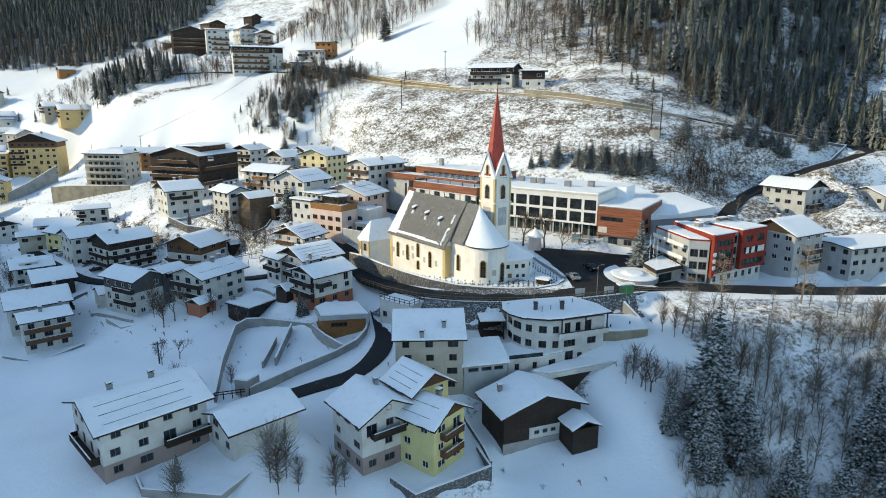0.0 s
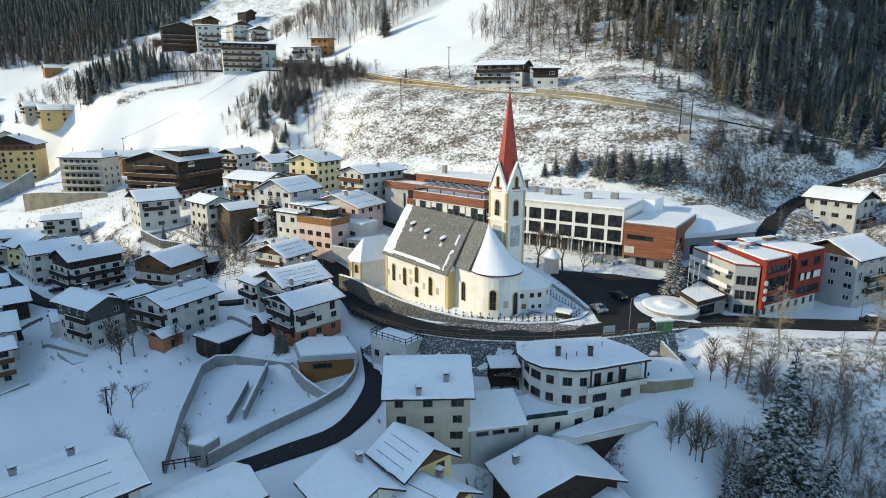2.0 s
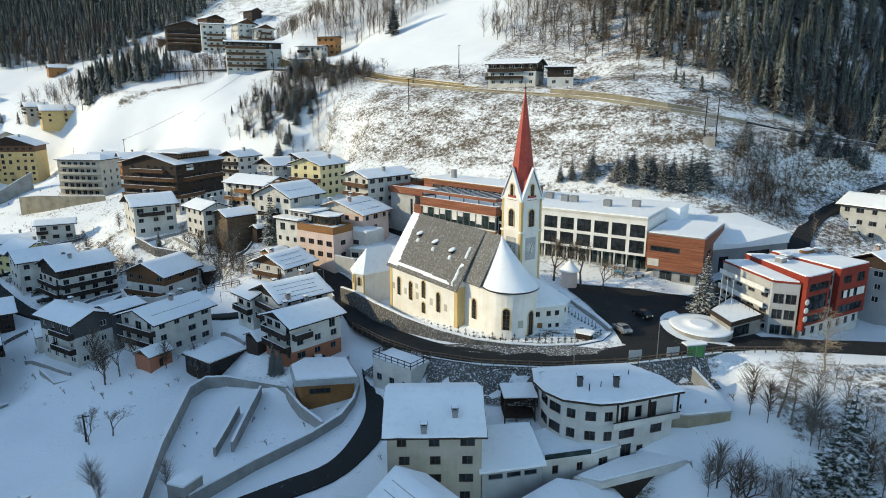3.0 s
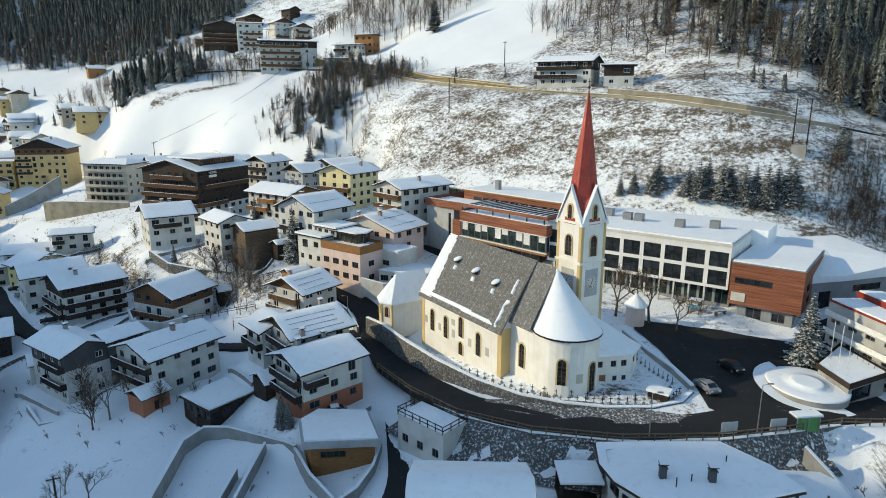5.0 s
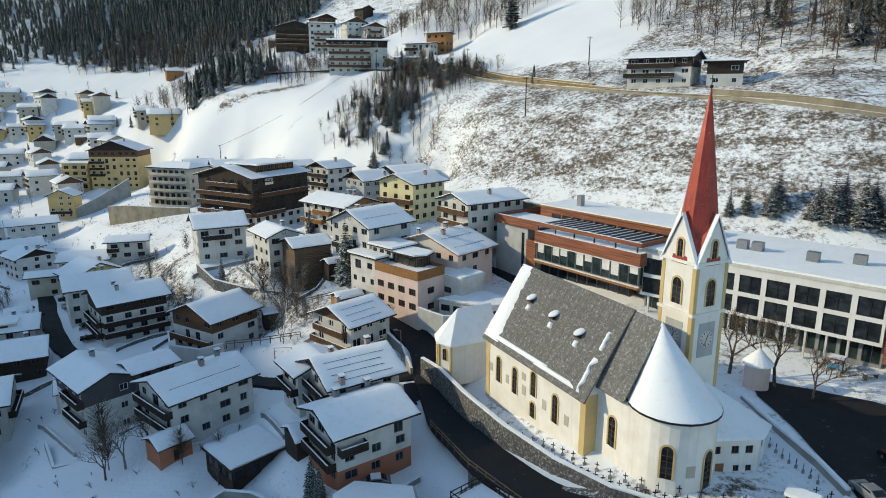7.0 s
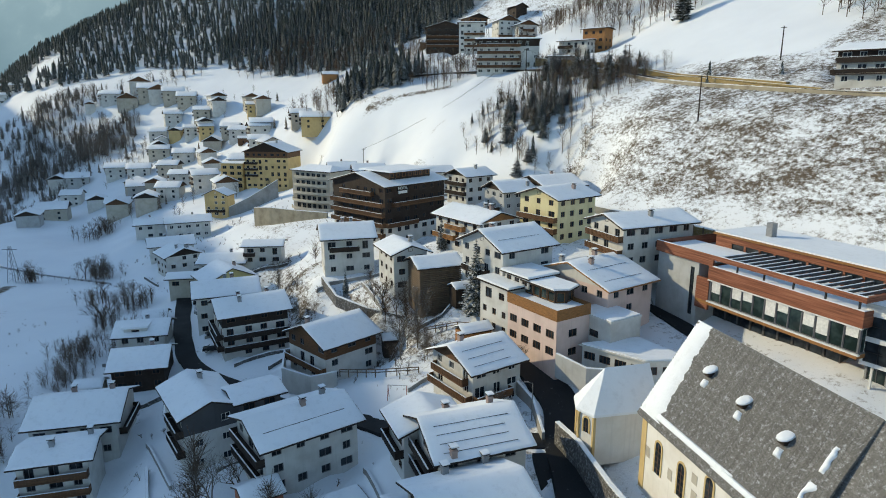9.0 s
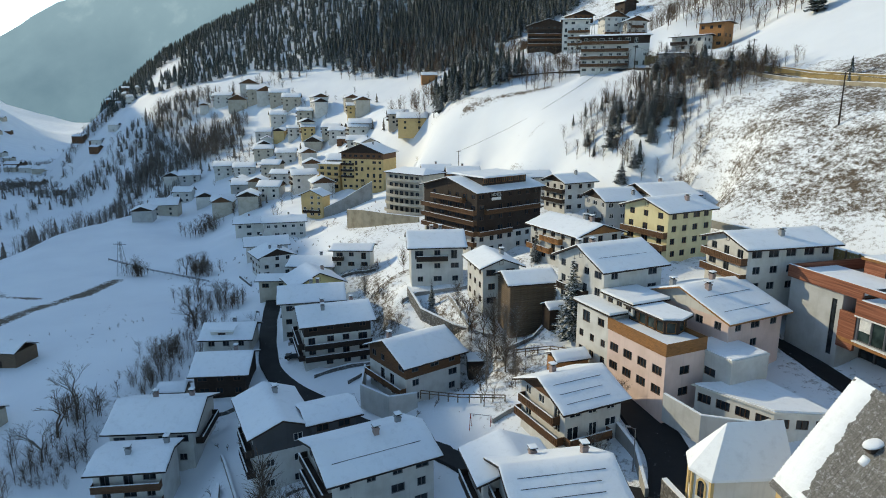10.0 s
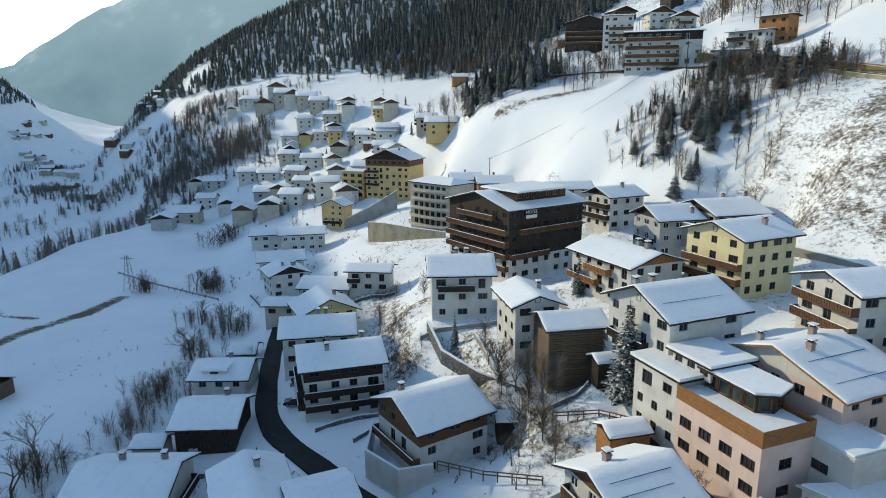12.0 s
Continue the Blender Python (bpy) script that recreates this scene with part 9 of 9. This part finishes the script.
RG = random.Random(3)
inner = [Vector(p) for p in YARD[1:]]
run = []
for a, b in zip(inner, inner[1:]):
    n = max(1, round((b - a).length / 1.15))
    run += [a.lerp(b, k / n) for k in range(n)]
cen = Vector((4, 155, 0))
for k, p in enumerate(run):
    d = (cen - Vector((p.x, p.y, 0))).normalized()
    q = p + d * 1.2
    grave_cross(q.x, q.y, 1.0, RG.uniform(-55, -25) + (k > 28) * 40)
    if k > 16 and k % 2:
        q = p + d * 2.6
        grave_cross(q.x, q.y, 1.0, RG.uniform(-30, 10))
for k in range(14):
    grave_cross(26.6 - k * 0.45, 146 + k * 1.0, 1.0, RG.uniform(50, 70))
T = thing("kiosk", 23.6, 141.6, 1.5, -30, "small dark timber hut with snowy lid in the churchyard", "hut")
slab(T, "body", [(-1.4, -0.8), (1.4, -0.8), (1.4, 0.8), (-1.4, 0.8)], -0.5, 1.7, DWOOD)
slab(T, "roof_snow", [(-1.6, -1.0), (1.6, -1.0), (1.6, 1.0), (-1.6, 1.0)], 1.703, 2.1, ROOF_SNOW)
T = thing("wayside_chapel", 25.2, 167.2, gz(25, 167), -40, "small pink round chapel with a snowy cone roof", "chapel")
ring = [(1.7 * math.cos(2 * math.pi * k / 16), 1.7 * math.sin(2 * math.pi * k / 16)) for k in range(16)]
slab(T, "wall", ring, -1.5, 3.6, PINK)
bm = B()
lo = [bm.verts.new((x * 1.22, y * 1.22, 3.6)) for x, y in ring]
hi = [bm.verts.new((x * 1.2, y * 1.2, 3.8)) for x, y in ring]
top = bm.verts.new((0, 0, 6.0))
for k in range(16):
    bm.faces.new((lo[k], lo[(k + 1) % 16], hi[(k + 1) % 16], hi[k]))
    bm.faces.new((hi[k], hi[(k + 1) % 16], top))
bm.faces.new(lo[::-1])
part("roof_snow", bm, ROOF_SNOW, T, smooth=False)


# poles and wires
def power_pole(x, y, h, z=None):
    bm = B()
    z = gz(x, y) if z is None else z
    beam(bm, (0, 0, -1), (0, 0, h), 0.2, 7, 0.13)
    T = thing("power_pole", x, y, z, 30, "dark wooden power pole on the hillside", "pole", "power poles")
    part("pole", bm, DWOOD, T)
    bm = B()
    quad_box(bm, -0.9, -0.07, h - 0.5, 0.9, 0.07, h - 0.35)
    part("crossarm", bm, DWOOD, T)
    return Vector((x, y, z + h - 0.3))


tops = [power_pole(x, y, h) for x, y, h in ((-16.5, 268, 11), (-86, 345, 14), (-158, 338, 12), (-230, 395, 12))]
power_pole(1.5, 300, 9)
power_pole(-45, 335, 8)
power_pole(-61, 129, 5)
power_pole(-203, 385, 12)


def wire(a, b, sag, label="thin dark overhead wire"):
    bm = B()
    pts = [a.lerp(b, k / 14) - Vector((0, 0, sag * 4 * (k / 14) * (1 - k / 14))) for k in range(15)]
    for p, q in zip(pts, pts[1:]):
        beam(bm, p, q, 0.02, 4)
    bmesh.ops.remove_doubles(bm, verts=bm.verts, dist=0.01)
    tagged(part("wire", bm, DMETAL), label, "wire", "overhead wires")


for off in (-0.8, 0.0, 0.8):
    o = Vector((0.6 * off, -0.7 * off, 0))
    wire(Vector((70, 214, 46)) + o, tops[0] + o, 3)
    wire(tops[0] + o, tops[1] + o, 3)
    wire(tops[1] + o, tops[2] + o, 3)


def lattice_mast(x, y, h, w):
    T = thing("lattice_mast", x, y, gz(x, y), 25, "grey steel lattice power mast in snow", "pylon")
    for sx, sy in ((-1, -1), (1, -1), (1, 1), (-1, 1)):
        bm = B()
        beam(bm, (sx * w, sy * w, -1), (sx * w * 0.22, sy * w * 0.22, h), 0.1, 4, 0.07)
        part("leg", bm, METAL, T)
    for k in range(6):
        f, g = k / 6, (k + 1) / 6
        a, b = w * (1 - 0.78 * f), w * (1 - 0.78 * g)
        for (p, q) in (((-1, -1), (1, -1)), ((1, -1), (1, 1)), ((1, 1), (-1, 1)), ((-1, 1), (-1, -1))):
            bm = B()
            beam(bm, (p[0] * a, p[1] * a, h * f), (q[0] * b, q[1] * b, h * g), 0.05, 3)
            part("brace", bm, METAL, T)
    bm = B()
    quad_box(bm, -2.6, -0.1, h - 1.2, 2.6, 0.1, h - 1.0)
    part("crossarm", bm, METAL, T)


lattice_mast(-238, 229, 13, 1.6)
lattice_mast(-119, 388, 17, 1.6)
# transformer on two poles
T = thing("transformer_station", 70.2, 212.5, gz(70.2, 212.5), -30, "pole-mounted transformer on a timber base", "transformer")
for x in (-1.5, 1.5):
    bm = B()
    beam(bm, (x, 0, -2), (x, 0, 12), 0.2, 7, 0.14)
    part("pole", bm, DWOOD, T)
for z in (4.2, 7.5, 10.8):
    bm = B()
    quad_box(bm, -2.0, -0.12, z, 2.0, 0.12, z + 0.22)
    part("crossbar", bm, METAL, T)
bm = B()
quad_box(bm, -1.1, -0.6, 4.45, 1.1, 0.6, 6.2)
part("transformer_case", bm, METAL, T)
slab(T, "base_block", [(-1.6, -0.9), (1.6, -0.9), (1.6, 0.9), (-1.6, 0.9)], -2.5, 1.6, CONCRETE)


def hut(x, y, yaw, w, d, h, mat, label, base=None):
    """A small gabled hut with a snowy roof."""
    T = thing("hut", x, y, gz(x, y), yaw, label, "hut", "small huts")
    bm = B()
    quad_box(bm, -w / 2, -d / 2, -1.5, w / 2, d / 2, h)
    part("body", bm, mat, T)
    bm = B()
    roof_prism(bm, w + 0.8, d + 0.9, h - 0.1, (d + 0.9) * 0.22, 0.15)
    part("roof", bm, DWOOD, T)
    bm = B()
    snow_sheet(bm, w + 0.8, d + 0.9, lambda y: h + (d + 0.9) * 0.22 + 0.06 - abs(y) * 0.44, 0.25, x, 8, 8)
    part("roof_snow", bm, ROOF_SNOW, T, smooth=True)
    bm = B()
    quad_box(bm, -0.4, -d / 2 - 0.05, 0.0, 0.4, -d / 2 - 0.003, 1.6)
    part("door", bm, DWOOD, T)


hut(-104.5, 307.5, 30, 5.0, 3.6, 2.6, BWOOD, "small brown hay hut on the white slope")
hut(-169.5, 163, 25, 8.0, 6.5, 3.6, GWOOD, "weathered hay barn on the shaded slope")
hut(-140, 146, 25, 5.0, 5.0, 3.4, BEIGE, "pale little house low on the slope")
hut(-277, 487, 40, 11.0, 9.0, 4.6, OWOOD, "lone honey-coloured chalet below the wood")
hut(-66.5, 199.5, 40, 3.2, 3.0, 2.2, DWOOD, "tiny dark garden shed with a snowy roof")
hut(-46.5, 194.5, 50, 5.5, 3.5, 2.6, OWOOD, "small timber cabin with patchy snow roof")
hut(-53.5, 205.5, 50, 4.0, 3.0, 2.4, DWOOD, "dark lean-to shed beside the log barn")
hut(-60.0, 152.4, 60, 5.0, 4.5, 2.6, BRICKRED, "small terracotta garage with a snowy roof")
hut(-38.0, 153.6, 45, 5.0, 5.0, 2.6, DWOOD, "low dark annexe with deep snow on its roof")
T = thing("annexe", -47.5, 152.6, gz(-47.5, 152.6), 57, "glazed timber annexe under a flat snowy roof", "annexe")
r = [(-4.2, -4.0), (4.2, -4.0), (4.2, 4.0), (-4.2, 4.0)]
ring_walls(T, r, -3, 2.6, DWOOD, {0: row(0.4, 1.5, 1.7, 4, mull=0), 3: row(0.4, 1.5, 1.7, 4, mull=0)}, FRAMEB)
flat_roof(T, r, 2.6, 0.5, DWOOD, 0.28, 0.2)
hut(-92.0, 172.0, 40, 9.0, 6.0, 3.4, WHITE, "low white link building with snowy roof")
hut(-118, 170.5, 38, 5.0, 4.0, 2.8, BEIGE, "round-topped beige shed beside a timber house")
for x, y in ((-197, 480), (-300, 420)):
    hut(x, y, 35, 7, 5, 3.2, BWOOD, "brown hay hut at the forest edge")
# playground swing in a garden
T = thing("swing_frame", -55, 181.5, gz(-55, 181.5), 20, "small red and blue garden swing in snow", "swing")
for x in (-1.6, 1.6):
    for y in (-0.8, 0.8):
        bm = B()
        beam(bm, (x, y, -0.3), (x, 0, 2.2), 0.05, 5)
        part("leg", bm, REDPAINT, T)
bm = B()
beam(bm, (-1.7, 0, 2.2), (1.7, 0, 2.2), 0.05, 5)
part("top_bar", bm, METAL, T)
# fences far out on the snow
fence_line("meadow_fence", "thin dark fence across the snowy slope", DWOOD, [(-264, 238, gz(-264, 238)), (-240, 240, gz(-240, 240)), (-202, 240, gz(-202, 240))], 1.0, 4.0, (0.5, 0.85), 0.06)



# ---- the far end of the village ----
def far_house(x, y, w, mat, label, yaw=45, h=7.0, wood=None):
    w = min(w, 20)
    d = w * 0.82
    z = gz(x, y)
    if RF.random() < 0.5:
        yaw -= 84
    rise = (d + 2) * RF.uniform(0.19, 0.26)
    fall = rise / ((d + 2) / 2)
    T = thing("house", x, y, z, yaw, label, "house", "far houses")
    bm = B()
    quad_box(bm, -w / 2, -d / 2, -4, w / 2, d / 2, h)
    part("wall", bm, mat, T)
    bm = B()
    for e in (-1, 1):
        vs = [bm.verts.new((e * (w / 2 + o), yy, zz)) for o in (-0.1, 0.1) for yy, zz in ((-d / 2, h - 0.4), (d / 2, h - 0.4), (d / 2, h), (0, h + d / 2 * fall), (-d / 2, h))]
        for f in ((0, 1, 2, 3, 4), (9, 8, 7, 6, 5), (0, 5, 6, 1)):
            bm.faces.new([vs[i] for i in f])
    part("gable", bm, wood or mat, T, "timber gable" if wood else "")
    bm = B()
    roof_prism(bm, w + 2, d + 2, h - fall, rise, 0.2)
    part("roof", bm, DWOOD, T)
    bm = B()
    snow_sheet(bm, w + 2, d + 2, lambda yy: h - fall + rise + 0.2 - abs(yy) * fall, 0.3, x, 6, 6)
    part("roof_snow", bm, ROOF_SNOW, T, smooth=True)
    if wood:
        for f in (0.36, 0.68):
            bm = B()
            quad_box(bm, -w / 2 - 1.0, -d * 0.46, h * f, -w / 2 - 0.003, d * 0.46, h * f + 0.95)
            part("balcony", bm, wood, T)
    me = shared(("far_window",), lambda b: quad_box(b, -0.65, -0.05, 0, 0.65, 0.0, 1.3))
    for f in (0.14, 0.56):
        for k in range(2):
            part("window", own(me, GLASS), None, T, m=pose(w * (-0.25 + 0.5 * k), -d / 2 - 0.07, h * f))
    for k in range(2):
        part("window", own(me, GLASS), None, T, m=pose(-w / 2 - 0.07, d * (0.22 - 0.44 * k), h * 0.5, 0, 0, -90))


RF = random.Random(12)
for x, y, w in ((-352, 308, 13.0), (-368, 332, 16.0), (-363, 357, 13.1), (-395, 364, 11.7), (-423, 389, 13.9), (-452, 394, 13.3), (-394, 397, 12.2), (-375, 400, 14.2), (-326, 359, 13.3), (-384, 426, 13.7), (-396, 440, 10.3)):
    far_house(x, y, w, RF.choice((WHITE, WHITE, BEIGE, GREYW)), "white village house far down the slope", RF.uniform(38, 52), RF.uniform(5.5, 8), RF.choice((None, DWOOD)))
for x, y, w in ((-389, 448, 10.3), (-373, 447, 10.1), (-374, 460, 11.5), (-333, 427, 13.8), (-357, 445, 9.8), (-364, 465, 11.5), (-312, 430, 12), (-282, 414, 12), (-221, 390, 15.3), (-240, 402, 11), (-317, 451, 9)):
    far_house(x, y, w, RF.choice((WHITE, WHITE, BEIGE, OCHRE)), "chalet in the upper end of the village", RF.uniform(20, 55), RF.uniform(6, 8.5), RF.choice((BWOOD, DWOOD)))
for x, y, w, h in ((-478, 481, 19, 8), (-449, 491, 20, 9), (-407, 478, 13.7, 8), (-493, 507, 19, 8), (-509, 487, 12.7, 6), (-514, 473, 9, 5), (-465, 494, 18, 10), (-430, 486, 16, 9)):
    far_house(x, y, w, RF.choice((BEIGE, WHITE, BEIGE)), "large guesthouse on a far knoll", RF.uniform(30, 50), h, BWOOD)
for x, y, w in ((-804, 554, 13.9), (-757, 547, 13.2), (-715, 539, 12.6), (-715, 480, 13.8), (-700, 493, 11.2), (-939, 486, 18), (-894, 499, 18), (-898, 520, 18), (-915, 491, 15), (-721, 530, 12.6), (-752, 533, 11.3), (-840, 470, 16), (-860, 455, 14), (-790, 500, 14), (-1234, 590, 18), (-1217, 568, 20), (-1260, 580, 16), (-1406, 618, 18), (-1414, 640, 18), (-1489, 671, 20), (-780, 560, 12), (-830, 575, 12), (-850, 600, 12), (-700, 430, 12), (-1000, 520, 14), (-980, 500, 12)):
    hut(x, y, RF.uniform(20, 60), w, w * 0.75, RF.uniform(4, 7), RF.choice((WHITE, WHITE, BWOOD, BEIGE)), "distant snow-roofed house on the valley floor")

BUILT = [(p["x"], p["y"], p["L"] * 0.75) for p in PLOTS]
for x, y, w in ((-309, 330, 13), (-288, 331, 13), (-286, 345, 12), (-272, 356, 13), (-242, 340, 13), (-262, 375, 12), (-291, 382, 12), (-345, 412, 13), (-408, 448, 12), (-391, 432, 12), (-406, 461, 12), (-361, 448, 12), (-327, 439, 12), (-283, 418, 13), (-502, 486, 15), (-369, 470, 13), (-310, 452, 12), (-329, 462, 11), (-379, 466, 12), (-305, 352, 12), (-322, 340, 12), (-256, 392, 12), (-270, 400, 11), (-335, 390, 12), (-318, 405, 12), (-246, 368, 11), (-300, 366, 11), (-346, 372, 12)):
    if all(math.hypot(x - a, y - b) > r + w * 0.5 for a, b, r in BUILT):
        BUILT.append((x, y, w * 0.5))
        far_house(x, y, w, RF.choice((WHITE, WHITE, WHITE, BEIGE)), "white chalet with snowy roof in the upper village", RF.uniform(25, 55), RF.uniform(6, 9), RF.choice((BWOOD, DWOOD, BWOOD, None)))
for x, y, w in ((-1510, 683, 17), (-1537, 723, 16), (-1379, 609, 17), (-1395, 632, 15), (-1437, 670, 16), (-1478, 707, 15), (-712, 479, 11), (-695, 467, 11), (-1235, 578, 15), (-1203, 590, 15), (-929, 479, 14), (-920, 500, 14), (-907, 512, 13), (-880, 505, 13), (-854, 479, 14), (-733, 425, 12)):
    hut(x, y, RF.uniform(20, 60), w, w * 0.75, RF.uniform(4, 7), RF.choice((WHITE, WHITE, BWOOD, BEIGE)), "distant snow-roofed house on the valley floor")
T = thing("house_wing", -240, 347, 0.5, -76, "flat-roofed ochre wing with balconies beside a tall house", "house")
r = [(-5, -6), (5, -6), (5, 6), (-5, 6)]
ring_walls(T, r, -8, 13.0, OCHRE, {1: row(1, 2.2, 2.0, 3) + row(4, 2.2, 2.0, 3) + row(7, 2.2, 2.0, 3) + row(10, 2.2, 2.0, 3), 0: row(4, 1.2, 1.4, 2) + row(7, 1.2, 1.4, 2)}, FRAMEG)
flat_roof(T, r, 13.0, 0.6, OCHRE, 0.25, 0.2)
for z in (3.6, 6.6, 9.6):
    slab(T, "balcony", [(5.0, -6), (6.6, -6), (6.6, 6), (5.0, 6)], z, z + 0.9, OCHRE)
hut(23.4, 100.8, -69, 6.5, 5.0, 4.0, DWOOD, "dark timber lean-to beside a barn")

# low garden walls and cars between the houses
RC = random.Random(31)
for p in PLOTS:
    s, q = sq(p["x"], p["y"])
    if not (25 < s < 290 and 85 < q < 205) or p["L"] > 22:
        continue
    c, sn = math.cos(radians(p["yaw"])), math.sin(radians(p["yaw"]))
    side = -1 if UPHILL[0] * -sn + UPHILL[1] * c > 0 else 1
    v = side * (p["W"] / 2 + RC.uniform(2.0, 4.0))
    pts = []
    for k in range(6):
        u = p["L"] * (-0.6 + 0.24 * k)
        x, y = p["x"] + u * c - v * sn, p["y"] + u * sn + v * c
        if open_ground(x, y):
            pts.append((x, y, gz(x, y) + 0.75))
        elif len(pts) < 3:
            pts = []
        else:
            break
    if len(pts) > 2:
        wall_line("garden_wall", "low snow-capped garden wall between houses", RC.choice((CONCRETE, RUBBLE, RUBBLE)), 0.35, 2.5, pts, 0.12)
# play things in front of the school
k = Mat("blue_play_panel", 0.5)
k.color(k.ramp(k.noise(2.0), (0.3, (0.10, 0.30, 0.42)), (0.7, (0.16, 0.40, 0.52))))
T = thing("play_tower", 37.5, 173.0, gz(37.5, 173.0), -30, "small blue and red play tower in snow", "play tower", "playground")
for x in (-0.9, 0.9):
    for y in (-0.7, 0.7):
        slab(T, "post", [(x - 0.07, y - 0.07), (x + 0.07, y - 0.07), (x + 0.07, y + 0.07), (x - 0.07, y + 0.07)], -0.4, 2.5, GWOOD)
slab(T, "deck", [(-0.95, -0.75), (0.95, -0.75), (0.95, 0.75), (-0.95, 0.75)], 1.0, 1.1, GWOOD)
slab(T, "side_panel", [(-0.95, -0.8), (0.95, -0.8), (0.95, -0.76), (-0.95, -0.76)], 1.1, 1.8, k.m, "blue panel")
slab(T, "roof", [(-1.1, -0.9), (1.1, -0.9), (1.1, 0.9), (-1.1, 0.9)], 2.5, 2.62, REDPAINT)
slab(T, "roof_snow", [(-1.05, -0.85), (1.05, -0.85), (1.05, 0.85), (-1.05, 0.85)], 2.623, 2.8, ROOF_SNOW)
T = thing("picnic_table", 41.5, 171.2, gz(41.5, 171.2), 15, "timber picnic table covered in snow", "table", "playground")
slab(T, "tabletop", [(-1.1, -0.45), (1.1, -0.45), (1.1, 0.45), (-1.1, 0.45)], 0.68, 0.76, GWOOD)
slab(T, "table_snow", [(-1.05, -0.4), (1.05, -0.4), (1.05, 0.4), (-1.05, 0.4)], 0.763, 0.92, ROOF_SNOW)
for x in (-0.8, 0.8):
    slab(T, "leg", [(x - 0.06, -0.4), (x + 0.06, -0.4), (x + 0.06, 0.4), (x - 0.06, 0.4)], -0.3, 0.68, GWOOD)
for x, y in ((47.5, 170.5), (50.5, 171.0), (38.0, 174.5)):
    T = thing("bench", x, y, gz(x, y), RC.uniform(-30, 30), "wooden bench half buried in snow", "bench", "benches")
    slab(T, "seat", [(-0.9, -0.25), (0.9, -0.25), (0.9, 0.25), (-0.9, 0.25)], 0.42, 0.5, GWOOD)
    slab(T, "snow", [(-0.85, -0.22), (0.85, -0.22), (0.85, 0.22), (-0.85, 0.22)], 0.503, 0.62, ROOF_SNOW)
    for px in (-0.7, 0.7):
        slab(T, "leg", [(px - 0.06, -0.2), (px + 0.06, -0.2), (px + 0.06, 0.2), (px - 0.06, 0.2)], -0.3, 0.42, CONCRETE)
